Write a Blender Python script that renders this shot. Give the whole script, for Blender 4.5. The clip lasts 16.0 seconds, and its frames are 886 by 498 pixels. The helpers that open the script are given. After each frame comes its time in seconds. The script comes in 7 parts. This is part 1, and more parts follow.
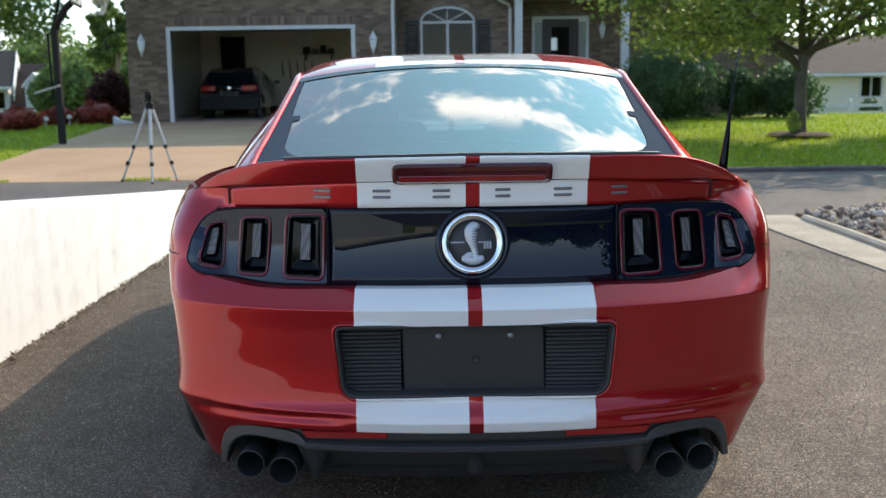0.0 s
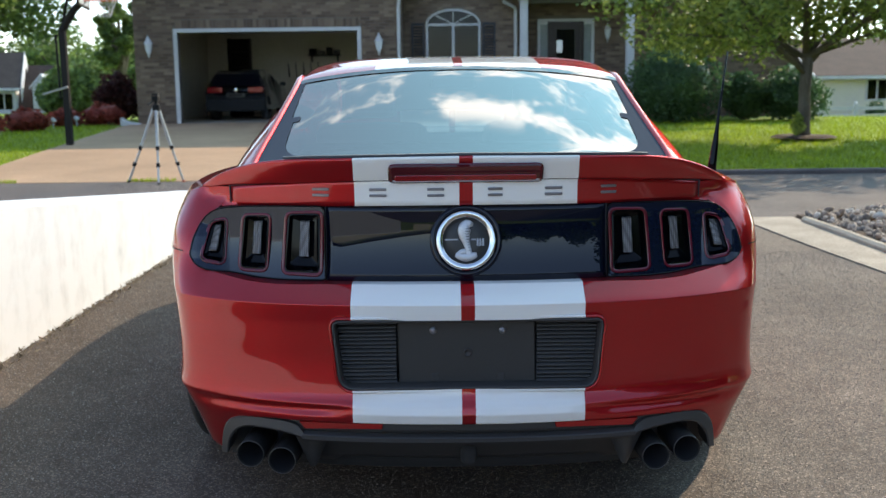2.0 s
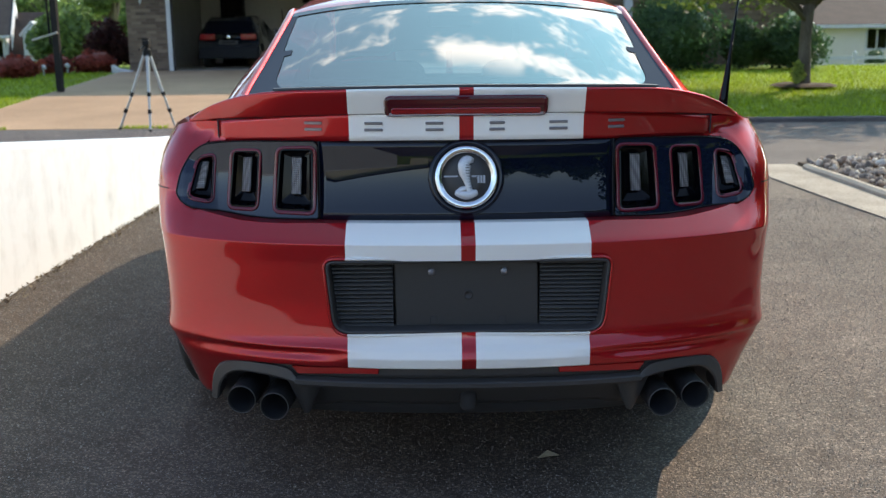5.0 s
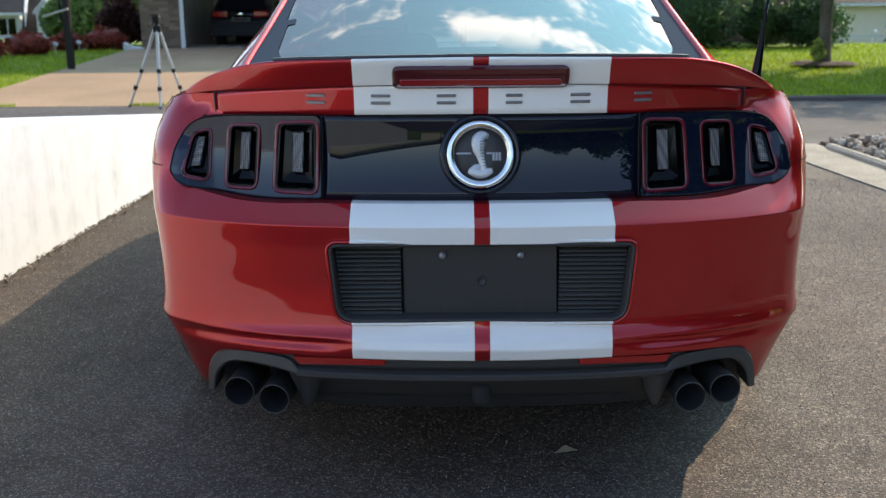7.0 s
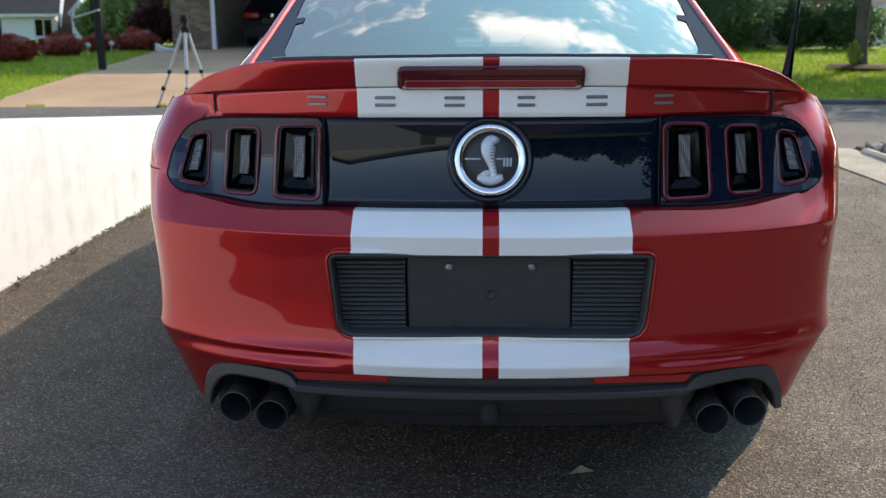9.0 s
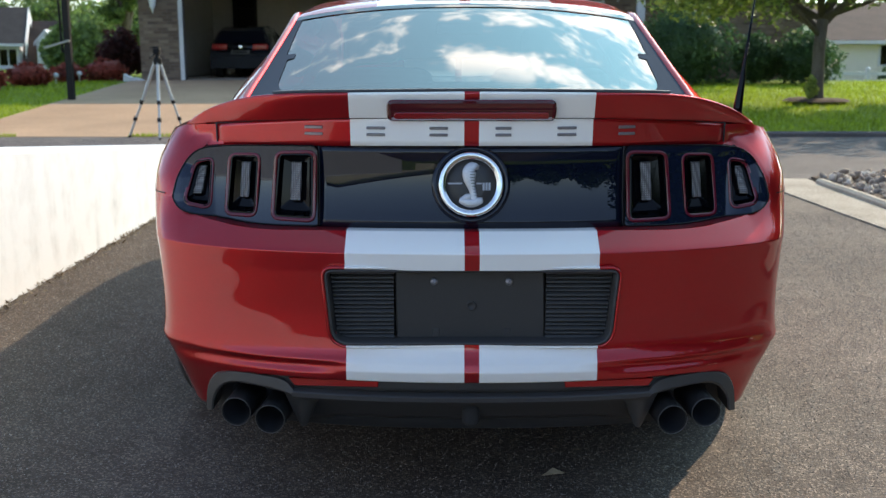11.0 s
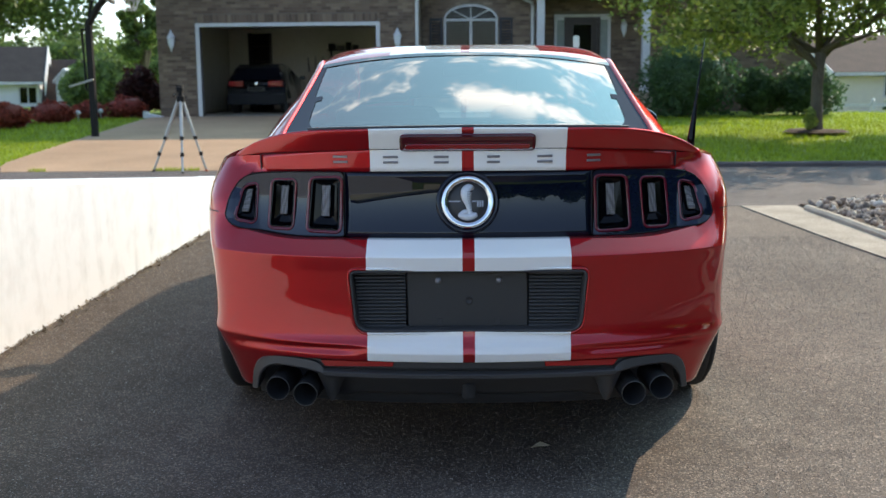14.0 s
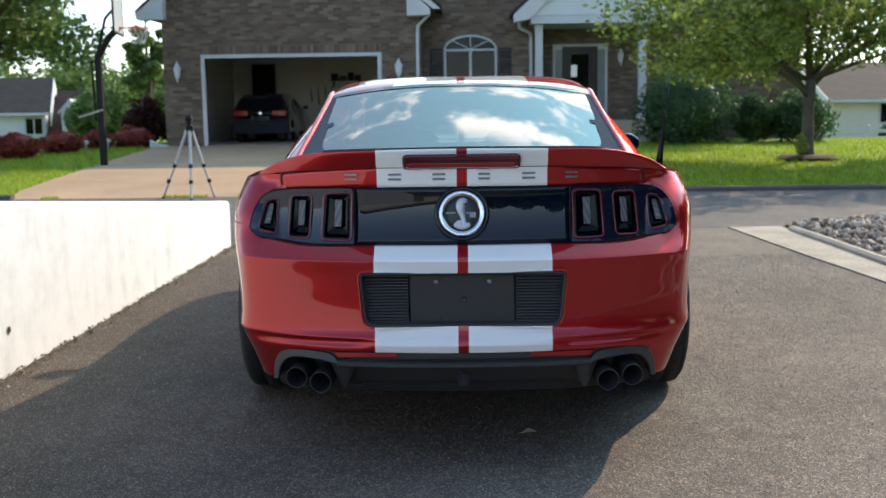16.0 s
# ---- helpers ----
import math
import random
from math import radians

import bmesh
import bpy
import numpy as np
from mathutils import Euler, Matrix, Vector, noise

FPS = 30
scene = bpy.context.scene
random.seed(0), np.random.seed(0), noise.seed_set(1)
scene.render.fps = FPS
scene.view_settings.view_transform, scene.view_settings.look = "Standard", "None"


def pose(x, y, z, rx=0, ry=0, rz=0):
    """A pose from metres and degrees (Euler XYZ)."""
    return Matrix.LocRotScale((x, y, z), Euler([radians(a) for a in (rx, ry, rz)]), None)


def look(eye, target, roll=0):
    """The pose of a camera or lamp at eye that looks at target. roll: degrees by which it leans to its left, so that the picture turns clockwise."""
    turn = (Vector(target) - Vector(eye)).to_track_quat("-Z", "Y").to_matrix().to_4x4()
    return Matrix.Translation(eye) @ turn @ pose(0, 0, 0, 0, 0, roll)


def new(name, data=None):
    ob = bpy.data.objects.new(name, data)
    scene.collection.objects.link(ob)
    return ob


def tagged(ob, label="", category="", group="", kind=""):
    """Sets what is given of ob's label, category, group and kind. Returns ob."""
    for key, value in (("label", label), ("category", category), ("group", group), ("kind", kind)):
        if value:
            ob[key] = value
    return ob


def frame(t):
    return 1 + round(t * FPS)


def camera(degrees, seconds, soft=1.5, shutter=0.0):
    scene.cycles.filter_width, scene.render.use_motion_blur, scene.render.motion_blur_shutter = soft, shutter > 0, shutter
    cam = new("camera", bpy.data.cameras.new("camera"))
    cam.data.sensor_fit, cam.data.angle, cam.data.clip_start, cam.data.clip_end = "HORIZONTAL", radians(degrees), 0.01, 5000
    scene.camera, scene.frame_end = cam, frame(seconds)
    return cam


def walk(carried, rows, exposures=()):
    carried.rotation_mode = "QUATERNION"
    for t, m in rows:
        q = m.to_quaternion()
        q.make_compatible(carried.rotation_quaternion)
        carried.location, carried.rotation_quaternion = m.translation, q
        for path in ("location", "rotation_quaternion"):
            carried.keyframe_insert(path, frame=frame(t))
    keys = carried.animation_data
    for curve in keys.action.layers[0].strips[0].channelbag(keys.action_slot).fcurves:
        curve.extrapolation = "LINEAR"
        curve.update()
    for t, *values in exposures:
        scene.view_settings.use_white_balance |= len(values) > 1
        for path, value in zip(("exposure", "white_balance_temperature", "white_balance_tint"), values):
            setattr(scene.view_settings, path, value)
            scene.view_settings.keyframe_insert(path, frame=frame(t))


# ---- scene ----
cam = camera(47.0, 16.0, 1.4)
PATH = [
    (0, (-0.091, -2.486, 1.25), (-0.079, -0.512, 0.933), -0.8),
    (0.5, (-0.091, -2.502, 1.248), (-0.075, -0.526, 0.936), -0.8),
    (1, (-0.086, -2.527, 1.249), (-0.07, -0.551, 0.941), -0.7),
    (1.5, (-0.073, -2.552, 1.25), (-0.065, -0.576, 0.942), -0.7),
    (2, (-0.061, -2.57, 1.25), (-0.061, -0.595, 0.937), -0.7),
    (2.5, (-0.047, -2.582, 1.247), (-0.057, -0.608, 0.924), -0.7),
    (3, (-0.042, -2.584, 1.241), (-0.055, -0.613, 0.902), -0.7),
    (3.5, (-0.042, -2.561, 1.226), (-0.05, -0.593, 0.871), -0.6),
    (4, (-0.051, -2.528, 1.216), (-0.043, -0.564, 0.841), -0.6),
    (6.5, (-0.081, -2.328, 1.174), (-0.075, -0.377, 0.735), -0.5),
    (7, (-0.067, -2.281, 1.169), (-0.085, -0.332, 0.722), -0.5),
    (7.5, (-0.055, -2.232, 1.164), (-0.094, -0.284, 0.711), -0.5),
    (8, (-0.043, -2.191, 1.161), (-0.098, -0.244, 0.706), -0.4),
    (8.5, (-0.028, -2.164, 1.163), (-0.098, -0.217, 0.711), -0.4),
    (9, (-0.017, -2.153, 1.159), (-0.095, -0.204, 0.716), -0.4),
    (11.5, (-0.059, -2.469, 1.182), (-0.062, -0.503, 0.812), -0.0),
    (12, (-0.044, -2.565, 1.191), (-0.065, -0.598, 0.833), -0.3),
    (12.5, (-0.026, -2.663, 1.199), (-0.066, -0.694, 0.85), -0.5),
    (13, (-0.019, -2.751, 1.202), (-0.067, -0.781, 0.862), -0.6),
    (13.5, (-0.021, -2.84, 1.203), (-0.065, -0.868, 0.872), -0.6),
    (14, (-0.022, -2.949, 1.203), (-0.057, -0.975, 0.883), -0.5),
    (14.5, (-0.021, -3.054, 1.203), (-0.051, -1.078, 0.896), -0.4),
    (15, (-0.013, -3.156, 1.202), (-0.046, -1.178, 0.908), -0.5),
    (15.5, (-0.001, -3.275, 1.198), (-0.04, -1.295, 0.919), -0.7),
    (16, (-0.001, -3.394, 1.197), (-0.039, -1.412, 0.932), -0.8),
]
cam.data.dof.use_dof, cam.data.dof.focus_distance, cam.data.dof.aperture_fstop = True, 2.45, 7.0
walk(cam, [(t, look(eye, target, roll)) for t, eye, target, roll in PATH])

# ---- world, sun, exposure ----
SUN_AZ, SUN_EL = 38.0, 31.0          # degrees: to the right of +y, above the horizon
world = bpy.data.worlds.new("world")
scene.world = world
world.use_nodes = True
wn, wl = world.node_tree.nodes, world.node_tree.links
wn.clear()
w_out = wn.new("ShaderNodeOutputWorld")
w_bg = wn.new("ShaderNodeBackground")
w_sky = wn.new("ShaderNodeTexSky")
w_sky.sky_type, w_sky.sun_disc = "NISHITA", False
w_sky.sun_elevation, w_sky.sun_rotation = radians(SUN_EL), radians(SUN_AZ)
w_sky.air_density, w_sky.dust_density, w_sky.ozone_density = 0.8, 0.2, 2.4
w_tc = wn.new("ShaderNodeTexCoord")
w_sep = wn.new("ShaderNodeSeparateXYZ")
wl.new(w_tc.outputs["Generated"], w_sep.inputs[0])
w_h = wn.new("ShaderNodeMath")
w_h.operation = "ADD"
w_h.inputs[1].default_value = 0.12
wl.new(w_sep.outputs["Z"], w_h.inputs[0])
w_flat = wn.new("ShaderNodeCombineXYZ")
for axis in ("X", "Y"):
    w_div = wn.new("ShaderNodeMath")
    w_div.operation = "DIVIDE"
    wl.new(w_sep.outputs[axis], w_div.inputs[0])
    wl.new(w_h.outputs[0], w_div.inputs[1])
    wl.new(w_div.outputs[0], w_flat.inputs[axis])
w_noise = wn.new("ShaderNodeTexNoise")
w_noise.inputs["Scale"].default_value = 1.25
w_noise.inputs["Detail"].default_value = 9
w_noise.inputs["Roughness"].default_value = 0.58
w_noise.inputs["Distortion"].default_value = 0.35
w_shift = wn.new("ShaderNodeVectorMath")
w_shift.operation = "MULTIPLY_ADD"
w_shift.inputs[1].default_value, w_shift.inputs[2].default_value = (1.0, 1.3, 1.0), (5.3, 2.2, 0.7)
wl.new(w_flat.outputs[0], w_shift.inputs[0])
wl.new(w_shift.outputs[0], w_noise.inputs["Vector"])
w_fine = wn.new("ShaderNodeTexNoise")
w_fine.inputs["Scale"].default_value, w_fine.inputs["Detail"].default_value = 9.0, 10
w_fine.inputs["Roughness"].default_value, w_fine.inputs["Distortion"].default_value = 0.62, 0.2
wl.new(w_shift.outputs[0], w_fine.inputs["Vector"])
w_both = wn.new("ShaderNodeMath")
w_both.operation = "MULTIPLY_ADD"
w_both.inputs[1].default_value = 0.75
wl.new(w_fine.outputs["Fac"], w_both.inputs[0])
w_part = wn.new("ShaderNodeMath")
w_part.operation = "MULTIPLY"
w_part.inputs[1].default_value = 0.35
wl.new(w_noise.outputs["Fac"], w_part.inputs[0])
wl.new(w_part.outputs[0], w_both.inputs[2])
# the cloud bank lies thicker to the right of the house
w_bias = wn.new("ShaderNodeMapRange")
w_bias.interpolation_type = "SMOOTHSTEP"
w_bias.inputs["From Min"].default_value, w_bias.inputs["From Max"].default_value = -0.10, 0.08
w_bias.inputs["To Min"].default_value, w_bias.inputs["To Max"].default_value = -0.05, 0.055
wl.new(w_sep.outputs["X"], w_bias.inputs["Value"])
w_sum = wn.new("ShaderNodeMath")
w_sum.operation = "ADD"
w_end = wn.new("ShaderNodeMapRange")
w_end.interpolation_type = "SMOOTHSTEP"
w_end.inputs["From Min"].default_value, w_end.inputs["From Max"].default_value = 0.30, 0.48
w_end.inputs["To Min"].default_value, w_end.inputs["To Max"].default_value = 0.0, -0.14
wl.new(w_sep.outputs["X"], w_end.inputs["Value"])
w_both_ends = wn.new("ShaderNodeMath")
w_both_ends.operation = "ADD"
wl.new(w_bias.outputs[0], w_both_ends.inputs[0]), wl.new(w_end.outputs[0], w_both_ends.inputs[1])
wl.new(w_both.outputs[0], w_sum.inputs[0]), wl.new(w_both_ends.outputs[0], w_sum.inputs[1])
w_ramp = wn.new("ShaderNodeValToRGB")
w_ramp.color_ramp.elements[0].position, w_ramp.color_ramp.elements[1].position = 0.56, 0.66
wl.new(w_sum.outputs[0], w_ramp.inputs[0])
# thin blue haze over the clear sky, and clouds that are brighter towards the sun
w_haze = wn.new("ShaderNodeMix")
w_haze.data_type, w_haze.blend_type = "RGBA", "ADD"
w_haze.inputs["B"].default_value = (1.2, 6.2, 8.0, 1)
w_veil = wn.new("ShaderNodeVectorMath")
w_tone = wn.new("ShaderNodeMix")
w_tone.data_type = "RGBA"
w_tone.inputs["A"].default_value, w_tone.inputs["B"].default_value = (0.27, 0.53, 1.17, 1), (1.00, 1.31, 1.56, 1)
wl.new(w_sky.outputs[0], w_veil.inputs[0]), wl.new(w_veil.outputs[0], w_haze.inputs["A"])
w_mix = wn.new("ShaderNodeMix")
w_mix.data_type = "RGBA"
wl.new(w_haze.outputs["Result"], w_mix.inputs["A"])
w_dot = wn.new("ShaderNodeVectorMath")
w_dot.operation = "DOT_PRODUCT"
w_dot.inputs[1].default_value = (math.sin(radians(SUN_AZ)) * math.cos(radians(SUN_EL)), math.cos(radians(SUN_AZ)) * math.cos(radians(SUN_EL)), math.sin(radians(SUN_EL)))
wl.new(w_tc.outputs["Generated"], w_dot.inputs[0])
w_turn = wn.new("ShaderNodeMapRange")
w_turn.inputs["From Min"].default_value, w_turn.inputs["From Max"].default_value = 0.22, 0.74
wl.new(w_dot.outputs["Value"], w_turn.inputs["Value"]), wl.new(w_turn.outputs[0], w_tone.inputs["Factor"])
wl.new(w_tone.outputs["Result"], w_veil.inputs[1])
w_pos = wn.new("ShaderNodeMath")
w_pos.operation = "MAXIMUM"
w_pos.inputs[1].default_value = 0.0
wl.new(w_dot.outputs["Value"], w_pos.inputs[0])
w_pow = wn.new("ShaderNodeMath")
w_pow.operation = "POWER"
w_pow.inputs[1].default_value = 6.0
wl.new(w_pos.outputs[0], w_pow.inputs[0])
w_glow = wn.new("ShaderNodeMath")
w_glow.operation = "MULTIPLY_ADD"
w_glow.inputs[1].default_value, w_glow.inputs[2].default_value = 0.8, 0.7
wl.new(w_pow.outputs[0], w_glow.inputs[0])
w_fin = wn.new("ShaderNodeVectorMath")
w_fin.operation = "SCALE"
w_fin.inputs[0].default_value = (12.4, 13.6, 14.8)
wl.new(w_glow.outputs[0], w_fin.inputs["Scale"])
wl.new(w_fin.outputs[0], w_mix.inputs["B"])
wl.new(w_pow.outputs[0], w_haze.inputs["Factor"])
# the clouds stand on the sun's side of the sky; the other side is clear
w_side = wn.new("ShaderNodeMapRange")
w_side.interpolation_type = "SMOOTHSTEP"
w_side.inputs["From Min"].default_value, w_side.inputs["From Max"].default_value = 0.56, 0.80
wl.new(w_dot.outputs["Value"], w_side.inputs["Value"])
w_cover = wn.new("ShaderNodeMath")
w_cover.operation = "MULTIPLY"
wl.new(w_ramp.outputs["Color"], w_cover.inputs[0]), wl.new(w_side.outputs[0], w_cover.inputs[1])
w_low = wn.new("ShaderNodeMapRange")
w_low.interpolation_type = "SMOOTHSTEP"
w_low.inputs["From Min"].default_value, w_low.inputs["From Max"].default_value = 0.685, 0.715
w_low.inputs["To Min"].default_value, w_low.inputs["To Max"].default_value = 1.0, 0.0
wl.new(w_sep.outputs["Z"], w_low.inputs["Value"])
w_bank = wn.new("ShaderNodeMath")
w_bank.operation = "MULTIPLY"
wl.new(w_cover.outputs[0], w_bank.inputs[0]), wl.new(w_low.outputs[0], w_bank.inputs[1])
wl.new(w_bank.outputs[0], w_mix.inputs["Factor"])
wl.new(w_mix.outputs["Result"], w_bg.inputs["Color"])
w_bg.inputs["Strength"].default_value = 0.15
wl.new(w_bg.outputs[0], w_out.inputs[0])

sun = new("sun", bpy.data.lights.new("sun", "SUN"))
sun.data.energy, sun.data.angle, sun.data.color = 2.6, radians(0.5), (1.0, 0.90, 0.77)
sx, sy, sz = (math.sin(radians(SUN_AZ)) * math.cos(radians(SUN_EL)), math.cos(radians(SUN_AZ)) * math.cos(radians(SUN_EL)), math.sin(radians(SUN_EL)))
sun.matrix_world = look((20 * sx, 20 * sy, 20 * sz), (0, 0, 0))
scene.view_settings.exposure = 1.03
scene.view_settings.use_white_balance = True
scene.view_settings.white_balance_temperature, scene.view_settings.white_balance_tint = 7750, 12

# ---- materials ----


class Net:
    """A node material with its Principled shader and a few short methods."""

    def __init__(self, name, color=(0.5, 0.5, 0.5), rough=0.5, metal=0.0, **more):
        self.m = bpy.data.materials.new(name)
        self.m.use_nodes = True
        self.n, self.l = self.m.node_tree.nodes, self.m.node_tree.links
        self.p = self.n["Principled BSDF"]
        self.set("Base Color", (*color, 1)), self.set("Roughness", rough), self.set("Metallic", metal)
        for key, value in more.items():
            self.set(key.replace("_", " ").title().replace("Ior", "IOR"), value)
        self.tc = None

    def set(self, key, value):
        self.p.inputs[key].default_value = value

    def coord(self, kind="Object", scale=(1, 1, 1)):
        if self.tc is None:
            self.tc = self.n.new("ShaderNodeTexCoord")
        mp = self.n.new("ShaderNodeMapping")
        mp.inputs["Scale"].default_value = scale
        self.l.new(self.tc.outputs[kind], mp.inputs[0])
        return mp.outputs[0]

    def noise(self, scale, detail=4, rough=0.55, vec=None, stretch=(1, 1, 1)):
        t = self.n.new("ShaderNodeTexNoise")
        t.inputs["Scale"].default_value, t.inputs["Detail"].default_value, t.inputs["Roughness"].default_value = scale, detail, rough
        self.l.new(vec or self.coord(scale=stretch), t.inputs["Vector"])
        return t.outputs["Fac"]

    def ramp(self, fac, stops):
        r = self.n.new("ShaderNodeValToRGB")
        e = r.color_ramp.elements
        while len(e) < len(stops):
            e.new(0.5)
        for el, (pos, col) in zip(e, stops):
            el.position, el.color = pos, (*col, 1) if len(col) == 3 else col
        self.l.new(fac, r.inputs[0])
        return r.outputs["Color"]

    def math(self, op, a, b=None, c=None):
        q = self.n.new("ShaderNodeMath")
        q.operation = op
        for i, v in enumerate((a, b, c)):
            if v is None:
                continue
            if isinstance(v, (int, float)):
                q.inputs[i].default_value = v
            else:
                self.l.new(v, q.inputs[i])
        return q.outputs[0]

    def mix(self, fac, a, b, blend="MIX"):
        x = self.n.new("ShaderNodeMix")
        x.data_type, x.blend_type = "RGBA", blend
        for key, v in (("Factor", fac), ("A", a), ("B", b)):
            if isinstance(v, tuple):
                x.inputs[key].default_value = (*v, 1) if len(v) == 3 else v
            elif isinstance(v, (int, float)):
                x.inputs[key].default_value = v
            else:
                self.l.new(v, x.inputs[key])
        return x.outputs["Result"]

    def to(self, key, out):
        self.l.new(out, self.p.inputs[key])
        return self

    def bump(self, height, strength=0.3, distance=0.01):
        b = self.n.new("ShaderNodeBump")
        b.inputs["Strength"].default_value, b.inputs["Distance"].default_value = strength, distance
        self.l.new(height, b.inputs["Height"])
        self.l.new(b.outputs[0], self.p.inputs["Normal"])
        return self


def grained(name, dark, light, rough, scale=40, bump=0.2, stretch=(1, 1, 1), patch=1.5, metal=0.0, distance=0.004, **more):
    """A plain surface with grain at a fine and a coarse scale."""
    n = Net(name, light, rough, metal, **more)
    fine, coarse = n.noise(scale, 5, stretch=stretch), n.noise(patch, 3)
    both = n.math("ADD", n.math("MULTIPLY", fine, 0.55), n.math("MULTIPLY", coarse, 0.45))
    n.to("Base Color", n.ramp(both, [(0.32, dark), (0.68, light)]))
    n.bump(fine, bump, distance)
    return n.m


def asphalt(name, dark, light, stone, dark_left=False):
    n = Net(name, light, 0.85)
    n.set("Specular IOR Level", 0.15)
    v = n.n.new("ShaderNodeTexVoronoi")
    v.inputs["Scale"].default_value = 190
    n.l.new(n.coord(), v.inputs["Vector"])
    speck = n.noise(160, 3)
    worn, patch = n.noise(1.1, 6), n.noise(9, 4)
    base = n.ramp(n.math("ADD", n.math("MULTIPLY", worn, 0.6), n.math("MULTIPLY", patch, 0.4)), [(0.35, dark), (0.66, light)])
    one = n.n.new("ShaderNodeSeparateColor")
    n.l.new(v.outputs["Color"], one.inputs[0])
    pebble = n.ramp(one.outputs[0], [(0.0, (0.50, 0.49, 0.48)), (0.5, (0.72, 0.70, 0.68)), (0.78, (1.15, 1.1, 1.06)), (0.90, (1.8, 1.7, 1.6)), (1.0, (2.9, 2.7, 2.5))])
    col = n.mix(0.75, base, pebble, "MULTIPLY")
    col = n.mix(n.ramp(speck, [(0.66, (0, 0, 0)), (0.74, (1, 1, 1))]), col, stone)
    if dark_left:
        # the left side, beside the wall, is darker, with an uneven edge
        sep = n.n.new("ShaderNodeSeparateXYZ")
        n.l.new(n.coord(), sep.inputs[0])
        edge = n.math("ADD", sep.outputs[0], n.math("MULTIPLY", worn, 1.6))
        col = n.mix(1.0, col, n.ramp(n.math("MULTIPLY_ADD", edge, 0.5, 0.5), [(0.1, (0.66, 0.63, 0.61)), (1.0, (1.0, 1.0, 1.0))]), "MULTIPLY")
    n.to("Base Color", col)
    n.bump(n.math("ADD", v.outputs["Distance"], n.math("MULTIPLY", speck, 0.6)), 0.4, 0.004)
    return n.m


def brickwork(name):
    """Brown brick courses for a wall that stays far off."""
    n = Net(name, (0.2, 0.15, 0.12), 0.9)
    vec = n.n.new("ShaderNodeCombineXYZ")
    sep = n.n.new("ShaderNodeSeparateXYZ")
    n.l.new(n.coord(), sep.inputs[0])
    n.l.new(n.math("ADD", sep.outputs[0], sep.outputs[1]), vec.inputs[0])
    n.l.new(sep.outputs[2], vec.inputs[1])
    b = n.n.new("ShaderNodeTexBrick")
    n.l.new(vec.outputs[0], b.inputs["Vector"])
    b.inputs["Scale"].default_value = 1.0
    b.inputs["Brick Width"].default_value, b.inputs["Row Height"].default_value = 0.26, 0.085
    b.inputs["Mortar Size"].default_value, b.inputs["Mortar Smooth"].default_value = 0.009, 0.2
    b.inputs["Color1"].default_value, b.inputs["Color2"].default_value = (0.115, 0.068, 0.048, 1), (0.225, 0.145, 0.105, 1)
    b.inputs["Mortar"].default_value = (0.20, 0.175, 0.15, 1)
    b.inputs["Bias"].default_value = -0.1
    n.to("Base Color", n.mix(n.math("MULTIPLY", n.noise(2.2, 5), 0.7), b.outputs["Color"], (0.165, 0.112, 0.085)))
    n.bump(b.outputs["Fac"], 0.6, -0.01)
    return n.m


def car_paint(name, stripes=True, half=0.296):
    n = Net(name, (0.46, 0.010, 0.009), 0.38, 0.7, specular_ior_level=0.05, specular_tint=(0.6, 0.03, 0.03, 1))
    n.set("Coat Weight", 1.0), n.set("Coat Roughness", 0.025), n.set("Coat IOR", 1.52)
    flake = n.noise(900, 2)
    red = n.ramp(flake, [(0.35, (0.37, 0.009, 0.013)), (0.68, (0.52, 0.015, 0.020))])
    col = red
    if stripes:
        sep = n.n.new("ShaderNodeSeparateXYZ")
        n.l.new(n.coord(), sep.inputs[0])
        ax = n.math("ABSOLUTE", sep.outputs[0])
        band = n.math("MULTIPLY", n.math("GREATER_THAN", ax, 0.0175), n.math("LESS_THAN", ax, half))
        col = n.mix(band, red, (0.85, 0.82, 0.77))
        n.to("Metallic", n.math("MULTIPLY", n.math("SUBTRACT", 1.0, band), 0.7))
    dust = n.noise(2.5, 6)
    n.to("Base Color", col)
    n.to("Coat Roughness", n.math("MULTIPLY_ADD", dust, 0.03, 0.012))
    return n.m


def glass(name, tint, ior=1.9):
    m = bpy.data.materials.new(name)
    m.use_nodes = True
    n, l = m.node_tree.nodes, m.node_tree.links
    n.clear()
    out, mix = n.new("ShaderNodeOutputMaterial"), n.new("ShaderNodeMixShader")
    clear, gloss, fr = n.new("ShaderNodeBsdfTransparent"), n.new("ShaderNodeBsdfGlossy"), n.new("ShaderNodeFresnel")
    clear.inputs["Color"].default_value = (*tint, 1)
    gloss.inputs["Roughness"].default_value = 0.0
    fr.inputs["IOR"].default_value = ior
    l.new(fr.outputs[0], mix.inputs[0]), l.new(clear.outputs[0], mix.inputs[1]), l.new(gloss.outputs[0], mix.inputs[2])
    l.new(mix.outputs[0], out.inputs[0])
    return m


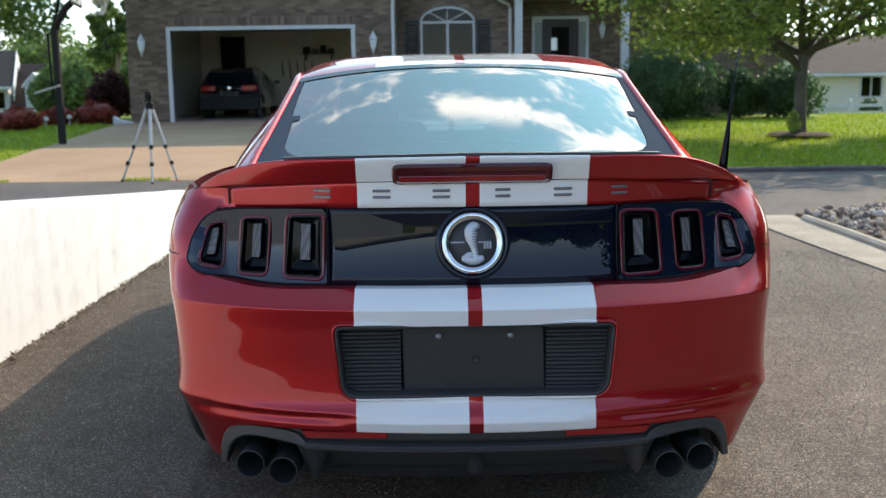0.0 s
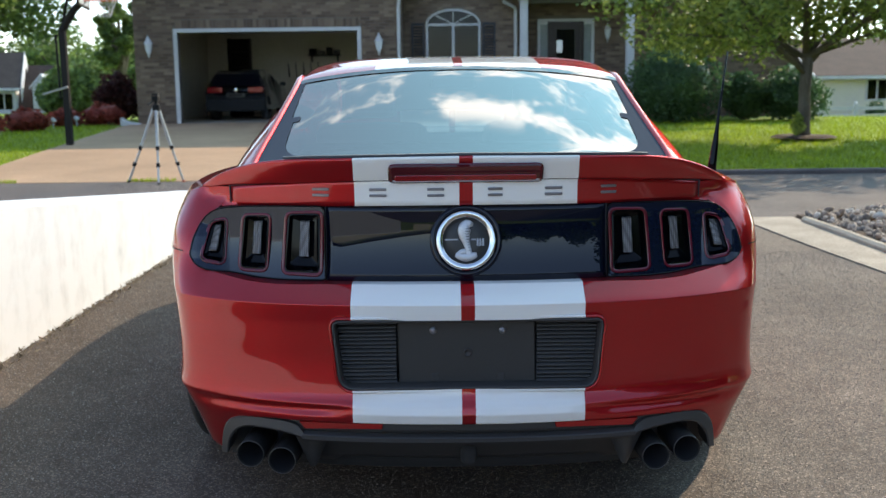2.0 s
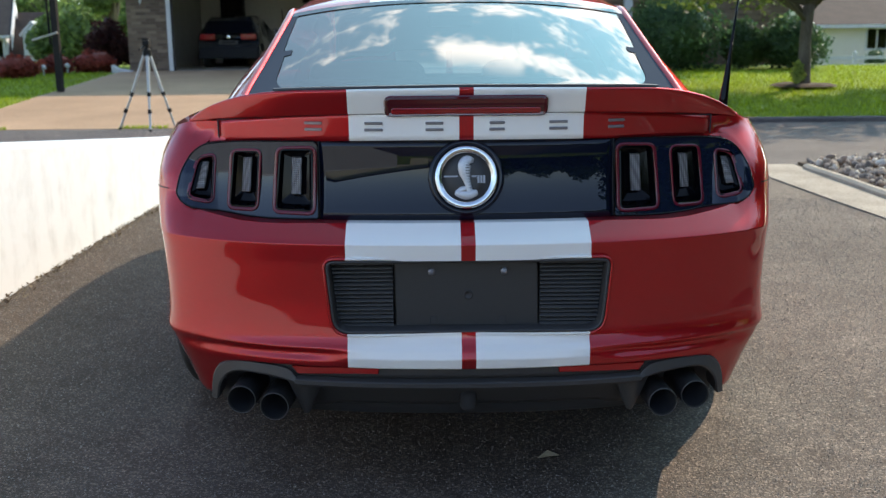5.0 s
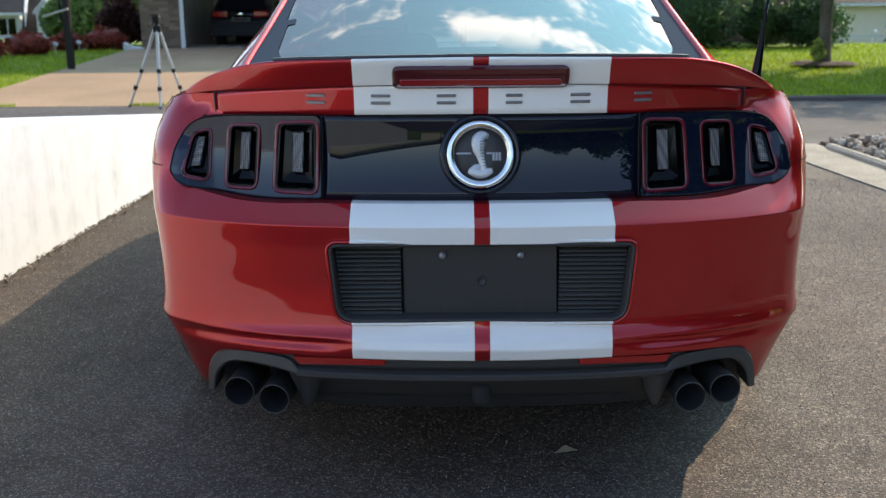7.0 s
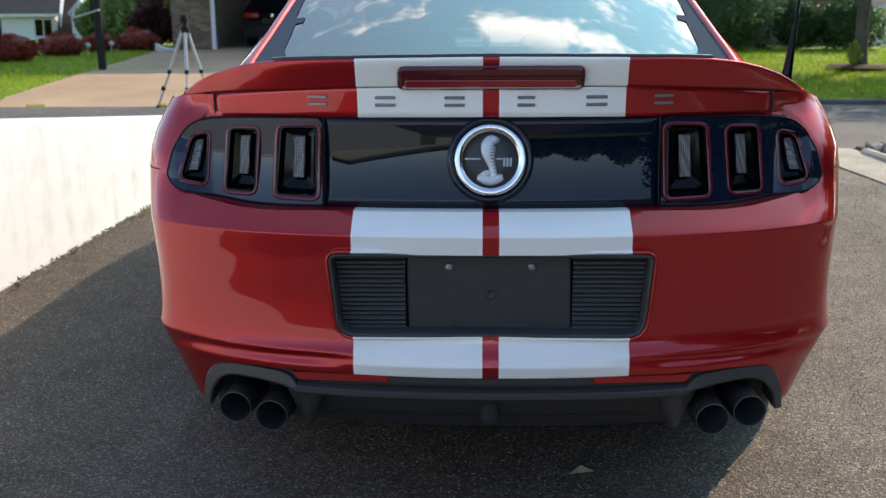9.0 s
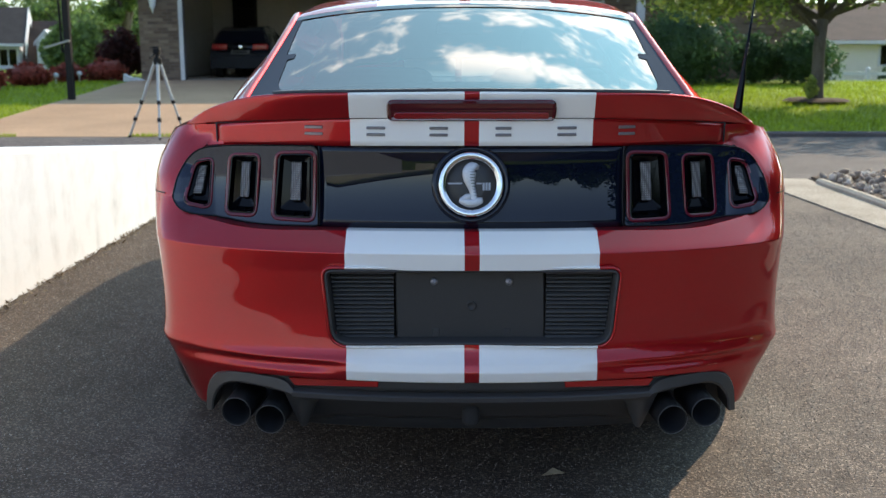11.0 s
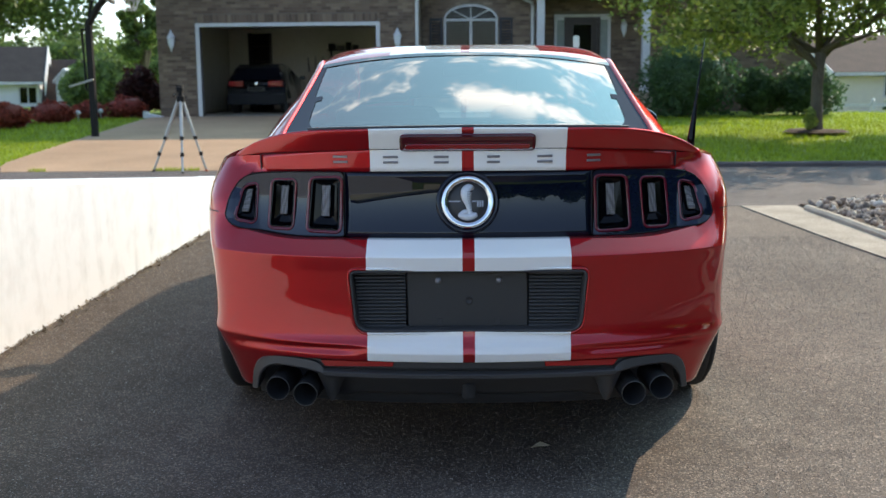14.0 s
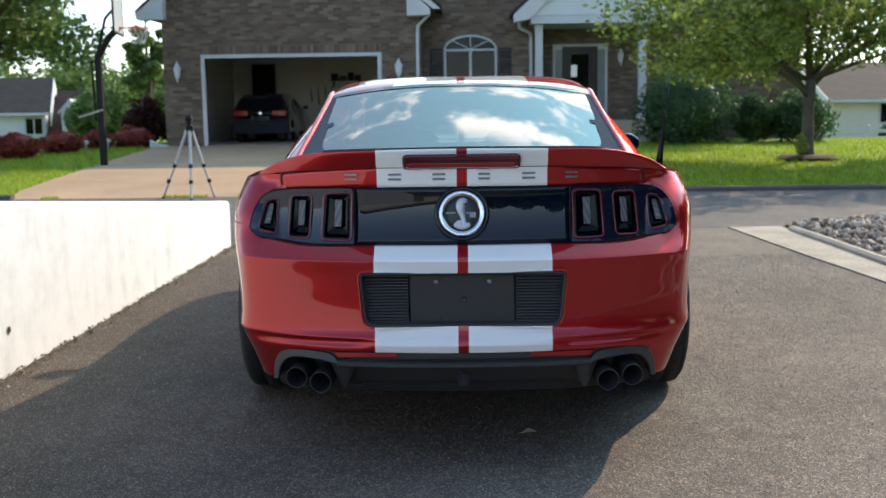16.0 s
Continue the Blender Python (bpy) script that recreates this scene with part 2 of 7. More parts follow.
def leafy(name, dark, light):
    n = Net(name, light, 0.55)
    g = n.n.new("ShaderNodeNewGeometry")
    tone = n.math("ADD", n.math("MULTIPLY", g.outputs["Random Per Island"], 0.6), n.math("MULTIPLY", n.noise(0.9, 3), 0.4))
    col = n.ramp(tone, [(0.2, dark), (0.75, light)])
    n.to("Base Color", col)
    tr = n.n.new("ShaderNodeBsdfTranslucent")
    n.l.new(col, tr.inputs["Color"])
    mx = n.n.new("ShaderNodeMixShader")
    mx.inputs[0].default_value = 0.5
    n.l.new(n.p.outputs[0], mx.inputs[1]), n.l.new(tr.outputs[0], mx.inputs[2])
    n.l.new(mx.outputs[0], n.n["Material Output"].inputs[0])
    return n.m


def siding(name, color, row=0.11):
    n = Net(name, color, 0.6)
    sep = n.n.new("ShaderNodeSeparateXYZ")
    n.l.new(n.coord(), sep.inputs[0])
    f = n.math("FRACT", n.math("DIVIDE", sep.outputs[2], row))
    n.to("Base Color", n.mix(n.noise(3, 4), tuple(c * 0.9 for c in color), color))
    n.bump(f, 0.7, 0.02)
    return n.m


M = {
    "paint": car_paint("red_metallic_paint"),
    "paint_lid": car_paint("red_metallic_paint_lid", True, 0.289),
    "paint_plain": car_paint("red_metallic_paint_plain", False),
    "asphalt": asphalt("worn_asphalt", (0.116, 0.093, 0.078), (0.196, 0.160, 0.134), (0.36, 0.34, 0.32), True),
    "road": asphalt("road_asphalt", (0.100, 0.087, 0.084), (0.155, 0.135, 0.129), (0.30, 0.28, 0.26)),
    "concrete": grained("pale_concrete", (0.30, 0.235, 0.175), (0.54, 0.44, 0.335), 0.9, 60, 0.35),
    "apron": grained("weathered_concrete", (0.17, 0.138, 0.105), (0.47, 0.39, 0.305), 0.92, 45, 0.5, patch=3.0),
    "drive": grained("tan_concrete", (0.29, 0.172, 0.098), (0.49, 0.30, 0.178), 0.9, 30, 0.3, patch=0.7),
    "brick": brickwork("brown_brick"),
    "mortar": grained("grey_brown_mortar", (0.13, 0.105, 0.085), (0.20, 0.17, 0.14), 0.95, 60, 0.3),
    "white": grained("white_trim_paint", (0.50, 0.50, 0.51), (0.64, 0.635, 0.63), 0.5, 20, 0.05),
    "siding": siding("white_siding", (0.74, 0.75, 0.77)),
    "beige": siding("beige_siding", (0.78, 0.72, 0.62)),
    "shingle": grained("brown_shingles", (0.022, 0.017, 0.016), (0.052, 0.042, 0.039), 0.95, 9, 0.6, (1, 1, 3)),
    "shingle_red": grained("red_brown_shingles", (0.050, 0.030, 0.024), (0.095, 0.060, 0.048), 0.95, 9, 0.6, (1, 1, 3)),
    "soil": grained("dark_mulch", (0.05, 0.03, 0.02), (0.13, 0.085, 0.055), 1.0, 45, 0.8, distance=0.02),
    "black": grained("black_plastic", (0.027, 0.025, 0.024), (0.042, 0.039, 0.038), 0.55, 400, 0.15, distance=0.0005),
    "plate": grained("grey_black_plastic", (0.025, 0.0235, 0.0225), (0.038, 0.036, 0.034), 0.5, 500, 0.2, distance=0.0004),
    "lip": grained("satin_grey_plastic", (0.036, 0.034, 0.032), (0.050, 0.047, 0.045), 0.45, 400, 0.1, distance=0.0004),
    "gloss": Net("piano_black", (0.003, 0.005, 0.013), 0.02, specular_ior_level=0.36).m,
    "bezel": Net("satin_black_bezel", (0.002, 0.002, 0.003), 0.06, specular_ior_level=0.16).m,
    "housing": Net("dark_blue_grey_housing", (0.005, 0.009, 0.022), 0.025, specular_ior_level=0.5).m,
    # black print under glass; the sky's reflection is put into its slate colour
    "frit": Net("sky_tinted_glass_border", (0.078, 0.092, 0.110), 0.35, specular_ior_level=0.0).m,
    "gap": Net("shadow_gap", (0.024, 0.024, 0.026), 0.9).m,
    "rubber": grained("tyre_rubber", (0.012, 0.012, 0.012), (0.028, 0.027, 0.026), 0.85, 120, 0.3),
    "rim": grained("dark_alloy", (0.05, 0.05, 0.055), (0.09, 0.09, 0.095), 0.3, 60, 0.05, metal=0.9),
    "chrome": grained("brushed_chrome", (0.62, 0.63, 0.65), (0.78, 0.79, 0.80), 0.16, 90, 0.02, metal=1.0, distance=0.0004),
    "silver": grained("textured_silver", (0.40, 0.40, 0.41), (0.66, 0.66, 0.67), 0.38, 300, 0.4, metal=0.6, distance=0.0006),
    "letter": grained("satin_silver", (0.22, 0.22, 0.24), (0.32, 0.32, 0.34), 0.35, 90, 0.02, metal=0.75, distance=0.0004),
    "pipe": grained("sooty_steel", (0.014, 0.013, 0.013), (0.034, 0.031, 0.030), 0.55, 60, 0.1, metal=0.4),
    "soot": Net("soot", (0.014, 0.014, 0.016), 1.0).m,
    "red_dim": Net("dark_red_lens", (0.085, 0.003, 0.006), 0.10, coat_weight=1.0, coat_roughness=0.02).m,
    "ring": Net("dim_red_guide", (0.12, 0.006, 0.018), 0.06, specular_ior_level=0.5).m,
    "red_lens": Net("red_lens", (0.26, 0.005, 0.007), 0.12, coat_weight=1.0, coat_roughness=0.02).m,
    "red_refl": grained("red_reflector", (0.30, 0.008, 0.008), (0.44, 0.012, 0.012), 0.2, 300, 0.3, distance=0.0004),
    "smoke": glass("clear_lens", (0.86, 0.86, 0.90), 1.3),
    "glass": glass("tinted_car_glass", (0.13, 0.18, 0.18), 3.2),
    "pane": glass("window_glass", (0.30, 0.34, 0.38), 1.3),
    "led": None,
    "trim_dark": grained("interior_dark", (0.02, 0.02, 0.022), (0.05, 0.05, 0.052), 0.8, 60, 0.3),
    "liner": grained("interior_grey", (0.16, 0.17, 0.17), (0.24, 0.25, 0.25), 0.9, 90, 0.3),
    "steel": grained("tripod_aluminium", (0.40, 0.38, 0.36), (0.52, 0.50, 0.47), 0.4, 60, 0.02, metal=0.35),
    "dark_metal": grained("dark_painted_steel", (0.008, 0.007, 0.007), (0.016, 0.014, 0.014), 0.6, 60, 0.1, specular_ior_level=0.2),
    "bark": grained("grey_bark", (0.07, 0.055, 0.042), (0.17, 0.14, 0.11), 0.95, 18, 0.9, (3, 3, 0.6), distance=0.02),
    "leaf": leafy("green_leaves", (0.09, 0.15, 0.034), (0.40, 0.47, 0.095)),
    "leaf_tree": leafy("lawn_tree_leaves", (0.070, 0.118, 0.030), (0.31, 0.375, 0.085)),
    "leaf_mid": leafy("mid_green_leaves", (0.055, 0.105, 0.036), (0.20, 0.29, 0.075)),
    "leaf_dark": leafy("dark_evergreen", (0.032, 0.075, 0.034), (0.088, 0.175, 0.065)),
    "leaf_plum": leafy("dark_plum_leaves", (0.03, 0.008, 0.010), (0.10, 0.025, 0.024)),
    "leaf_red": leafy("red_barberry", (0.09, 0.024, 0.018), (0.50, 0.095, 0.065)),
    "grass": leafy("lawn_grass", (0.155, 0.235, 0.015), (0.37, 0.47, 0.025)),
    "suv": Net("black_suv_paint", (0.030, 0.034, 0.045), 0.25, 0.2, coat_weight=1.0).m,
    "garage_wall": grained("garage_drywall", (0.70, 0.65, 0.57), (0.80, 0.75, 0.67), 0.9, 8, 0.1),
    "shutter": grained("navy_shutter", (0.022, 0.024, 0.032), (0.035, 0.037, 0.047), 0.6, 30, 0.1),
    "door": grained("dark_wood_door", (0.020, 0.011, 0.008), (0.038, 0.020, 0.014), 0.4, 12, 0.2, (6, 6, 0.7)),
    "backboard": Net("clear_backboard", (0.72, 0.76, 0.80), 0.15).m,
    "frosted": grained("frosted_glass", (0.22, 0.25, 0.25), (0.31, 0.34, 0.33), 0.14, 6, 0.03),
    "orange": Net("orange_rim_paint", (0.55, 0.09, 0.04), 0.45).m,
}
led = Net("led_reflector", (0.75, 0.74, 0.72), 0.18, 0.55)
lv = led.n.new("ShaderNodeTexVoronoi")
lv.inputs["Scale"].default_value, lv.inputs["Randomness"].default_value = 190, 0.0
led.l.new(led.coord(), lv.inputs["Vector"])
led.to("Base Color", led.ramp(lv.outputs["Distance"], [(0.2, (0.30, 0.29, 0.28)), (0.6, (0.10, 0.095, 0.095))]))
led.bump(lv.outputs["Distance"], 0.9, 0.003)
M["led"] = led.m

# white wall: rough pale plaster with rain streaks and a stained foot
wallm = Net("whitewashed_concrete", (0.78, 0.77, 0.75), 0.9)
w_a, w_b = wallm.noise(7, 6), wallm.noise(5, 6, 0.6, stretch=(1, 1.2, 0.25))
w_c = wallm.ramp(wallm.math("ADD", wallm.math("MULTIPLY", w_a, 0.5), wallm.math("MULTIPLY", w_b, 0.5)), [(0.28, (0.54, 0.54, 0.54)), (0.40, (0.68, 0.68, 0.68)), (0.52, (0.75, 0.755, 0.76))])
wallm.to("Base Color", w_c).bump(wallm.math("ADD", wallm.noise(22, 6), wallm.noise(150, 3)), 0.22, 0.006)
M["wall"] = wallm.m

lawnm = Net("lawn_ground", (0.10, 0.16, 0.02), 0.95)
lawnm.to("Base Color", lawnm.ramp(lawnm.math("ADD", lawnm.math("MULTIPLY", lawnm.noise(30, 4), 0.5), lawnm.math("MULTIPLY", lawnm.noise(0.7, 5), 0.5)), [(0.34, (0.13, 0.20, 0.012)), (0.66, (0.29, 0.385, 0.022))]))
lawnm.bump(lawnm.noise(70, 4), 0.9, 0.05)
M["lawn"] = lawnm.m

stone = Net("river_stone", (0.3, 0.28, 0.26), 0.8)
oi = stone.n.new("ShaderNodeObjectInfo")
sg = stone.n.new("ShaderNodeNewGeometry")
tone = stone.math("FRACT", stone.math("ADD", oi.outputs["Random"], sg.outputs["Random Per Island"]))
stone.to("Base Color", stone.mix(stone.math("MULTIPLY", stone.noise(25, 5), 0.5), stone.ramp(tone, [(0.0, (0.14, 0.105, 0.08)), (0.4, (0.33, 0.25, 0.185)), (0.75, (0.47, 0.33, 0.22)), (1.0, (0.76, 0.65, 0.52))]), (0.20, 0.19, 0.18)))
stone.bump(stone.noise(60, 4), 0.3, 0.004)
M["stone"] = stone.m

# ---- mesh helpers ----


def mesh_ob(name, verts, faces, material, parent=None, label="", smooth=False):
    me = bpy.data.meshes.new(name)
    me.from_pydata([tuple(v) for v in verts], [], faces)
    me.materials.append(material)
    if smooth:
        me.polygons.foreach_set("use_smooth", [True] * len(me.polygons))
    me.update()
    ob = new(name, me)
    if parent:
        ob.parent = parent
    if label:
        ob["label"] = label
    return ob


def part(name, bm, material, parent=None, label="", smooth=False):
    bmesh.ops.recalc_face_normals(bm, faces=bm.faces)
    me = bpy.data.meshes.new(name)
    bm.to_mesh(me)
    bm.free()
    me.materials.append(material)
    if smooth:
        me.polygons.foreach_set("use_smooth", [True] * len(me.polygons))
    ob = new(name, me)
    if parent:
        ob.parent = parent
    if label:
        ob["label"] = label
    return ob


def empty(name, at=(0, 0, 0), label="", category="", group="", kind=""):
    ob = new(name)
    ob.location = at
    return tagged(ob, label, category, group, kind)


def box(bm, lo, hi, bevel=0.0, seg=2):
    c = [(a + b) / 2 for a, b in zip(lo, hi)]
    s = [abs(b - a) for a, b in zip(lo, hi)]
    r = bmesh.ops.create_cube(bm, size=1, matrix=Matrix.Translation(c) @ Matrix.Diagonal((*s, 1)))
    if bevel:
        es = list({e for v in r["verts"] for e in v.link_edges})
        bmesh.ops.bevel(bm, geom=es, offset=min(bevel, 0.45 * min(s)), segments=seg, affect="EDGES", profile=0.5)
    return bm


def boxed(name, lo, hi, material, parent=None, label="", bevel=0.0, seg=2):
    return part(name, box(bmesh.new(), lo, hi, bevel, seg), material, parent, label)


def tube(bm, pts, radii, n=10, caps=True):
    """A tapered tube along points."""
    pts = [Vector(p) for p in pts]
    rings = []
    for i, p in enumerate(pts):
        d = (pts[min(i + 1, len(pts) - 1)] - pts[max(i - 1, 0)]).normalized()
        a = d.orthogonal().normalized() if i == 0 else (rings_a - d * rings_a.dot(d)).normalized()
        rings_a = a
        b = d.cross(a)
        r = radii[i] if isinstance(radii, (list, tuple)) else radii
        rings.append([bm.verts.new(p + (a * math.cos(2 * math.pi * k / n) + b * math.sin(2 * math.pi * k / n)) * r) for k in range(n)])
    for q, s in zip(rings, rings[1:]):
        for k in range(n):
            bm.faces.new((q[k], q[(k + 1) % n], s[(k + 1) % n], s[k]))
    if caps:
        bm.faces.new(rings[0][::-1]), bm.faces.new(rings[-1])
    return bm


def lathe(bm, profile, m=Matrix.Identity(4), n=40, caps=True):
    """Turns (radius, height) pairs round the local z axis."""
    rings = [[bm.verts.new(m @ Vector((r * math.cos(2 * math.pi * k / n), r * math.sin(2 * math.pi * k / n), h))) for k in range(n)] for r, h in profile]
    for q, s in zip(rings, rings[1:]):
        for k in range(n):
            bm.faces.new((q[k], q[(k + 1) % n], s[(k + 1) % n], s[k]))
    if caps and profile[0][0] > 1e-6:
        bm.faces.new(rings[0])
    if caps and profile[-1][0] > 1e-6:
        bm.faces.new(rings[-1])
    return bm


def prism(bm, loop, lo, hi, axis=1):
    """A 2D loop pushed from lo to hi along one axis (0, 1 or 2)."""
    def at(p, h):
        q = list(p)
        q.insert(axis, h)
        return bm.verts.new(q)
    a, b = [at(p, lo) for p in loop], [at(p, hi) for p in loop]
    bm.faces.new(a), bm.faces.new(b[::-1])
    for i in range(len(loop)):
        j = (i + 1) % len(loop)
        bm.faces.new((a[i], b[i], b[j], a[j]))
    return bm


def tri_grid(rows):
    """Vertices and quads of a grid given as rows of points."""
    nv, w = [p for r in rows for p in r], len(rows[0])
    return nv, [(i * w + j, i * w + j + 1, (i + 1) * w + j + 1, (i + 1) * w + j) for i in range(len(rows) - 1) for j in range(w - 1)]


def lerp_table(table):
    xs, ys = zip(*table)
    return lambda v: float(np.interp(v, xs, ys))


def smooth_table(table, n=200):
    """Catmull-Rom through (x, y) pairs with rising x, clamped at the ends."""
    xs, ys = [p[0] for p in table], [p[1] for p in table]
    ts = [(ys[min(i + 1, len(ys) - 1)] - ys[max(i - 1, 0)]) / (xs[min(i + 1, len(xs) - 1)] - xs[max(i - 1, 0)]) for i in range(len(xs))]

    def f(v):
        if v <= xs[0]:
            return ys[0]
        if v >= xs[-1]:
            return ys[-1]
        i = int(np.searchsorted(xs, v)) - 1
        h = xs[i + 1] - xs[i]
        u = (v - xs[i]) / h
        return (2 * u**3 - 3 * u**2 + 1) * ys[i] + (u**3 - 2 * u**2 + u) * h * ts[i] + (3 * u**2 - 2 * u**3) * ys[i + 1] + (u**3 - u**2) * h * ts[i + 1]
    return f


# ---- the ground ----
land = smooth_table([(-60, 0.25), (-12, 0.05), (-4, 0.0), (11.6, 0.0), (13, 0.06), (18, 0.22), (24.8, 0.38), (32, 0.38), (60, 0.1), (140, -1.0), (400, -6)])
WALL_X = -2.15
wall_top = lerp_table([(-12, 1.15), (-2, 1.06), (1.1, 0.835), (5.9, 0.42), (6.2, 0.40)])


def ground_z(x, y):
    z = land(y)
    if x < WALL_X - 0.2 and y < 6.9:
        z += max(0.0, wall_top(y) - 0.22) * min(1, (6.9 - y) / 1.2)
    if x > 8 and y > 24:
        # the ground falls away beside the house
        p, q = min(1.0, (y - 24) / 13), min(1.0, (x - 8) / 4)
        z -= 0.85 * p * p * (3 - 2 * p) * q
    return z


gx = sorted({*np.round(np.concatenate([np.arange(-30, 30, 1.0), [-2.36, -2.30, -260, -160, -100, -60, -42, 42, 60, 100, 160, 260]]), 3)})
gy = sorted({*np.round(np.concatenate([np.arange(-24, 40, 0.8), [6.9, -260, -160, -100, -60, -40, 50, 65, 85, 110, 150, 220, 320, 450]]), 3)})
verts, faces = tri_grid([[(x, y, ground_z(x, y) - 0.03) for x in gx] for y in gy])
tagged(mesh_ob("ground", verts, faces, M["lawn"], smooth=True), "mown green lawn ground reaching the horizon", "ground", kind="structure")


def sheet(name, edge_l, edge_r, y0, y1, material, lift, label, category, steps=30, across=8):
    """A paved strip between two edges x(y), laid on the land."""
    ys = np.linspace(y0, y1, steps)
    rows = [[(edge_l(y) + (edge_r(y) - edge_l(y)) * k / across, y, land(y) + lift) for k in range(across + 1)] for y in ys]
    top, f = tri_grid(rows)
    base = len(top)
    w = across + 1
    rim = list(range(w)) + [i * w + w - 1 for i in range(1, steps)] + [steps * w - 1 - k for k in range(1, w)] + [i * w for i in range(steps - 2, 0, -1)]
    skirt = [(top[i][0], top[i][1], top[i][2] - 0.09) for i in rim]
    f = f + [(rim[k], base + k, base + (k + 1) % len(rim), rim[(k + 1) % len(rim)]) for k in range(len(rim))]
    return tagged(mesh_ob(name, top + skirt, f, material, smooth=False), label, category, kind="structure")


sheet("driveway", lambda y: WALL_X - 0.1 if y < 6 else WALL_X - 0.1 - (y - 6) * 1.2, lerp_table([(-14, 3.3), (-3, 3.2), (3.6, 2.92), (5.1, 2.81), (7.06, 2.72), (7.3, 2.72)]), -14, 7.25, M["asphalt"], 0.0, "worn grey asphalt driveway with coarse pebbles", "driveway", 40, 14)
sheet("road", lambda y: -60.0, lambda y: 60.0, 7.07, 11.6, M["road"], 0.002, "smooth light grey asphalt street crossing", "road", 8, 30)
sheet("house_driveway", lerp_table([(11.5, -6.7), (12.6, -7.05), (24.9, -8.35)]), lerp_table([(11.5, 0.6), (13, 0.1), (24.9, -1.3)]), 11.61, 24.9, M["drive"], 0.006, "tan concrete driveway leading up to the garage", "driveway", 24, 8)
sheet("pavement", lerp_table([(-14, 3.3), (-3, 3.2), (3.6, 2.92), (5.1, 2.81), (7.06, 2.72)]), lambda y: 3.255, -14, 7.02, M["apron"], 0.012, "pale concrete apron strip along the driveway", "pavement", 30, 2)


def kerb(name, pts, w, h, material, label):
    bm = bmesh.new()
    pts = [Vector(p) for p in pts]
    rows = []
    for i, p in enumerate(pts):
        d = (pts[min(i + 1, len(pts) - 1)] - pts[max(i - 1, 0)]).normalized()
        s = Vector((d.y, -d.x, 0))
        j = 0.006 * noise.noise(p * 3)
        rows.append([bm.verts.new(p + s * a + Vector((0, 0, b))) for a, b in ((-w / 2, -0.1), (-w / 2, h - 0.02 + j), (-w / 2 + 0.025, h + j), (w / 2 - 0.025, h + j), (w / 2, h - 0.02 + j), (w / 2, -0.1))])
    for q, r in zip(rows, rows[1:]):
        for k in range(5):
            bm.faces.new((q[k], q[k + 1], r[k + 1], r[k]))
    bm.faces.new(rows[0]), bm.faces.new(rows[-1][::-1])
    return tagged(part(name, bm, material), label, "kerb", kind="structure")


kerb("kerb_bed", [(3.265 + 0.004 * noise.noise(Vector((0, y, 0))), y, 0.0) for y in np.linspace(7.02, -13, 60).clip(-13, 6.8 + 0.22) if y <= 6.8] , 0.085, 0.045, M["concrete"], "pale concrete kerb edging a stone bed")
kerb("kerb_street", [(x, 11.66, 0.0) for x in np.linspace(0.5, 59, 40)], 0.16, 0.07, M["road"], "low dark kerb between street and lawn")
kerb("kerb_street_far", [(x, 11.66, 0.0) for x in np.linspace(-59, -6.7, 40)], 0.16, 0.07, M["road"], "low dark kerb between street and lawn")

# whitewashed retaining wall with a falling top
wy = np.concatenate([np.linspace(-12, 5.9, 60), [6.05, 6.15]])
prof = []
for y in wy:
    e = 0.0 if y < 6.0 else (0.02 if y < 6.1 else 0.06)
    t = wall_top(y)
    prof.append([(WALL_X - e, y, -0.08), (WALL_X - e, y, t * 0.5), (WALL_X - e, y, t - 0.03), (WALL_X - 0.02 - e, y, t - 0.006), (WALL_X - 0.05, y, t), (WALL_X - 0.20, y, t), (WALL_X - 0.23 + e, y, t - 0.02), (WALL_X - 0.23 + e, y, -0.08)])
verts, faces = tri_grid(prof)
w = 8
faces += [tuple(range(w))[::-1], tuple(len(verts) - w + k for k in range(w))]
tagged(mesh_ob("wall_retaining", verts, faces, M["wall"]), "whitewashed concrete retaining wall with sloping top", "wall", kind="structure")
# a small drain pipe end in the wall
bm = bmesh.new()
lathe(bm, [(0.016, -0.06), (0.016, 0.003), (0.021, 0.004), (0.022, -0.002), (0.022, -0.06)], pose(WALL_X, 1.29, 0.206, 0, 90, 0), 20, False)
drain = tagged(part("drain_pipe", bm, M["concrete"], None, "", True), "small grey drain pipe end set in the white wall", "drain")
bm = bmesh.new()
lathe(bm, [(0.0, 0.0015), (0.0158, 0.0015), (0.0158, -0.05)], pose(WALL_X, 1.29, 0.206, 0, 90, 0), 20, False)
part("pipe_bore", bm, M["gap"], drain)
# dead leaves and moss along the foot of the wall
rng = random.Random(5)
v, f = [], []
for _ in range(1500):
    y = rng.uniform(-3, 6.1)
    x = WALL_X + abs(rng.gauss(0, 0.035)) + 0.005
    h, a, r = rng.uniform(0.004, 0.022), rng.uniform(0, 6.28), rng.uniform(0.003, 0.010)
    b = len(v)
    v += [(x + r * math.cos(a), y + r * math.sin(a), 0.0), (x - r * math.cos(a), y - r * math.sin(a), 0.0), (x + rng.uniform(-0.02, 0.03), y + rng.uniform(-0.03, 0.03), h)]
    f.append((b, b + 1, b + 2))
tagged(mesh_ob("wall_foot_debris", v, f, grained("dry_debris", (0.16, 0.12, 0.08), (0.30, 0.24, 0.17), 0.95)), "dry brown debris along the foot of the wall", "debris", kind="stuff")
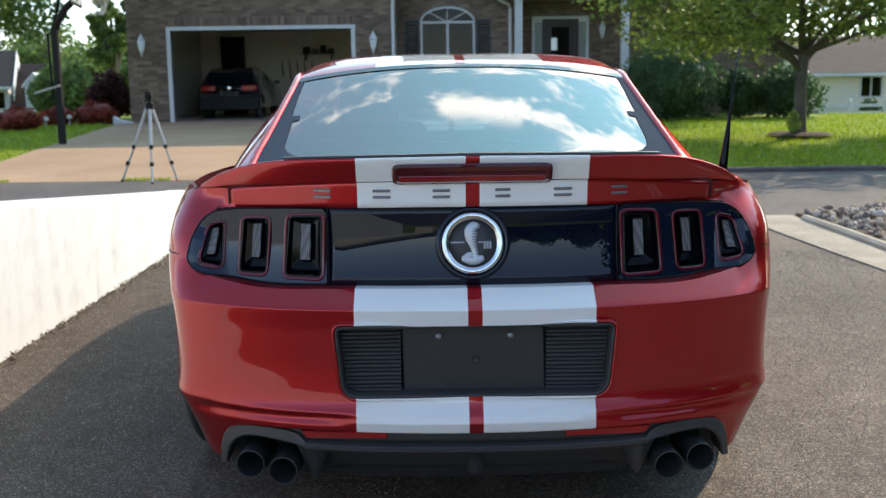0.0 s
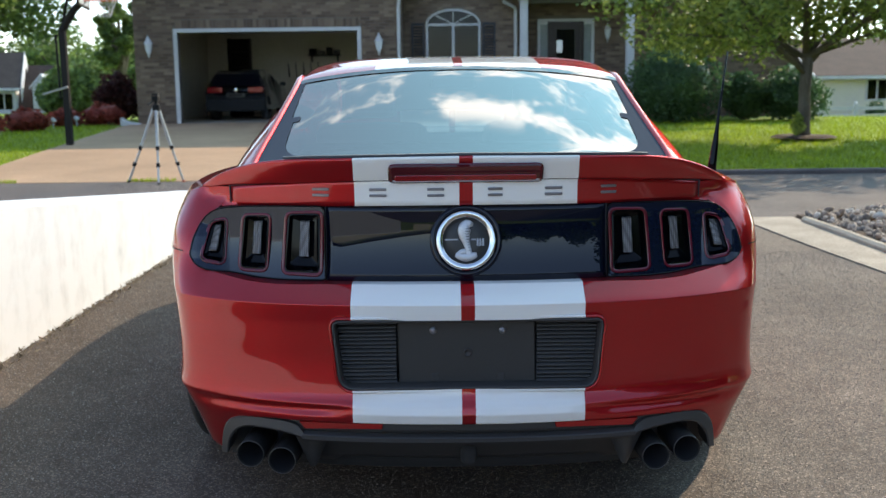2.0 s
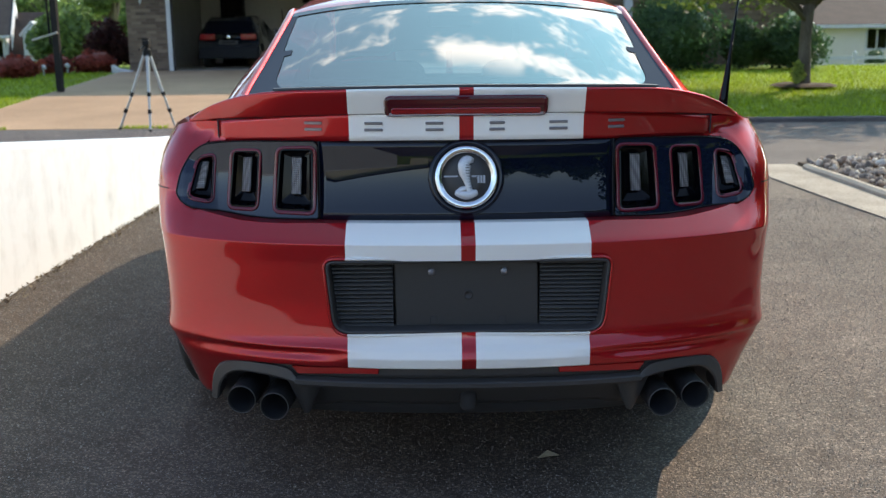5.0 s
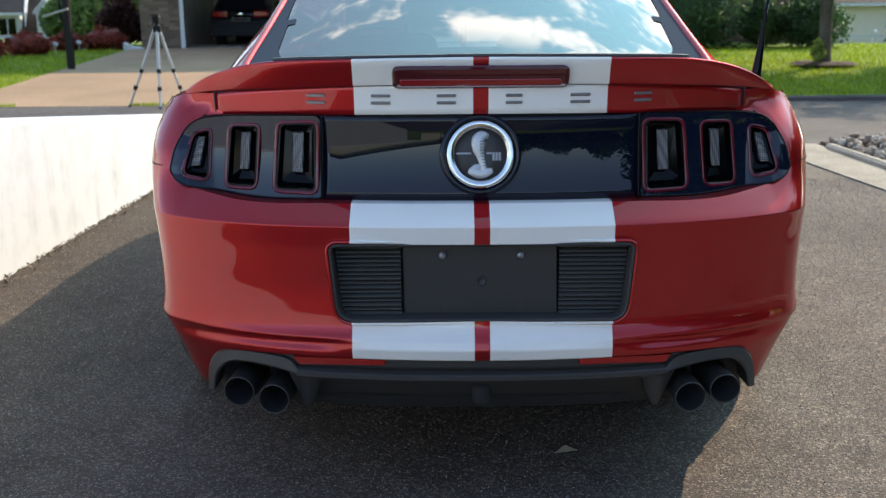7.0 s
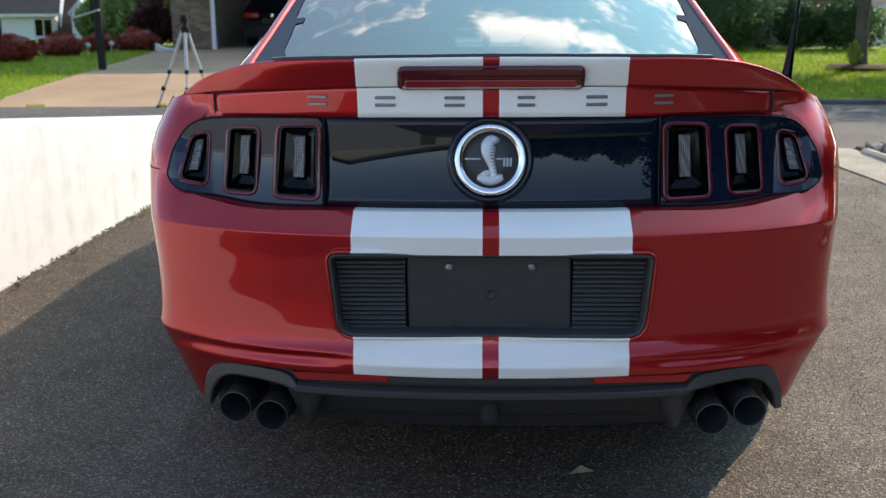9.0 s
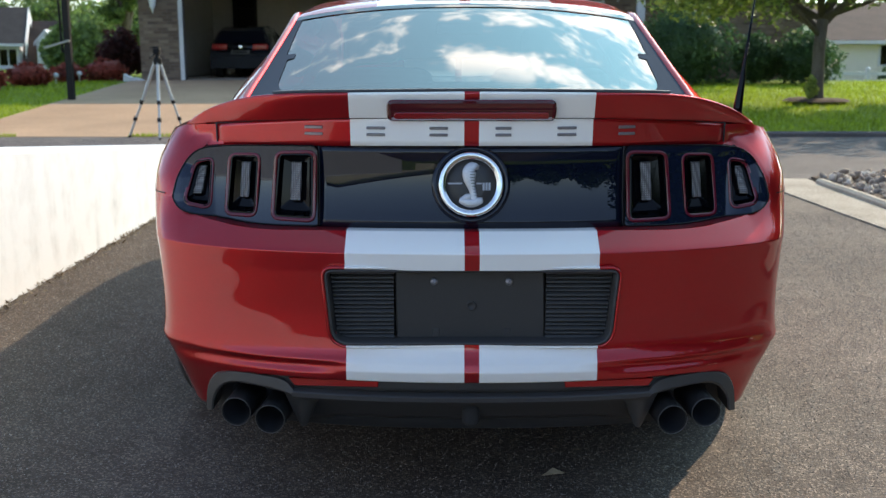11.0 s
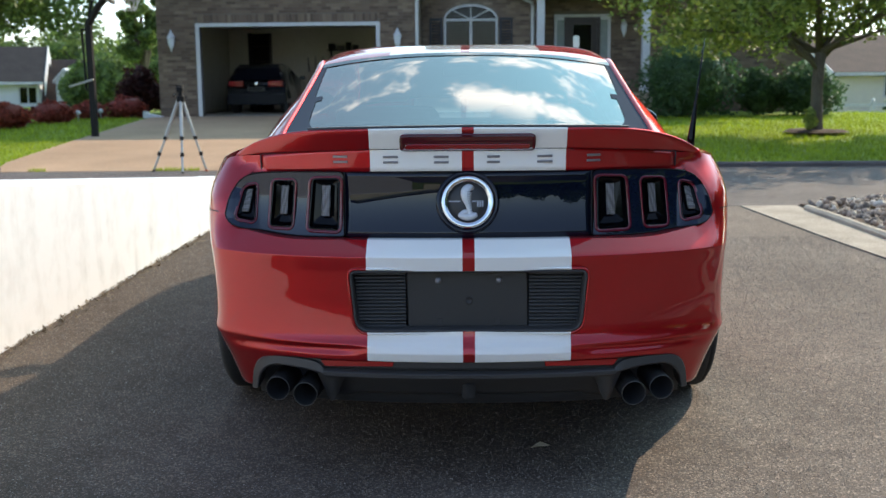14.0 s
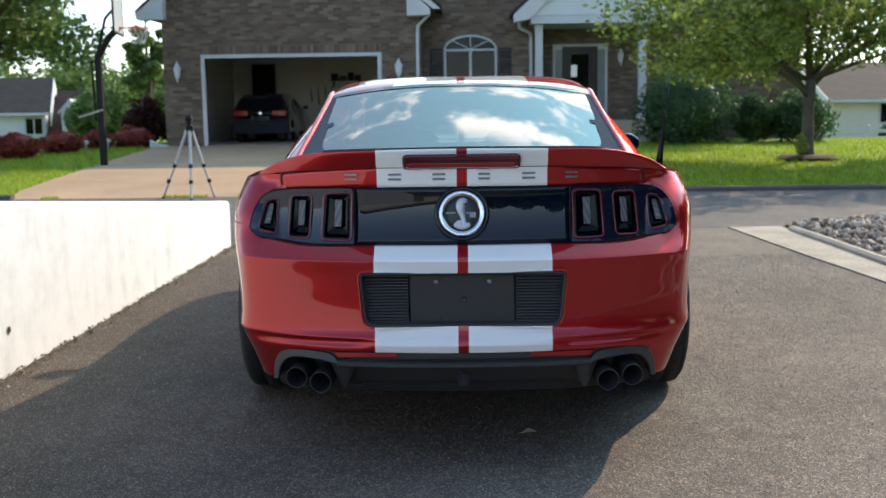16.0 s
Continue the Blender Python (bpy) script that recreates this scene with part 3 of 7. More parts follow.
# coarse aggregate standing out of the asphalt, thinner further off
grit = Net("asphalt_aggregate", (0.2, 0.18, 0.16), 0.8)
g_geo = grit.n.new("ShaderNodeNewGeometry")
grit.to("Base Color", grit.ramp(g_geo.outputs["Random Per Island"], [(0.0, (0.085, 0.074, 0.066)), (0.5, (0.145, 0.125, 0.11)), (0.8, (0.23, 0.20, 0.175)), (0.95, (0.28, 0.245, 0.215)), (1.0, (0.38, 0.34, 0.30))]))
g_rng = np.random.default_rng(21)
G_N = 120000
g_y = -1.3 + 6.3 * g_rng.random(G_N) ** 1.5
g_x = -2.1 + 5.0 * g_rng.random(G_N)
g_r = g_rng.uniform(0.0012, 0.0029, G_N) * (1 + 0.12 * (g_y + 1.3))
g_h = g_r * g_rng.uniform(0.35, 0.85, G_N)
g_a = g_rng.uniform(0, 6.28, G_N)
ring_ = np.arange(5) * 2 * np.pi / 5
g_v = np.empty((G_N, 6, 3))
wob = g_rng.uniform(0.7, 1.25, (G_N, 5))
g_v[:, :5, 0] = g_x[:, None] + g_r[:, None] * wob * np.cos(ring_ + g_a[:, None])
g_v[:, :5, 1] = g_y[:, None] + g_r[:, None] * wob * np.sin(ring_ + g_a[:, None])
g_v[:, :5, 2] = -0.0004
g_v[:, 5, 0], g_v[:, 5, 1], g_v[:, 5, 2] = g_x + g_rng.uniform(-0.3, 0.3, G_N) * g_r, g_y + g_rng.uniform(-0.3, 0.3, G_N) * g_r, g_h
tri_ = np.array([(k, (k + 1) % 5, 5) for k in range(5)])
g_f = (np.arange(G_N)[:, None, None] * 6 + tri_[None]).reshape(-1, 3)
tagged(mesh_ob("asphalt_grit", g_v.reshape(-1, 3).tolist(), g_f.tolist(), grit.m), "coarse grey and tan aggregate in the asphalt", "gravel", kind="stuff")
# a dry leaf on the asphalt
tagged(mesh_ob("dry_leaf", [(0.205, 0.30, 0.004), (0.235, 0.285, 0.016), (0.275, 0.315, 0.006), (0.24, 0.335, 0.014), (0.24, 0.31, 0.004)], [(0, 1, 4), (1, 2, 4), (2, 3, 4), (3, 0, 4)], grained("dry_leaf_tan", (0.42, 0.33, 0.2), (0.58, 0.48, 0.32), 0.8)), "small dry tan leaf on the asphalt", "leaf")

# ---- the brick house across the street ----
HY = 24.85


def wall_with_holes(name, x0, x1, z0, z1, y0, thick, holes, material, parent, label="", gable=None):
    """An upright wall in a plane of constant y, with rectangular openings (x0, x1, z0, z1) and maybe a gable top."""
    xs = sorted({x0, x1, *[h[0] for h in holes], *[h[1] for h in holes]})
    zs = sorted({z0, z1, *[h[2] for h in holes], *[h[3] for h in holes]})
    bm = bmesh.new()
    for a, b in zip(xs, xs[1:]):
        for c, d in zip(zs, zs[1:]):
            mx, mz = (a + b) / 2, (c + d) / 2
            if not any(h[0] < mx < h[1] and h[2] < mz < h[3] for h in holes):
                box(bm, (a, y0, c), (b, y0 + thick, d))
    if gable:
        prism(bm, [(x0, z1), (x1, z1), ((x0 + x1) / 2, gable)], y0, y0 + thick, 1)
    bmesh.ops.remove_doubles(bm, verts=bm.verts, dist=0.0005)
    return part(name, bm, material, parent, label)


def roof_slab(name, ridge, eave_a, eave_b, y0, y1, material, parent, thick=0.14):
    """Two slopes from a ridge (x, z) down to the eaves (x, z), running along y."""
    bm = bmesh.new()
    for e in (eave_a, eave_b):
        prism(bm, [ridge, e, (e[0], e[1] + thick), (ridge[0], ridge[1] + thick)], y0, y1, 1)
    return part(name, bm, material, parent)


house = empty("house", (-1, 27, 0.38), "brown brick two-storey house with open garage and white porch", "house")


def h_part(ob):
    ob.parent = house
    ob.matrix_parent_inverse = Matrix.Translation((1, -27, -0.38))
    return ob


def hbox(name, lo, hi, material, label="", bevel=0.0):
    return h_part(boxed(name, lo, hi, material, None, label, bevel))


# garage wing
h_part(wall_with_holes("garage_front_wall", -8.15, -1.08, 0.3, 4.1, HY, 0.22, [(-7.0, -2.26, 0.3, 2.76)], M["brick"], None, "brown brick gable wall", 7.4))
hbox("garage_side_wall", (-8.15, HY + 0.222, 0.3), (-7.95, 33.0, 4.1), M["brick"])
hbox("garage_inner_wall", (-1.30, HY + 0.222, 0.3), (-1.08, 33.0, 4.1), M["brick"])
hbox("garage_rear_wall", (-7.94, 32.4, 0.3), (-1.31, 32.6, 4.1), M["garage_wall"], "tan garage back wall")
hbox("garage_lining", (-7.94, HY + 0.24, 0.385), (-7.90, 32.39, 3.10), M["garage_wall"])
hbox("garage_lining", (-1.35, HY + 0.24, 0.385), (-1.31, 32.39, 3.10), M["garage_wall"])
hbox("garage_ceiling", (-7.89, HY + 0.24, 3.11), (-1.36, 32.39, 3.2), M["garage_wall"])
hbox("garage_floor", (-7.94, HY + 0.0, 0.30), (-1.31, 32.39, 0.39), M["apron"])
for a, b in (((-7.11, HY - 0.025, 0.385), (-7.0, HY + 0.12, 2.86)), ((-2.26, HY - 0.025, 0.385), (-2.15, HY + 0.12, 2.86)), ((-7.0, HY - 0.024, 2.76), (-2.26, HY + 0.12, 2.86))):
    hbox("garage_trim", a, b, M["white"], "white painted door trim", 0.01)
h_part(roof_slab("garage_roof", (-4.615, 7.42), (-8.75, 3.90), (-0.48, 3.90), HY - 0.35, 33.4, M["shingle"], None))
for x0, x1 in ((-8.72, -8.0), (-1.42, -0.80)):
    bm = bmesh.new()
    out, inn = (x0, x1) if x0 < -5 else (x1, x0)
    prism(bm, [(out, 3.80), (inn, 3.80), (inn, 4.42), (inn + (0.12 if out > inn else -0.12), 4.42), (out, 3.98)], HY - 0.36, HY + 0.02, 1)
    h_part(part("eave_return", bm, M["white"], None, "white boxed eave return"))
for sgn in (-1, 1):
    bm = bmesh.new()
    prism(bm, [(-4.615, 7.2), (-4.615, 7.44), (-4.615 + sgn * 4.1, 3.96), (-4.615 + sgn * 3.9, 3.96)], HY - 0.37, HY - 0.34, 1)
    h_part(part("rake_board", bm, M["white"], None))
bm = bmesh.new()
tube(bm, [(-0.86, HY - 0.1, 3.82), (-0.95, HY - 0.1, 3.72), (-1.14, HY - 0.05, 3.55), (-1.16, HY - 0.04, 3.3), (-1.16, HY - 0.04, 0.6)], 0.045, 8)
h_part(part("downpipe", bm, M["white"], None, "white rain downpipe"))


def wall_lantern(x, y, z, s=1.0):
    lan = empty("wall_lantern", (x, y, z), "white metal wall lantern with glass body", "lantern", "lanterns on the house")
    bm = bmesh.new()
    box(bm, (-0.05 * s, -0.03, -0.10 * s), (0.05 * s, 0.0, 0.12 * s), 0.01)
    part("back_plate", bm, M["white"], lan)
    bm = bmesh.new()
    lathe(bm, [(0.03 * s, -0.20 * s), (0.075 * s, -0.12 * s), (0.10 * s, 0.06 * s), (0.085 * s, 0.08 * s)], pose(0, -0.13, 0), 8)
    part("lantern_body", bm, M["backboard"], lan)
    bm = bmesh.new()
    lathe(bm, [(0.12 * s, 0.08 * s), (0.07 * s, 0.16 * s), (0.02 * s, 0.26 * s), (0.0, 0.31 * s)], pose(0, -0.13, 0), 8)
    part("lantern_cap", bm, M["white"], lan)
    bm = bmesh.new()
    lathe(bm, [(0.0, -0.31 * s), (0.018 * s, -0.27 * s), (0.035 * s, -0.20 * s)], pose(0, -0.13, 0), 8)
    part("finial", bm, M["white"], lan)
    bm = bmesh.new()
    tube(bm, [(0, 0, 0.05), (0, -0.08, 0.12 * s), (0, -0.13, 0.09 * s)], 0.012, 6)
    part("bracket", bm, M["white"], lan)


wall_lantern(-7.74, HY, 2.40)
wall_lantern(-1.68, HY, 2.40)
wall_lantern(4.72, 27.28, 2.75, 0.9)

# window wall
WY = 26.0
h_part(wall_with_holes("window_wall", -1.07, 2.1, 0.3, 4.9, WY, 0.22, [(-0.42, 1.0, 1.15, 3.05)], M["brick"], None, "brown brick wall"))
bm = bmesh.new()
arcpts = [(0.29 + 0.72 * math.cos(a), 2.95 + 0.385 * math.sin(a)) for a in np.linspace(0, math.pi, 19)]
win = empty("window_1", (0.29, WY, 1.15), "white arched double window", "window", kind="structure")
back_to = Matrix.Translation((-0.29, -WY, -1.15))


def w_part(ob):
    ob.parent = win
    ob.matrix_parent_inverse = back_to
    return ob


w_part(part("arch_glass", prism(bmesh.new(), [(x, z) for x, z in arcpts], WY - 0.012, WY - 0.004, 1), M["pane"], None, "dark arched pane"))
outer = [(0.29 + 0.755 * math.cos(a), 2.95 + 0.42 * math.sin(a)) for a in np.linspace(0, math.pi, 19)]
inner = [(0.29 + 0.705 * math.cos(a), 2.95 + 0.37 * math.sin(a)) for a in np.linspace(0, math.pi, 19)]
v = [(x, y, z) for y in (WY - 0.05, WY + 0.0) for lp in (outer, inner) for x, z in lp]
f = []
for k in range(18):
    f += [(k, k + 1, 19 + k + 1, 19 + k), (38 + k, 38 + k + 1, 57 + k + 1, 57 + k), (k, k + 1, 38 + k + 1, 38 + k), (19 + k, 19 + k + 1, 57 + k + 1, 57 + k)]
w_part(mesh_ob("arch_frame", v, f, M["white"]))
for a in (0.25, 0.5, 0.75):
    bm = bmesh.new()
    tube(bm, [(0.29, WY - 0.02, 2.97), (0.29 + 0.70 * math.cos(a * math.pi), WY - 0.02, 2.95 + 0.37 * math.sin(a * math.pi))], 0.011, 6)
    w_part(part("glazing_bar", bm, M["white"]))
for lo, hi in (((-0.46, WY - 0.05, 1.1), (-0.40, WY + 0.05, 2.98)), ((0.98, WY - 0.05, 1.1), (1.04, WY + 0.05, 2.98)), ((0.255, WY - 0.05, 1.1), (0.325, WY + 0.05, 2.92)), ((-0.40, WY - 0.049, 2.92), (0.98, WY + 0.05, 2.98)), ((-0.40, WY - 0.049, 1.08), (0.98, WY + 0.05, 1.16))):
    w_part(boxed("window_frame", lo, hi, M["white"], None, bevel=0.008))
for x0, x1 in ((-0.40, 0.255), (0.325, 0.98)):
    w_part(boxed("pane", (x0, WY + 0.02, 1.16), (x1, WY + 0.026, 2.92), M["pane"]))
hbox("window_room", (-0.6, WY + 0.6, 0.9), (1.2, WY + 0.7, 3.4), M["trim_dark"])
for x0 in (-0.86, 1.09):
    sh = empty("window_shutter", (x0 + 0.18, WY - 0.03, 2.05), "dark navy louvred window shutter", "shutter", "shutters beside the arched window")
    bm = bmesh.new()
    box(bm, (-0.18, -0.03, -0.98), (-0.13, 0.028, 0.95)), box(bm, (0.13, -0.03, -0.98), (0.18, 0.028, 0.95)), box(bm, (-0.129, -0.03, 0.88), (0.129, 0.028, 0.95)), box(bm, (-0.129, -0.03, -0.98), (0.129, 0.028, -0.9)), box(bm, (-0.129, -0.03, -0.06), (0.129, 0.028, 0.02))
    part("shutter_frame", bm, M["shutter"], sh)
    for k in range(22):
        z = -0.86 + k * 0.079
        bm = bmesh.new()
        prism(bm, [(-0.02, z), (0.02, z + 0.03), (0.02, z + 0.045), (-0.02, z + 0.015)], -0.128, 0.128, 0)
        part("slat", bm, M["shutter"], sh)

# porch with white gable, columns and front door
PY, DY = 25.5, 27.3
h_part(wall_with_holes("door_wall", 2.11, 6.4, 0.3, 3.9, DY, 0.22, [(2.72, 4.36, 0.92, 3.16)], M["brick"], None, "brown brick wall behind the porch"))
hbox("porch_side_wall", (1.89, WY + 0.23, 0.3), (2.10, DY + 0.2, 3.9), M["brick"])
hbox("porch_floor", (1.9, 24.9, 0.3), (5.7, DY - 0.005, 0.92), M["concrete"], "pale concrete porch floor")
hbox("porch_step", (2.2, 24.5, 0.3), (5.4, 24.895, 0.66), M["concrete"])
for x in (2.19, 5.06):
    bm = bmesh.new()
    box(bm, (x - 0.105, PY - 0.105, 1.05), (x + 0.105, PY + 0.105, 3.50), 0.012)
    col = h_part(part("porch_column", bm, M["white"], None, "square white porch column"))
    hbox("column_base", (x - 0.135, PY - 0.135, 0.925), (x + 0.135, PY + 0.135, 1.05), M["white"], "", 0.01)
    hbox("column_cap", (x - 0.13, PY - 0.13, 3.50), (x + 0.13, PY + 0.13, 3.58), M["white"], "", 0.01)
hbox("porch_beam", (1.95, PY - 0.30, 3.585), (5.3, PY + 0.15, 3.80), M["white"])
bm = bmesh.new()
prism(bm, [(1.75, 3.81), (5.5, 3.81), (3.625, 5.45)], PY - 0.29, PY - 0.16, 1)
h_part(part("porch_gable", bm, M["siding"], None, "white siding gable"))
for sgn in (-1, 1):
    bm = bmesh.new()
    prism(bm, [(3.625, 5.42), (3.625, 5.72), (3.625 + sgn * 2.15, 3.84), (3.625 + sgn * 2.15, 3.62), (3.625 + sgn * 1.72, 3.70)], PY - 0.45, PY - 0.295, 1)
    h_part(part("porch_rake", bm, M["white"], None, "white rake board"))
h_part(roof_slab("porch_roof", (3.625, 5.70), (1.4, 3.80), (5.85, 3.80), PY - 0.44, 28.5, M["shingle"], None, 0.1))
hbox("porch_ceiling", (1.95, PY + 0.155, 3.60), (5.3, DY - 0.005, 3.66), M["white"])
bm = bmesh.new()
tube(bm, [(1.62, PY - 0.1, 3.66), (1.66, PY, 3.5), (1.95, PY + 0.25, 3.38), (2.0, WY - 0.06, 3.3), (2.0, WY - 0.06, 0.6)], 0.045, 8)
h_part(part("downpipe", bm, M["white"], None))

door = empty("door_1", (3.54, DY, 0.92), "dark wooden front door with glass between sidelights", "door", kind="structure")
d_back = Matrix.Translation((-3.54, -DY, -0.92))


def d_part(ob):
    ob.parent = door
    ob.matrix_parent_inverse = d_back
    return ob


for lo, hi in (((2.725, DY - 0.04, 0.92), (2.80, DY + 0.1, 3.155)), ((4.28, DY - 0.04, 0.92), (4.355, DY + 0.1, 3.155)), ((2.80, DY - 0.039, 3.08), (4.28, DY + 0.1, 3.155)), ((3.02, DY - 0.03, 0.92), (3.12, DY + 0.1, 3.08)), ((3.96, DY - 0.03, 0.92), (4.06, DY + 0.1, 3.08))):
    d_part(boxed("door_frame", lo, hi, M["white"] if hi[0] < 2.9 or lo[0] > 4.2 or lo[2] > 3 else M["door"], None, bevel=0.008))
for x0, x1 in ((2.80, 3.02), (4.06, 4.28)):
    d_part(boxed("sidelight_pane", (x0, DY + 0.03, 1.25), (x1, DY + 0.036, 3.0), M["frosted"], None, "grey frosted sidelight glass"))
    d_part(boxed("sidelight_panel", (x0, DY + 0.02, 0.92), (x1, DY + 0.06, 1.25), M["white"]))
    d_part(boxed("sidelight_head", (x0, DY + 0.02, 3.0), (x1, DY + 0.06, 3.08), M["white"]))
bm = bmesh.new()
for lo, hi in (((3.12, DY + 0.02, 0.93), (3.28, DY + 0.07, 3.08)), ((3.80, DY + 0.02, 0.93), (3.96, DY + 0.07, 3.08)), ((3.28, DY + 0.02, 2.86), (3.80, DY + 0.07, 3.08)), ((3.28, DY + 0.02, 0.93), (3.80, DY + 0.07, 1.55))):
    box(bm, lo, hi)
d_part(part("door_leaf", bm, M["door"], None, "dark stained door leaf"))
d_part(boxed("door_pane", (3.28, DY + 0.04, 1.55), (3.80, DY + 0.046, 2.86), M["pane"]))
h_part(wall_with_holes("hall_back", 2.4, 6.2, 0.9, 3.8, DY + 2.4, 0.1, [(3.42, 3.74, 2.28, 2.66)], M["garage_wall"], None))
hbox("hall_floor", (2.4, DY + 0.23, 0.8), (6.2, DY + 2.39, 0.9), M["door"])

# right wing and upper masses
h_part(wall_with_holes("wing_wall", 6.41, 9.7, 0.3, 3.9, 26.4, 0.22, [], M["brick"], None, "brown brick wing"))
hbox("wing_side_wall", (9.5, 26.63, 0.3), (9.7, 33.0, 3.9), M["brick"])
hbox("wing_return", (6.2, 26.4, 0.3), (6.40, DY + 0.2, 3.9), M["brick"])
bm = bmesh.new()
prism(bm, [(25.3, 3.85), (25.3, 3.99), (29.6, 9.0), (34.6, 3.99), (34.6, 3.85), (29.6, 8.85)], 5.92, 10.2, 0)
h_part(part("wing_roof", bm, M["shingle"], None, "brown shingle roof"))
# upper storey over the hall
h_part(wall_with_holes("upper_wall", -1.06, 5.9, 4.02, 7.2, 26.4, 0.22, [], M["brick"], None, "brown brick upper storey"))
for x0 in (-1.06, 5.7):
    hbox("upper_side_wall", (x0, 26.63, 4.02), (x0 + 0.2, 32.98, 7.2), M["brick"])
hbox("upper_rear_wall", (-1.06, 33.0, 4.02), (5.9, 33.2, 7.2), M["brick"])
hbox("hall_ceiling", (-1.0, 26.3, 3.9), (5.9, 33.2, 4.0), M["garage_wall"])
bm = bmesh.new()
prism(bm, [(25.85, 7.05), (25.85, 7.19), (29.6, 9.9), (33.8, 7.19), (33.8, 7.05), (29.6, 9.76)], -1.4, 6.2, 0)
h_part(part("main_roof", bm, M["shingle"], None, "brown shingle roof"))
h_part(wall_with_holes("main_rear_wall", -1.0, 9.7, 0.3, 4.0, 33.0, 0.2, [(3.5, 4.3, 1.3, 2.9)], M["brick"], None))
hbox("wing_fascia", (6.0, 25.28, 3.78), (10.2, 25.34, 4.02), M["white"])

# ---- things in the garage ----


def parked_suv():
    suv = empty("parked_car", (-6.0, 27.2, 0.39), "dark estate car with red tail lamps inside the garage", "car")
    bm = bmesh.new()
    sec = [(0.0, 0.30), (0.02, 0.55), (0.03, 0.80), (0.12, 0.95), (0.35, 1.30), (0.55, 1.42), (1.6, 1.47), (2.4, 1.40), (3.1, 1.02), (4.2, 0.92), (4.45, 0.7), (4.45, 0.30)]
    half = [0.80, 0.86, 0.87, 0.86, 0.68, 0.60, 0.60, 0.60, 0.82, 0.82, 0.80, 0.78]
    left = [bm.verts.new((-w_, y, z)) for (y, z), w_ in zip(sec, half)]
    right = [bm.verts.new((w_, y, z)) for (y, z), w_ in zip(sec, half)]
    k = len(sec)
    for i in range(k - 1):
        bm.faces.new((left[i], right[i], right[i + 1], left[i + 1]))
    bl, br = bm.verts.new((-0.85, 0.0, 0.9)), bm.verts.new((0.85, 0.0, 0.9))
    low_l = [bm.verts.new((-0.88, y, 0.30)) for y, z in sec]
    low_r = [bm.verts.new((0.88, y, 0.30)) for y, z in sec]
    for i in range(1, k - 1):
        bm.faces.new((left[i], left[i + 1], low_l[i + 1], low_l[i])), bm.faces.new((right[i], right[i + 1], low_r[i + 1], low_r[i]))
    bm.verts.remove(bl), bm.verts.remove(br)
    bmesh.ops.bevel(bm, geom=[e for e in bm.edges], offset=0.03, segments=2, affect="EDGES")
    part("body", bm, M["suv"], suv, "", True)
    bm = bmesh.new()
    v_ = [bm.verts.new(p) for p in ((-0.74, 0.135, 0.98), (0.74, 0.135, 0.98), (0.60, 0.36, 1.32), (-0.60, 0.36, 1.32))]
    bm.faces.new(v_)
    bmesh.ops.translate(bm, verts=bm.verts, vec=(0, -0.02, 0.0))
    part("rear_window", bm, M["gloss"], suv)
    for s in (-1, 1):
        bm = bmesh.new()
        box(bm, (min(s * 0.36, s * 0.80), -0.03, 0.78), (max(s * 0.36, s * 0.80), 0.08, 0.95), 0.03)
        part("tail_lamp", bm, M["red_refl"], suv, "red tail lamp")
        boxed("reflector", (min(s * 0.5, s * 0.78), -0.02, 0.42), (max(s * 0.5, s * 0.78), 0.02, 0.47), M["red_refl"], suv)
    bm = bmesh.new()
    box(bm, (-0.86, -0.06, 0.25), (0.86, 0.14, 0.58), 0.06, 3)
    part("bumper", bm, M["gap"], suv, "matt black bumper")
    boxed("plate", (-0.26, -0.012, 0.66), (0.26, 0.015, 0.77), M["lip"], suv, "grey number plate with plain bar")
    boxed("plate_bar", (-0.20, -0.016, 0.69), (0.20, -0.012, 0.74), M["dark_metal"], suv)
    bm = bmesh.new()
    lathe(bm, [(0.045, 0.0), (0.045, 0.012), (0.0, 0.016)], pose(0, 0.045, 0.86, 90), 20)
    part("round_emblem", bm, M["chrome"], suv)
    for s in (-1, 1):
        for y in (0.75, 3.6):
            bm = bmesh.new()
            lathe(bm, [(0.2, -0.11), (0.33, -0.11), (0.34, 0.0), (0.33, 0.11), (0.2, 0.11)], pose(s * 0.74, y, 0.34, 0, 90), 32)
            part("wheel", bm, M["rubber"], suv)
        bm = bmesh.new()
        box(bm, (min(s * 0.86, s * 1.04), 2.75, 0.98), (max(s * 0.86, s * 1.04), 2.85, 1.10), 0.03)
        part("door_mirror", bm, M["suv"], suv)


parked_suv()


def shelf_unit(x, y, z, w_, h, d, boards, label):
    s = empty("shelf_unit", (x, y, z), label, "shelf")
    for sx_ in (-w_ / 2, w_ / 2 - 0.04):
        boxed("upright", (sx_, 0, 0), (sx_ + 0.04, d, h), M["dark_metal"], s)
    for k in range(boards):
        boxed("board", (-w_ / 2 + 0.04, 0, h * (k + 0.15) / boards), (w_ / 2 - 0.04, d, h * (k + 0.15) / boards + 0.03), M["dark_metal"], s)
    boxed("back", (-w_ / 2 + 0.04, d - 0.02, 0), (w_ / 2 - 0.04, d - 0.001, h), M["dark_metal"], s)


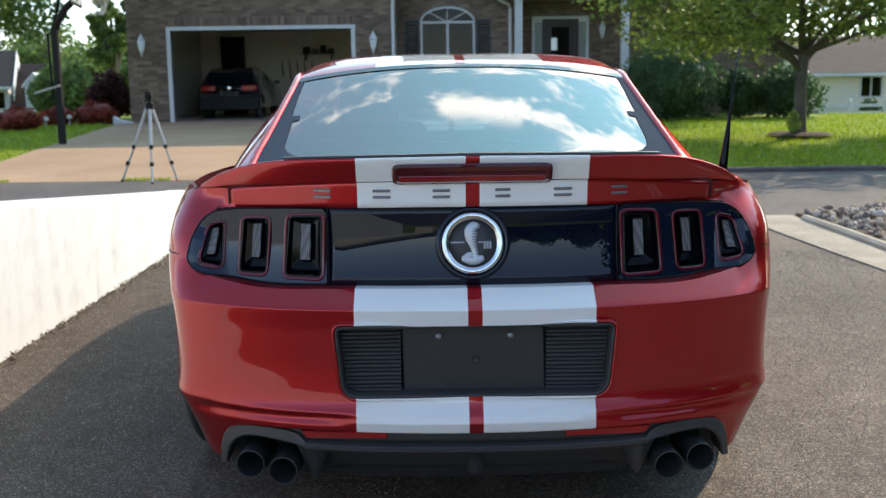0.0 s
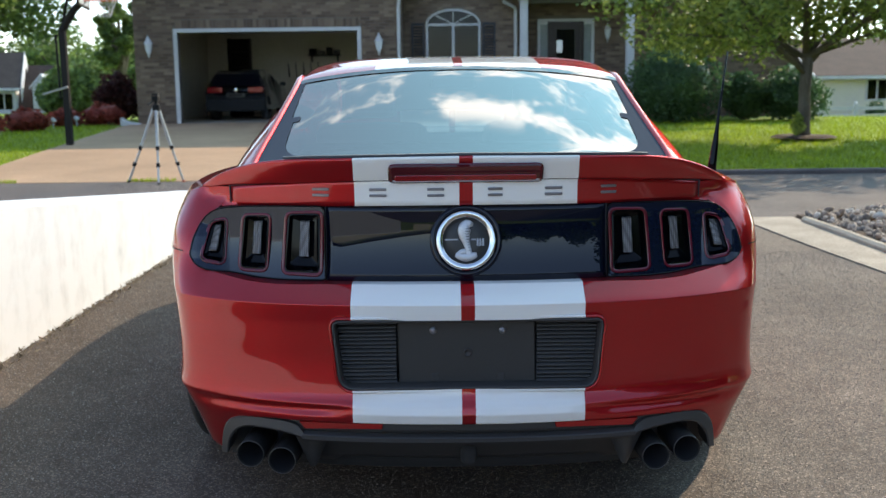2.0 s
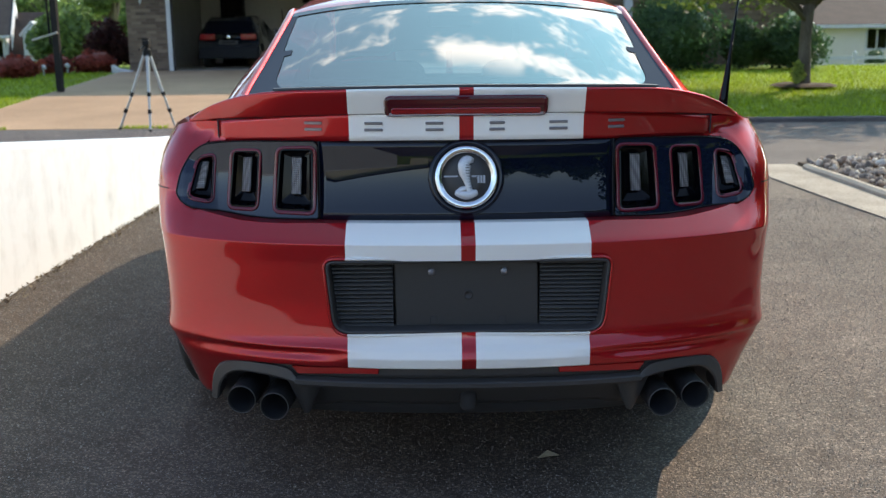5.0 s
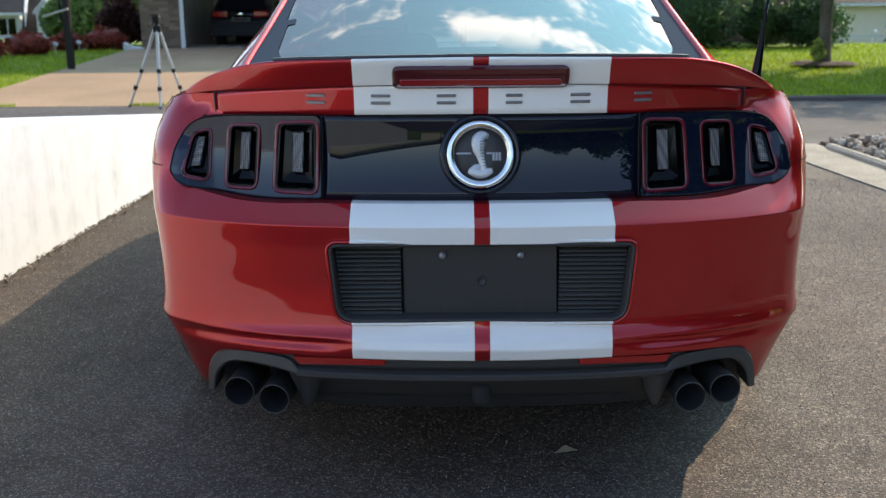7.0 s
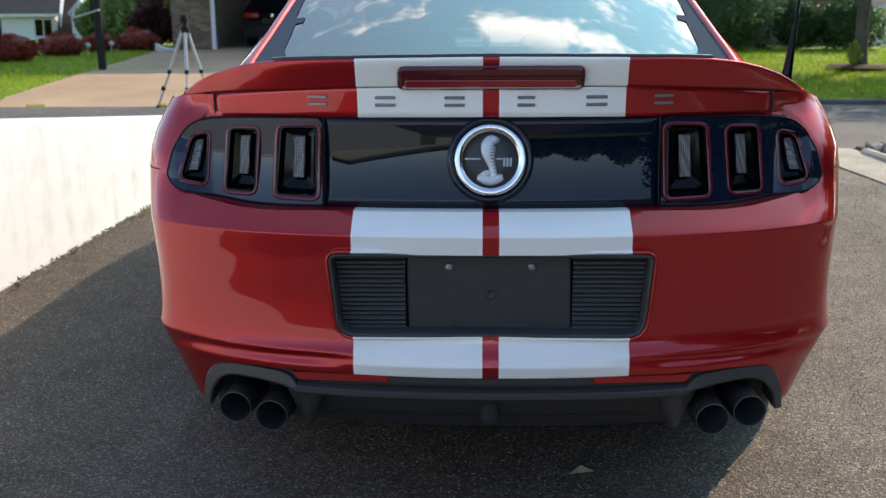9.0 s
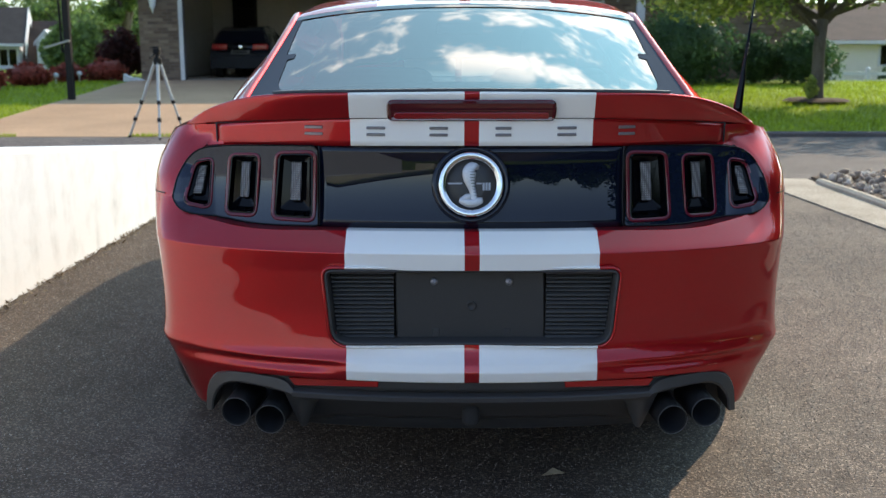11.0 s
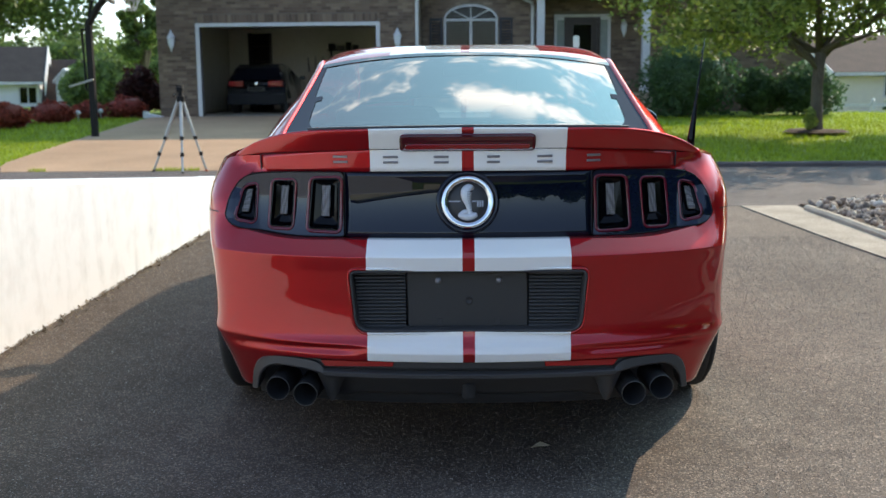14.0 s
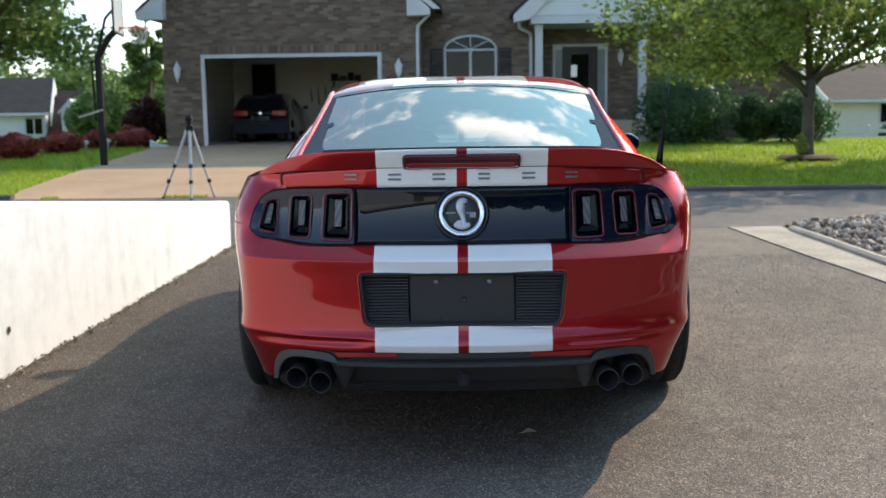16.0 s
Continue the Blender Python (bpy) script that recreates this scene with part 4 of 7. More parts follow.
shelf_unit(-6.78, 31.9, 0.392, 0.72, 2.55, 0.45, 5, "tall dark storage rack against the garage wall")
bm = bmesh.new()
ws = empty("wall_shelf", (-3.95, 32.05, 2.35), "dark wall shelf with stored boxes and tins", "shelf")
boxed("shelf_board", (-0.55, 0, 0), (0.55, 0.34, 0.03), M["dark_metal"], ws)
boxed("shelf_bracket", (-0.45, 0.05, -0.2), (-0.42, 0.34, 0), M["dark_metal"], ws)
boxed("shelf_bracket", (0.42, 0.05, -0.2), (0.45, 0.34, 0), M["dark_metal"], ws)
for k, (x, w_, h, m_) in enumerate(((-0.4, 0.22, 0.2, "dark_metal"), (-0.12, 0.25, 0.13, "door"), (0.16, 0.18, 0.24, "dark_metal"), (0.4, 0.2, 0.15, "shutter"))):
    tagged(boxed("storage_box", (-3.95 + x - w_ / 2, 32.1, 2.382), (-3.95 + x + w_ / 2, 32.34, 2.382 + h), M[m_], bevel=0.01), "dark storage box on the garage shelf", "box", "boxes on the garage shelf")
for k, (x, z, h) in enumerate(((-5.2, 1.9, 0.5), (-4.95, 1.85, 0.62), (-4.7, 1.95, 0.4), (-4.45, 1.9, 0.55), (-4.2, 1.8, 0.7))):
    bm = bmesh.new()
    tube(bm, [(x, 32.37, z + h / 2), (x, 32.33, z + h / 2 - 0.05), (x + 0.03, 32.34, z - h / 2)], [0.012, 0.015, 0.03], 6)
    tagged(part("hung_tool", bm, M["door"]), "long garden tool hung on the garage wall", "tool", "tools on the garage wall")

# ---- tripod by the road ----


def tripod():
    t = empty("tripod", (-3.93, 11.40, 0.0), "silver camera tripod with dark head standing on the street", "tripod")
    top = 1.02
    feet = [(-0.47, 0.10), (0.30, 0.10), (0.06, -0.30)]
    for fx_, fy_ in feet:
        bm = bmesh.new()
        tube(bm, [(fx_ * 0.08, fy_ * 0.08, top), (fx_ * 0.55, fy_ * 0.55, top * 0.47)], 0.023, 8)
        leg = part("leg", bm, M["steel"], t, "silver tripod leg")
        bm = bmesh.new()
        tube(bm, [(fx_ * 0.55, fy_ * 0.55, top * 0.47), (fx_ * 0.97, fy_ * 0.97, 0.03)], 0.016, 8)
        part("lower_leg", bm, M["steel"], leg)
        for q in (0.53, 0.75):
            bm = bmesh.new()
            tube(bm, [(fx_ * q, fy_ * q, top * (1 - q) + 0.03), (fx_ * (q + 0.05), fy_ * (q + 0.05), top * (1 - q) - 0.02)], 0.027, 8)
            part("leg_clamp", bm, M["dark_metal"], leg)
        bm = bmesh.new()
        tube(bm, [(fx_ * 0.96, fy_ * 0.96, 0.04), (fx_, fy_, 0.0)], 0.016, 8)
        part("foot", bm, M["orange"] if fx_ > 0.2 else M["rubber"], leg, "rubber foot")
    bm = bmesh.new()
    lathe(bm, [(0.05, 0.98), (0.055, 1.0), (0.055, 1.06), (0.03, 1.08), (0.022, 1.14), (0.0, 1.14)], n=16)
    part("collar", bm, M["dark_metal"], t)
    bm = bmesh.new()
    box(bm, (-0.045, -0.06, 1.12), (0.045, 0.05, 1.19), 0.012), box(bm, (-0.05, -0.05, 1.195), (0.04, 0.06, 1.215), 0.006)
    part("head", bm, M["dark_metal"], t, "dark pan head")
    bm = bmesh.new()
    tube(bm, [(0, 0.03, 1.15), (-0.05, -0.18, 1.07)], [0.008, 0.013], 8)
    part("pan_handle", bm, M["dark_metal"], t)


tripod()

# ---- basketball hoop ----


def hoop():
    h = empty("basketball_hoop", (-7.42, 17.7, 0.19), "black steel basketball post with clear backboard", "basketball hoop")
    bm = bmesh.new()
    box(bm, (-0.062, -0.062, 0), (0.062, 0.062, 2.25), 0.01)
    part("post", bm, M["dark_metal"], h, "square black post")
    bm = bmesh.new()
    tube(bm, [(0, 0, 2.05), (0, 0, 2.25), (0.28, -0.1, 2.62), (0.52, -0.2, 2.80)], [0.075, 0.075, 0.07, 0.06], 8)
    part("arm", bm, M["dark_metal"], h)
    bm = bmesh.new()
    tube(bm, [(-0.02, 0, 2.25), (0.22, -0.1, 3.0), (0.5, -0.2, 3.25)], 0.03, 8)
    part("upper_arm", bm, M["dark_metal"], h)
    bm = bmesh.new()
    tube(bm, [(-0.12, 0.0, 0.95), (-0.14, 0, 2.15)], 0.025, 8), tube(bm, [(-0.14, 0, 2.15), (0, 0, 2.15)], 0.02, 8), tube(bm, [(-0.12, 0, 0.95), (0, 0, 0.95)], 0.02, 8)
    part("crank_tube", bm, M["dark_metal"], h)
    bm = bmesh.new()
    tube(bm, [(-0.45, -0.05, 1.02), (0.06, -0.09, 1.16)], [0.02, 0.02], 8)
    part("crank_handle", bm, M["steel"], h)
    # backboard seen nearly edge-on, facing the driveway
    turn = pose(0.52, -0.22, 2.66, 0, 0, 101)
    bm = bmesh.new()
    box(bm, (-0.68, -0.012, 0.04), (0.68, 0.012, 1.06))
    bm.transform(turn)
    part("backboard", bm, M["backboard"], h, "pale clear backboard")
    bm = bmesh.new()
    for lo, hi in (((-0.72, -0.02, 0), (0.72, 0.02, 0.04)), ((-0.72, -0.02, 1.06), (0.72, 0.02, 1.1)), ((-0.72, -0.02, 0.04), (-0.68, 0.02, 1.06)), ((0.68, -0.02, 0.04), (0.72, 0.02, 1.06))):
        box(bm, lo, hi)
    bm.transform(turn)
    part("backboard_frame", bm, M["dark_metal"], h)
    bm = bmesh.new()
    c = Vector((0.52, -0.22, 2.66)) + Vector((math.sin(radians(101)), -math.cos(radians(101)), 0)) * 0.38
    ring = [c + Vector((0.23 * math.cos(a), 0.23 * math.sin(a), 0.14)) for a in np.linspace(0, 2 * math.pi, 25)]
    tube(bm, ring, 0.012, 6, False)
    tube(bm, [Vector((0.54, -0.22, 2.80)), ring[12]], 0.02, 6)
    rim = part("rim", bm, M["orange"], h, "faded orange ring")
    bm = bmesh.new()
    for k in range(12):
        a, b = 2 * math.pi * k / 12, 2 * math.pi * (k + 1) / 12
        for s in (a + 0.5, a - 0.5):
            tube(bm, [c + Vector((0.23 * math.cos(a), 0.23 * math.sin(a), 0.13)), c + Vector((0.17 * math.cos((a + s) / 2), 0.17 * math.sin((a + s) / 2), -0.03)), c + Vector((0.11 * math.cos(s), 0.11 * math.sin(s), -0.18))], 0.0035, 4)
    part("net", bm, M["white"], rim, "white cord net")


hoop()

# ---- plants ----


def leaf_cloud(centres, radii, count, size, seed, squash=0.8, shell_=0.55):
    """Small folded leaves scattered in lumps."""
    r = random.Random(seed)
    v, f = [], []
    weights = [q**2 for q in radii]
    for _ in range(count):
        i = r.choices(range(len(centres)), weights)[0]
        c, rad = centres[i], radii[i]
        d = Vector((r.gauss(0, 1), r.gauss(0, 1), r.gauss(0, 1))).normalized()
        q = rad * (shell_ + (1 - shell_) * r.random() ** 0.5) * (0.85 + 0.35 * noise.noise(d * 2.3 + Vector(c)))
        p = Vector(c) + Vector((d.x * q, d.y * q, d.z * q * squash))
        a = Vector((r.gauss(0, 1), r.gauss(0, 1), r.gauss(0, 0.6))).normalized()
        b = a.orthogonal().normalized()
        b.rotate(Matrix.Rotation(r.uniform(0, 6.28), 3, a))
        s = size * r.uniform(0.6, 1.3)
        k = len(v)
        v += [p - a * s, p + b * s * 0.55, p + a * s, p - b * s * 0.55]
        f.append((k, k + 1, k + 2, k + 3))
    return v, f


def limb_tree(name, at, height, spread, seed, leaves, leaf_size, material, label, trunk_r=0.16, fork=1.3, bias=(0, 0), low=0.45, boughs=()):
    r = random.Random(seed)
    t = empty(name, at, label, "tree")
    bm = bmesh.new()
    tube(bm, [(0, 0, -0.1), (0.01, 0, 0.15), (0.0, 0.02, fork * 0.6), (0.03, 0.0, fork)], [trunk_r * 1.35, trunk_r * 1.05, trunk_r * 0.95, trunk_r * 0.92], 12)
    tips, rad = [], []
    n = 7
    for k in range(n):
        a = 2 * math.pi * (k + r.uniform(-0.2, 0.2)) / n
        out = spread * r.uniform(0.75, 1.05)
        up = height * r.uniform(low, 0.95)
        p0 = Vector((0, 0, fork * r.uniform(0.75, 1.05)))
        p3 = Vector((math.cos(a) * out + bias[0], math.sin(a) * out + bias[1], up))
        p1 = p0 + Vector((math.cos(a) * out * 0.25, math.sin(a) * out * 0.25, (up - fork) * 0.35))
        p2 = p0.lerp(p3, 0.65) + Vector((0, 0, 0.1 * height))
        q = trunk_r * r.uniform(0.4, 0.6)
        tube(bm, [p0, p1, p2, p3], [q, q * 0.8, q * 0.5, q * 0.15], 8)
        tips += [p3, p2, p1.lerp(p2, 0.6)]
        rad += [spread * 0.34, spread * 0.42, spread * 0.34]
        for j in range(4):
            b0 = p1.lerp(p3, r.uniform(0.2, 0.9))
            d = Vector((r.uniform(-1, 1), r.uniform(-1, 1), r.uniform(-0.25, 0.6))).normalized() * spread * r.uniform(0.3, 0.55)
            d.z = max(d.z, fork + 0.55 - b0.z)
            tube(bm, [b0, b0 + d * 0.5 + Vector((0, 0, 0.05)), b0 + d], [q * 0.35, q * 0.22, q * 0.06], 6)
            tips.append(b0 + d), rad.append(spread * r.uniform(0.2, 0.32))
    top = Vector((bias[0] * 0.6, bias[1] * 0.6, height))
    tube(bm, [(0, 0, fork), top * 0.6 + Vector((0, 0, 0.2)), top], [trunk_r * 0.7, trunk_r * 0.4, 0.02], 8)
    tips += [top, top * 0.8]
    rad += [spread * 0.4, spread * 0.45]
    for bx_, by_, bz_, br_ in boughs:
        tip_ = Vector((bx_, by_, bz_))
        tube(bm, [Vector((0, 0, fork)), tip_ * 0.5 + Vector((0, 0, 0.9)), tip_], [trunk_r * 0.4, trunk_r * 0.25, 0.01], 6)
        tips.append(tip_), rad.append(br_)
    part("trunk", bm, M["bark"], t, "grey-brown trunk with limbs", True)
    v, f = leaf_cloud(tips, rad, leaves, leaf_size, seed + 1, 0.75, 0.3)
    mesh_ob("crown", v, f, material, t, "loose green crown")
    return t


limb_tree("lawn_tree", (6.92, 17.2, 0.235), 4.1, 3.2, 11, 27000, 0.062, M["leaf_tree"], "young broadleaf tree with forked trunk on the lawn", 0.115, 1.50, (-0.2, 0), 0.52, [(-2.9, 0.2, 2.0, 0.75), (-1.6, 0.5, 2.2, 0.75), (-3.1, -0.3, 2.7, 0.8), (2.4, 0.2, 2.5, 0.7), (2.9, 0.0, 2.9, 0.6), (3.3, -0.4, 2.4, 0.6), (1.0, 0.0, 2.5, 0.6), (1.9, 0.4, 2.4, 0.5)])
limb_tree("street_tree", (-11.2, 18.6, 0.2), 5.6, 3.1, 23, 30000, 0.075, M["leaf_mid"], "large broadleaf tree with drooping branches", 0.24, 2.3, (0.6, 0))


def shrub(name, at, w_, h, seed, count, size, material, label, group="", squash=1.0, lumps=9):
    r = random.Random(seed)
    s = empty(name, at, label, "shrub", group)
    cs, rs = [], []
    if w_ > 1.6 * h:
        lumps = 16
    for k in range(lumps):
        a = 2.4 * k
        q = w_ * 0.36 * math.sqrt((k + 0.5) / lumps)
        edge = 1 - 0.45 * (q / (w_ * 0.36)) ** 2
        cs.append(Vector((math.cos(a) * q, math.sin(a) * q, h * r.uniform(0.42, 0.62) * edge)))
        rs.append(min(w_ * 0.34, h * r.uniform(0.34, 0.42)))
    cs.append(Vector((0, 0, h * 0.6))), rs.append(min(w_, h) * 0.42)
    cs.append(Vector((0, 0, h * 0.28))), rs.append(w_ * 0.42)
    v, f = leaf_cloud(cs, rs, count, size, seed, squash, 0.72)
    mesh_ob("foliage", v, f, material, s)
    bm = bmesh.new()
    bmesh.ops.create_icosphere(bm, subdivisions=3, radius=1, matrix=Matrix.Translation((0, 0, h * 0.42)) @ Matrix.Diagonal((w_ * 0.37, w_ * 0.37, h * 0.38, 1)))
    for vv in bm.verts:
        vv.co += Vector((1, 1, 1)) * 0.10 * noise.noise(vv.co * 3)
    part("inner_mass", bm, material, s)
    bm = bmesh.new()
    tube(bm, [(0, 0, -0.05), (0, 0, h * 0.3)], [0.05, 0.03], 6)
    part("stem", bm, M["bark"], s)


shrub("round_evergreen", (5.78, 23.4, 0.35), 2.5, 2.25, 31, 14000, 0.05, M["leaf_dark"], "large rounded dark evergreen shrub beside the porch", squash=1.05)
shrub("foundation_shrub", (7.62, 23.6, 0.36), 1.05, 1.40, 32, 7000, 0.05, M["leaf_dark"], "clipped green shrub before the brick wall", "shrubs before the house")
shrub("foundation_shrub", (8.85, 23.6, 0.36), 1.6, 1.45, 33, 8000, 0.05, M["leaf_dark"], "clipped green shrub before the brick wall", "shrubs before the house")
shrub("foundation_shrub", (1.3, 25.3, 0.36), 1.5, 1.6, 34, 4000, 0.05, M["leaf_dark"], "dark green shrub below the arched window", "shrubs before the house")
shrub("foundation_shrub", (-0.2, 25.3, 0.36), 1.2, 1.2, 35, 3500, 0.05, M["leaf_dark"], "dark green shrub below the arched window", "shrubs before the house")
shrub("tree_sucker", (6.74, 17.0, 0.23), 0.26, 0.6, 36, 500, 0.04, M["leaf"], "leafy green shoot at the foot of the tree")
for k, (x, y, w_, h) in enumerate(((-10.6, 20.8, 1.25, 0.66), (-10.3, 22.8, 1.25, 0.60), (-10.03, 24.7, 0.95, 0.56), (-9.25, 25.3, 1.35, 0.64), (-11.9, 20.2, 1.3, 0.66))):
    shrub("red_shrub", (x, y, land(y) - 0.02), w_, h, 40 + k, 7000, 0.045, M["leaf_red"], "low mounded dark red barberry shrub", "red shrubs along the lawn edge", 0.8)
shrub("plum_bush", (-9.85, 28.6, 0.36), 1.35, 1.62, 47, 9000, 0.06, M["leaf_plum"], "tall dark purple-red bush beside the garage")
# trees beyond the right edge of the lawn, whose shade and reflections show
for k, (x, y, h, w_) in enumerate(((12.6, 19.2, 5.6, 2.4), (15.5, 10.0, 6.5, 3.0), (17.8, 15.5, 7.0, 3.2), (14.5, 3.5, 6.5, 2.8))):
    limb_tree("side_tree", (x, y, ground_z(x, y) - 0.05), h, w_, 160 + k, 11000, 0.12, M["leaf_mid"], "broadleaf tree standing beside the lawn", 0.16, 1.6)
# small white things by the garage corner and the red shrubs
bm = bmesh.new()
prism(bm, [(-0.24, 0.0), (0.24, 0.0), (0.24, 0.05), (-0.1, 0.11), (-0.24, 0.20)], -0.13, 0.13, 1)
sb = tagged(part("splash_block", bm, M["white"]), "white plastic splash block at the garage corner", "splash block")
sb.location = (-8.28, 24.6, land(24.6) - 0.02)
for x, y in ((-9.88, 23.4), (-9.66, 24.45)):
    gl = empty("garden_light", (x, y, land(y) - 0.02), "small white garden light among the red shrubs", "garden light", "garden lights")
    part("stem", tube(bmesh.new(), [(0, 0, 0), (0, 0, 0.17)], 0.015, 8), M["white"], gl)
    part("cap", lathe(bmesh.new(), [(0.05, 0.16), (0.085, 0.19), (0.06, 0.25), (0.0, 0.28)], n=16), M["white"], gl, "", True)
# mulch ring under the tree
bm = bmesh.new()
lathe(bm, [(0.62, 0.215), (0.5, 0.26), (0.16, 0.275), (0.0, 0.275)], pose(6.92, 17.2, 0.0), 24)
for vv in bm.verts:
    vv.co.z += 0.02 * noise.noise(vv.co * 5)
tagged(part("mulch_ring", bm, M["soil"]), "dark mulch ring round the tree foot", "mulch")

# lawn blades, sparse far ones
rng = random.Random(3)
v, f = [], []
drive_l, drive_r = lerp_table([(11.5, -6.7), (12.6, -7.05), (24.9, -8.35)]), lerp_table([(11.5, 0.6), (13, 0.1), (24.9, -1.3)])
while len(f) < 60000:
    y = 11.78 + 13 * rng.random() ** 1.3
    x = rng.uniform(-16, 16)
    if drive_l(y) - 0.02 < x < drive_r(y) + 0.02 or (y > 23.2 and -8.6 < x < 9.8):
        continue
    z, a, h = land(y) - 0.03, rng.uniform(0, 6.28), rng.uniform(0.04, 0.085)
    k, wd = len(v), rng.uniform(0.006, 0.014)
    v += [(x - wd * math.cos(a), y - wd * math.sin(a), z), (x + wd * math.cos(a), y + wd * math.sin(a), z), (x + rng.uniform(-0.03, 0.03), y + rng.uniform(-0.03, 0.03), z + h)]
    f.append((k, k + 1, k + 2))
# tufts along the ragged street edge of the driveway
for _ in range(2600):
    x, q = rng.uniform(-6.9, 0.4), rng.random()
    if noise.noise(Vector((x * 1.1, 4.0, 0))) < 0.12:
        continue
    y = 11.60 + 0.16 * q * (0.4 + noise.noise(Vector((x * 3, 0, 0))) ** 2)
    k, a, wd = len(v), rng.uniform(0, 6.28), rng.uniform(0.005, 0.012)
    v += [(x - wd * math.cos(a), y - wd * math.sin(a), -0.02), (x + wd * math.cos(a), y + wd * math.sin(a), -0.02), (x + rng.uniform(-0.03, 0.03), y + rng.uniform(-0.03, 0.03), rng.uniform(0.03, 0.075))]
    f.append((k, k + 1, k + 2))
tagged(mesh_ob("grass", v, f, M["grass"]), "short mown green lawn grass blades", "grass", kind="stuff")

# ---- neighbouring houses and far trees ----


def far_house(at, yaw, w_, d, h, rise, wall_m, roof_m, windows, label, group="houses further off", verge=0.2):
    """A small house: front at local y = 0, width along x, ridge along x, with gable ends."""
    t = empty("neighbour_house", at, label, "house", group)
    t.rotation_euler = (0, 0, radians(yaw))
    holes = [(x, x + ww, z, z + hh) for x, z, ww, hh in windows]
    bm = bmesh.new()
    xs = sorted({-w_ / 2, w_ / 2, *[q for hh in holes for q in hh[:2]]})
    zs = sorted({-1.5, h, *[q for hh in holes for q in hh[2:]]})
    for a, b in zip(xs, xs[1:]):
        for c, e in zip(zs, zs[1:]):
            if not any(q[0] < (a + b) / 2 < q[1] and q[2] < (c + e) / 2 < q[3] for q in holes):
                box(bm, (a, 0, c), (b, 0.2, e))
    bmesh.ops.remove_doubles(bm, verts=bm.verts, dist=0.0005)
    part("front_wall", bm, wall_m, t)
    boxed("rear_wall", (-w_ / 2, d - 0.2, -1.5), (w_ / 2, d, h), wall_m, t)
    for sx_ in (-w_ / 2, w_ / 2 - 0.2):
        bm = bmesh.new()
        prism(bm, [(0.201, -1.5), (d - 0.201, -1.5), (d - 0.201, h), (d / 2, h + rise), (0.201, h)], sx_, sx_ + 0.2, 0)
        part("gable_wall", bm, wall_m, t)
    bm = bmesh.new()
    prism(bm, [(-0.5, h - 0.15), (-0.5, h + 0.02), (d / 2, h + rise + 0.25), (d + 0.5, h + 0.02), (d + 0.5, h - 0.15), (d / 2, h + rise + 0.05)], -w_ / 2 - 0.35, w_ / 2 + 0.35, 0)
    part("roof", bm, roof_m, t, "dark shingle roof")
    for s in (-1, 1):
        bm = bmesh.new()
        x = s * (w_ / 2 + 0.37)
        prism(bm, [(-0.52, h - verge), (-0.52, h + 0.04), (d / 2, h + rise + 0.28), (d + 0.52, h + 0.04), (d + 0.52, h - 0.2), (d / 2, h + rise + 0.2 - verge)], x - 0.02, x + 0.02, 0)
        part("verge_board", bm, M["white"], t)
    boxed("gutter", (-w_ / 2 - 0.3, -0.62, h - 0.14), (w_ / 2 + 0.3, -0.52, h + 0.0), M["white"], t)
    for x0, x1, z0, z1 in holes:
        wn_ = empty("window", (0, 0, 0))
        wn_.parent = t
        bm = bmesh.new()
        for lo, hi in (((x0 - 0.08, -0.04, z0 - 0.08), (x1 + 0.08, 0.06, z0)), ((x0 - 0.08, -0.04, z1), (x1 + 0.08, 0.06, z1 + 0.08)), ((x0 - 0.08, -0.04, z0), (x0, 0.06, z1)), ((x1, -0.04, z0), (x1 + 0.08, 0.06, z1)), (((x0 + x1) / 2 - 0.03, -0.02, z0), ((x0 + x1) / 2 + 0.03, 0.05, z1))):
            box(bm, lo, hi)
        part("frame", bm, M["white"], wn_)
        boxed("pane", (x0, 0.06, z0), (x1, 0.068, z1), M["pane"], wn_)
        boxed("blind", (x0 - 0.1, 0.5, z0 - 0.1), (x1 + 0.1, 0.52, z1 + 0.1), M["shutter"], wn_)
    return t


far_house((-27.3, 52.2, -0.5), 16, 8.6, 5.0, 2.0, 1.75, M["siding"], M["shingle"], [(0.9, 0.85, 0.7, 0.85), (3.3, 0.85, 0.85, 0.85), (-1.8, 0.85, 1.2, 0.85)], "low white-sided house with dark shingle roof", verge=0.75)
wing = far_house((-21.9, 55.0, -0.5), 10, 2.9, 4.4, 0.85, 2.2, M["siding"], M["shingle_red"], [], "small white house with brown roof and front gable")
bm = bmesh.new()
prism(bm, [(-0.75, -0.4), (0.25, -0.4), (0.25, 2.05), (-0.25, 2.6), (-0.75, 2.05)], -0.75, 1.9, 1)
part("front_gable", bm, M["siding"], wing, "white front gable")
for sgn in (-1, 1):
    bm = bmesh.new()
    prism(bm, [(-0.25, 2.62), (-0.25, 2.76), (-0.25 + sgn * 0.64, 2.06), (-0.25 + sgn * 0.64, 1.92)], -0.85, 1.9, 1)
    part("gable_roof", bm, M["white"], wing)
gw = part("gable_window", box(bmesh.new(), (-0.55, -0.80, 1.05), (0.05, -0.752, 1.80)), M["white"], wing)
for x0 in (-0.50, -0.23):
    boxed("pane", (x0, -0.81, 1.11), (x0 + 0.23, -0.802, 1.74), M["shutter"], gw)
far_house((22.2, 44.0, -0.75), 0, 10.4, 9.0, 2.3, 1.6, M["beige"], M["shingle_red"], [(-3.0, 1.25, 0.9, 0.85), (0.2, 1.25, 0.9, 0.85)], "beige-sided bungalow with brown shingle roof")

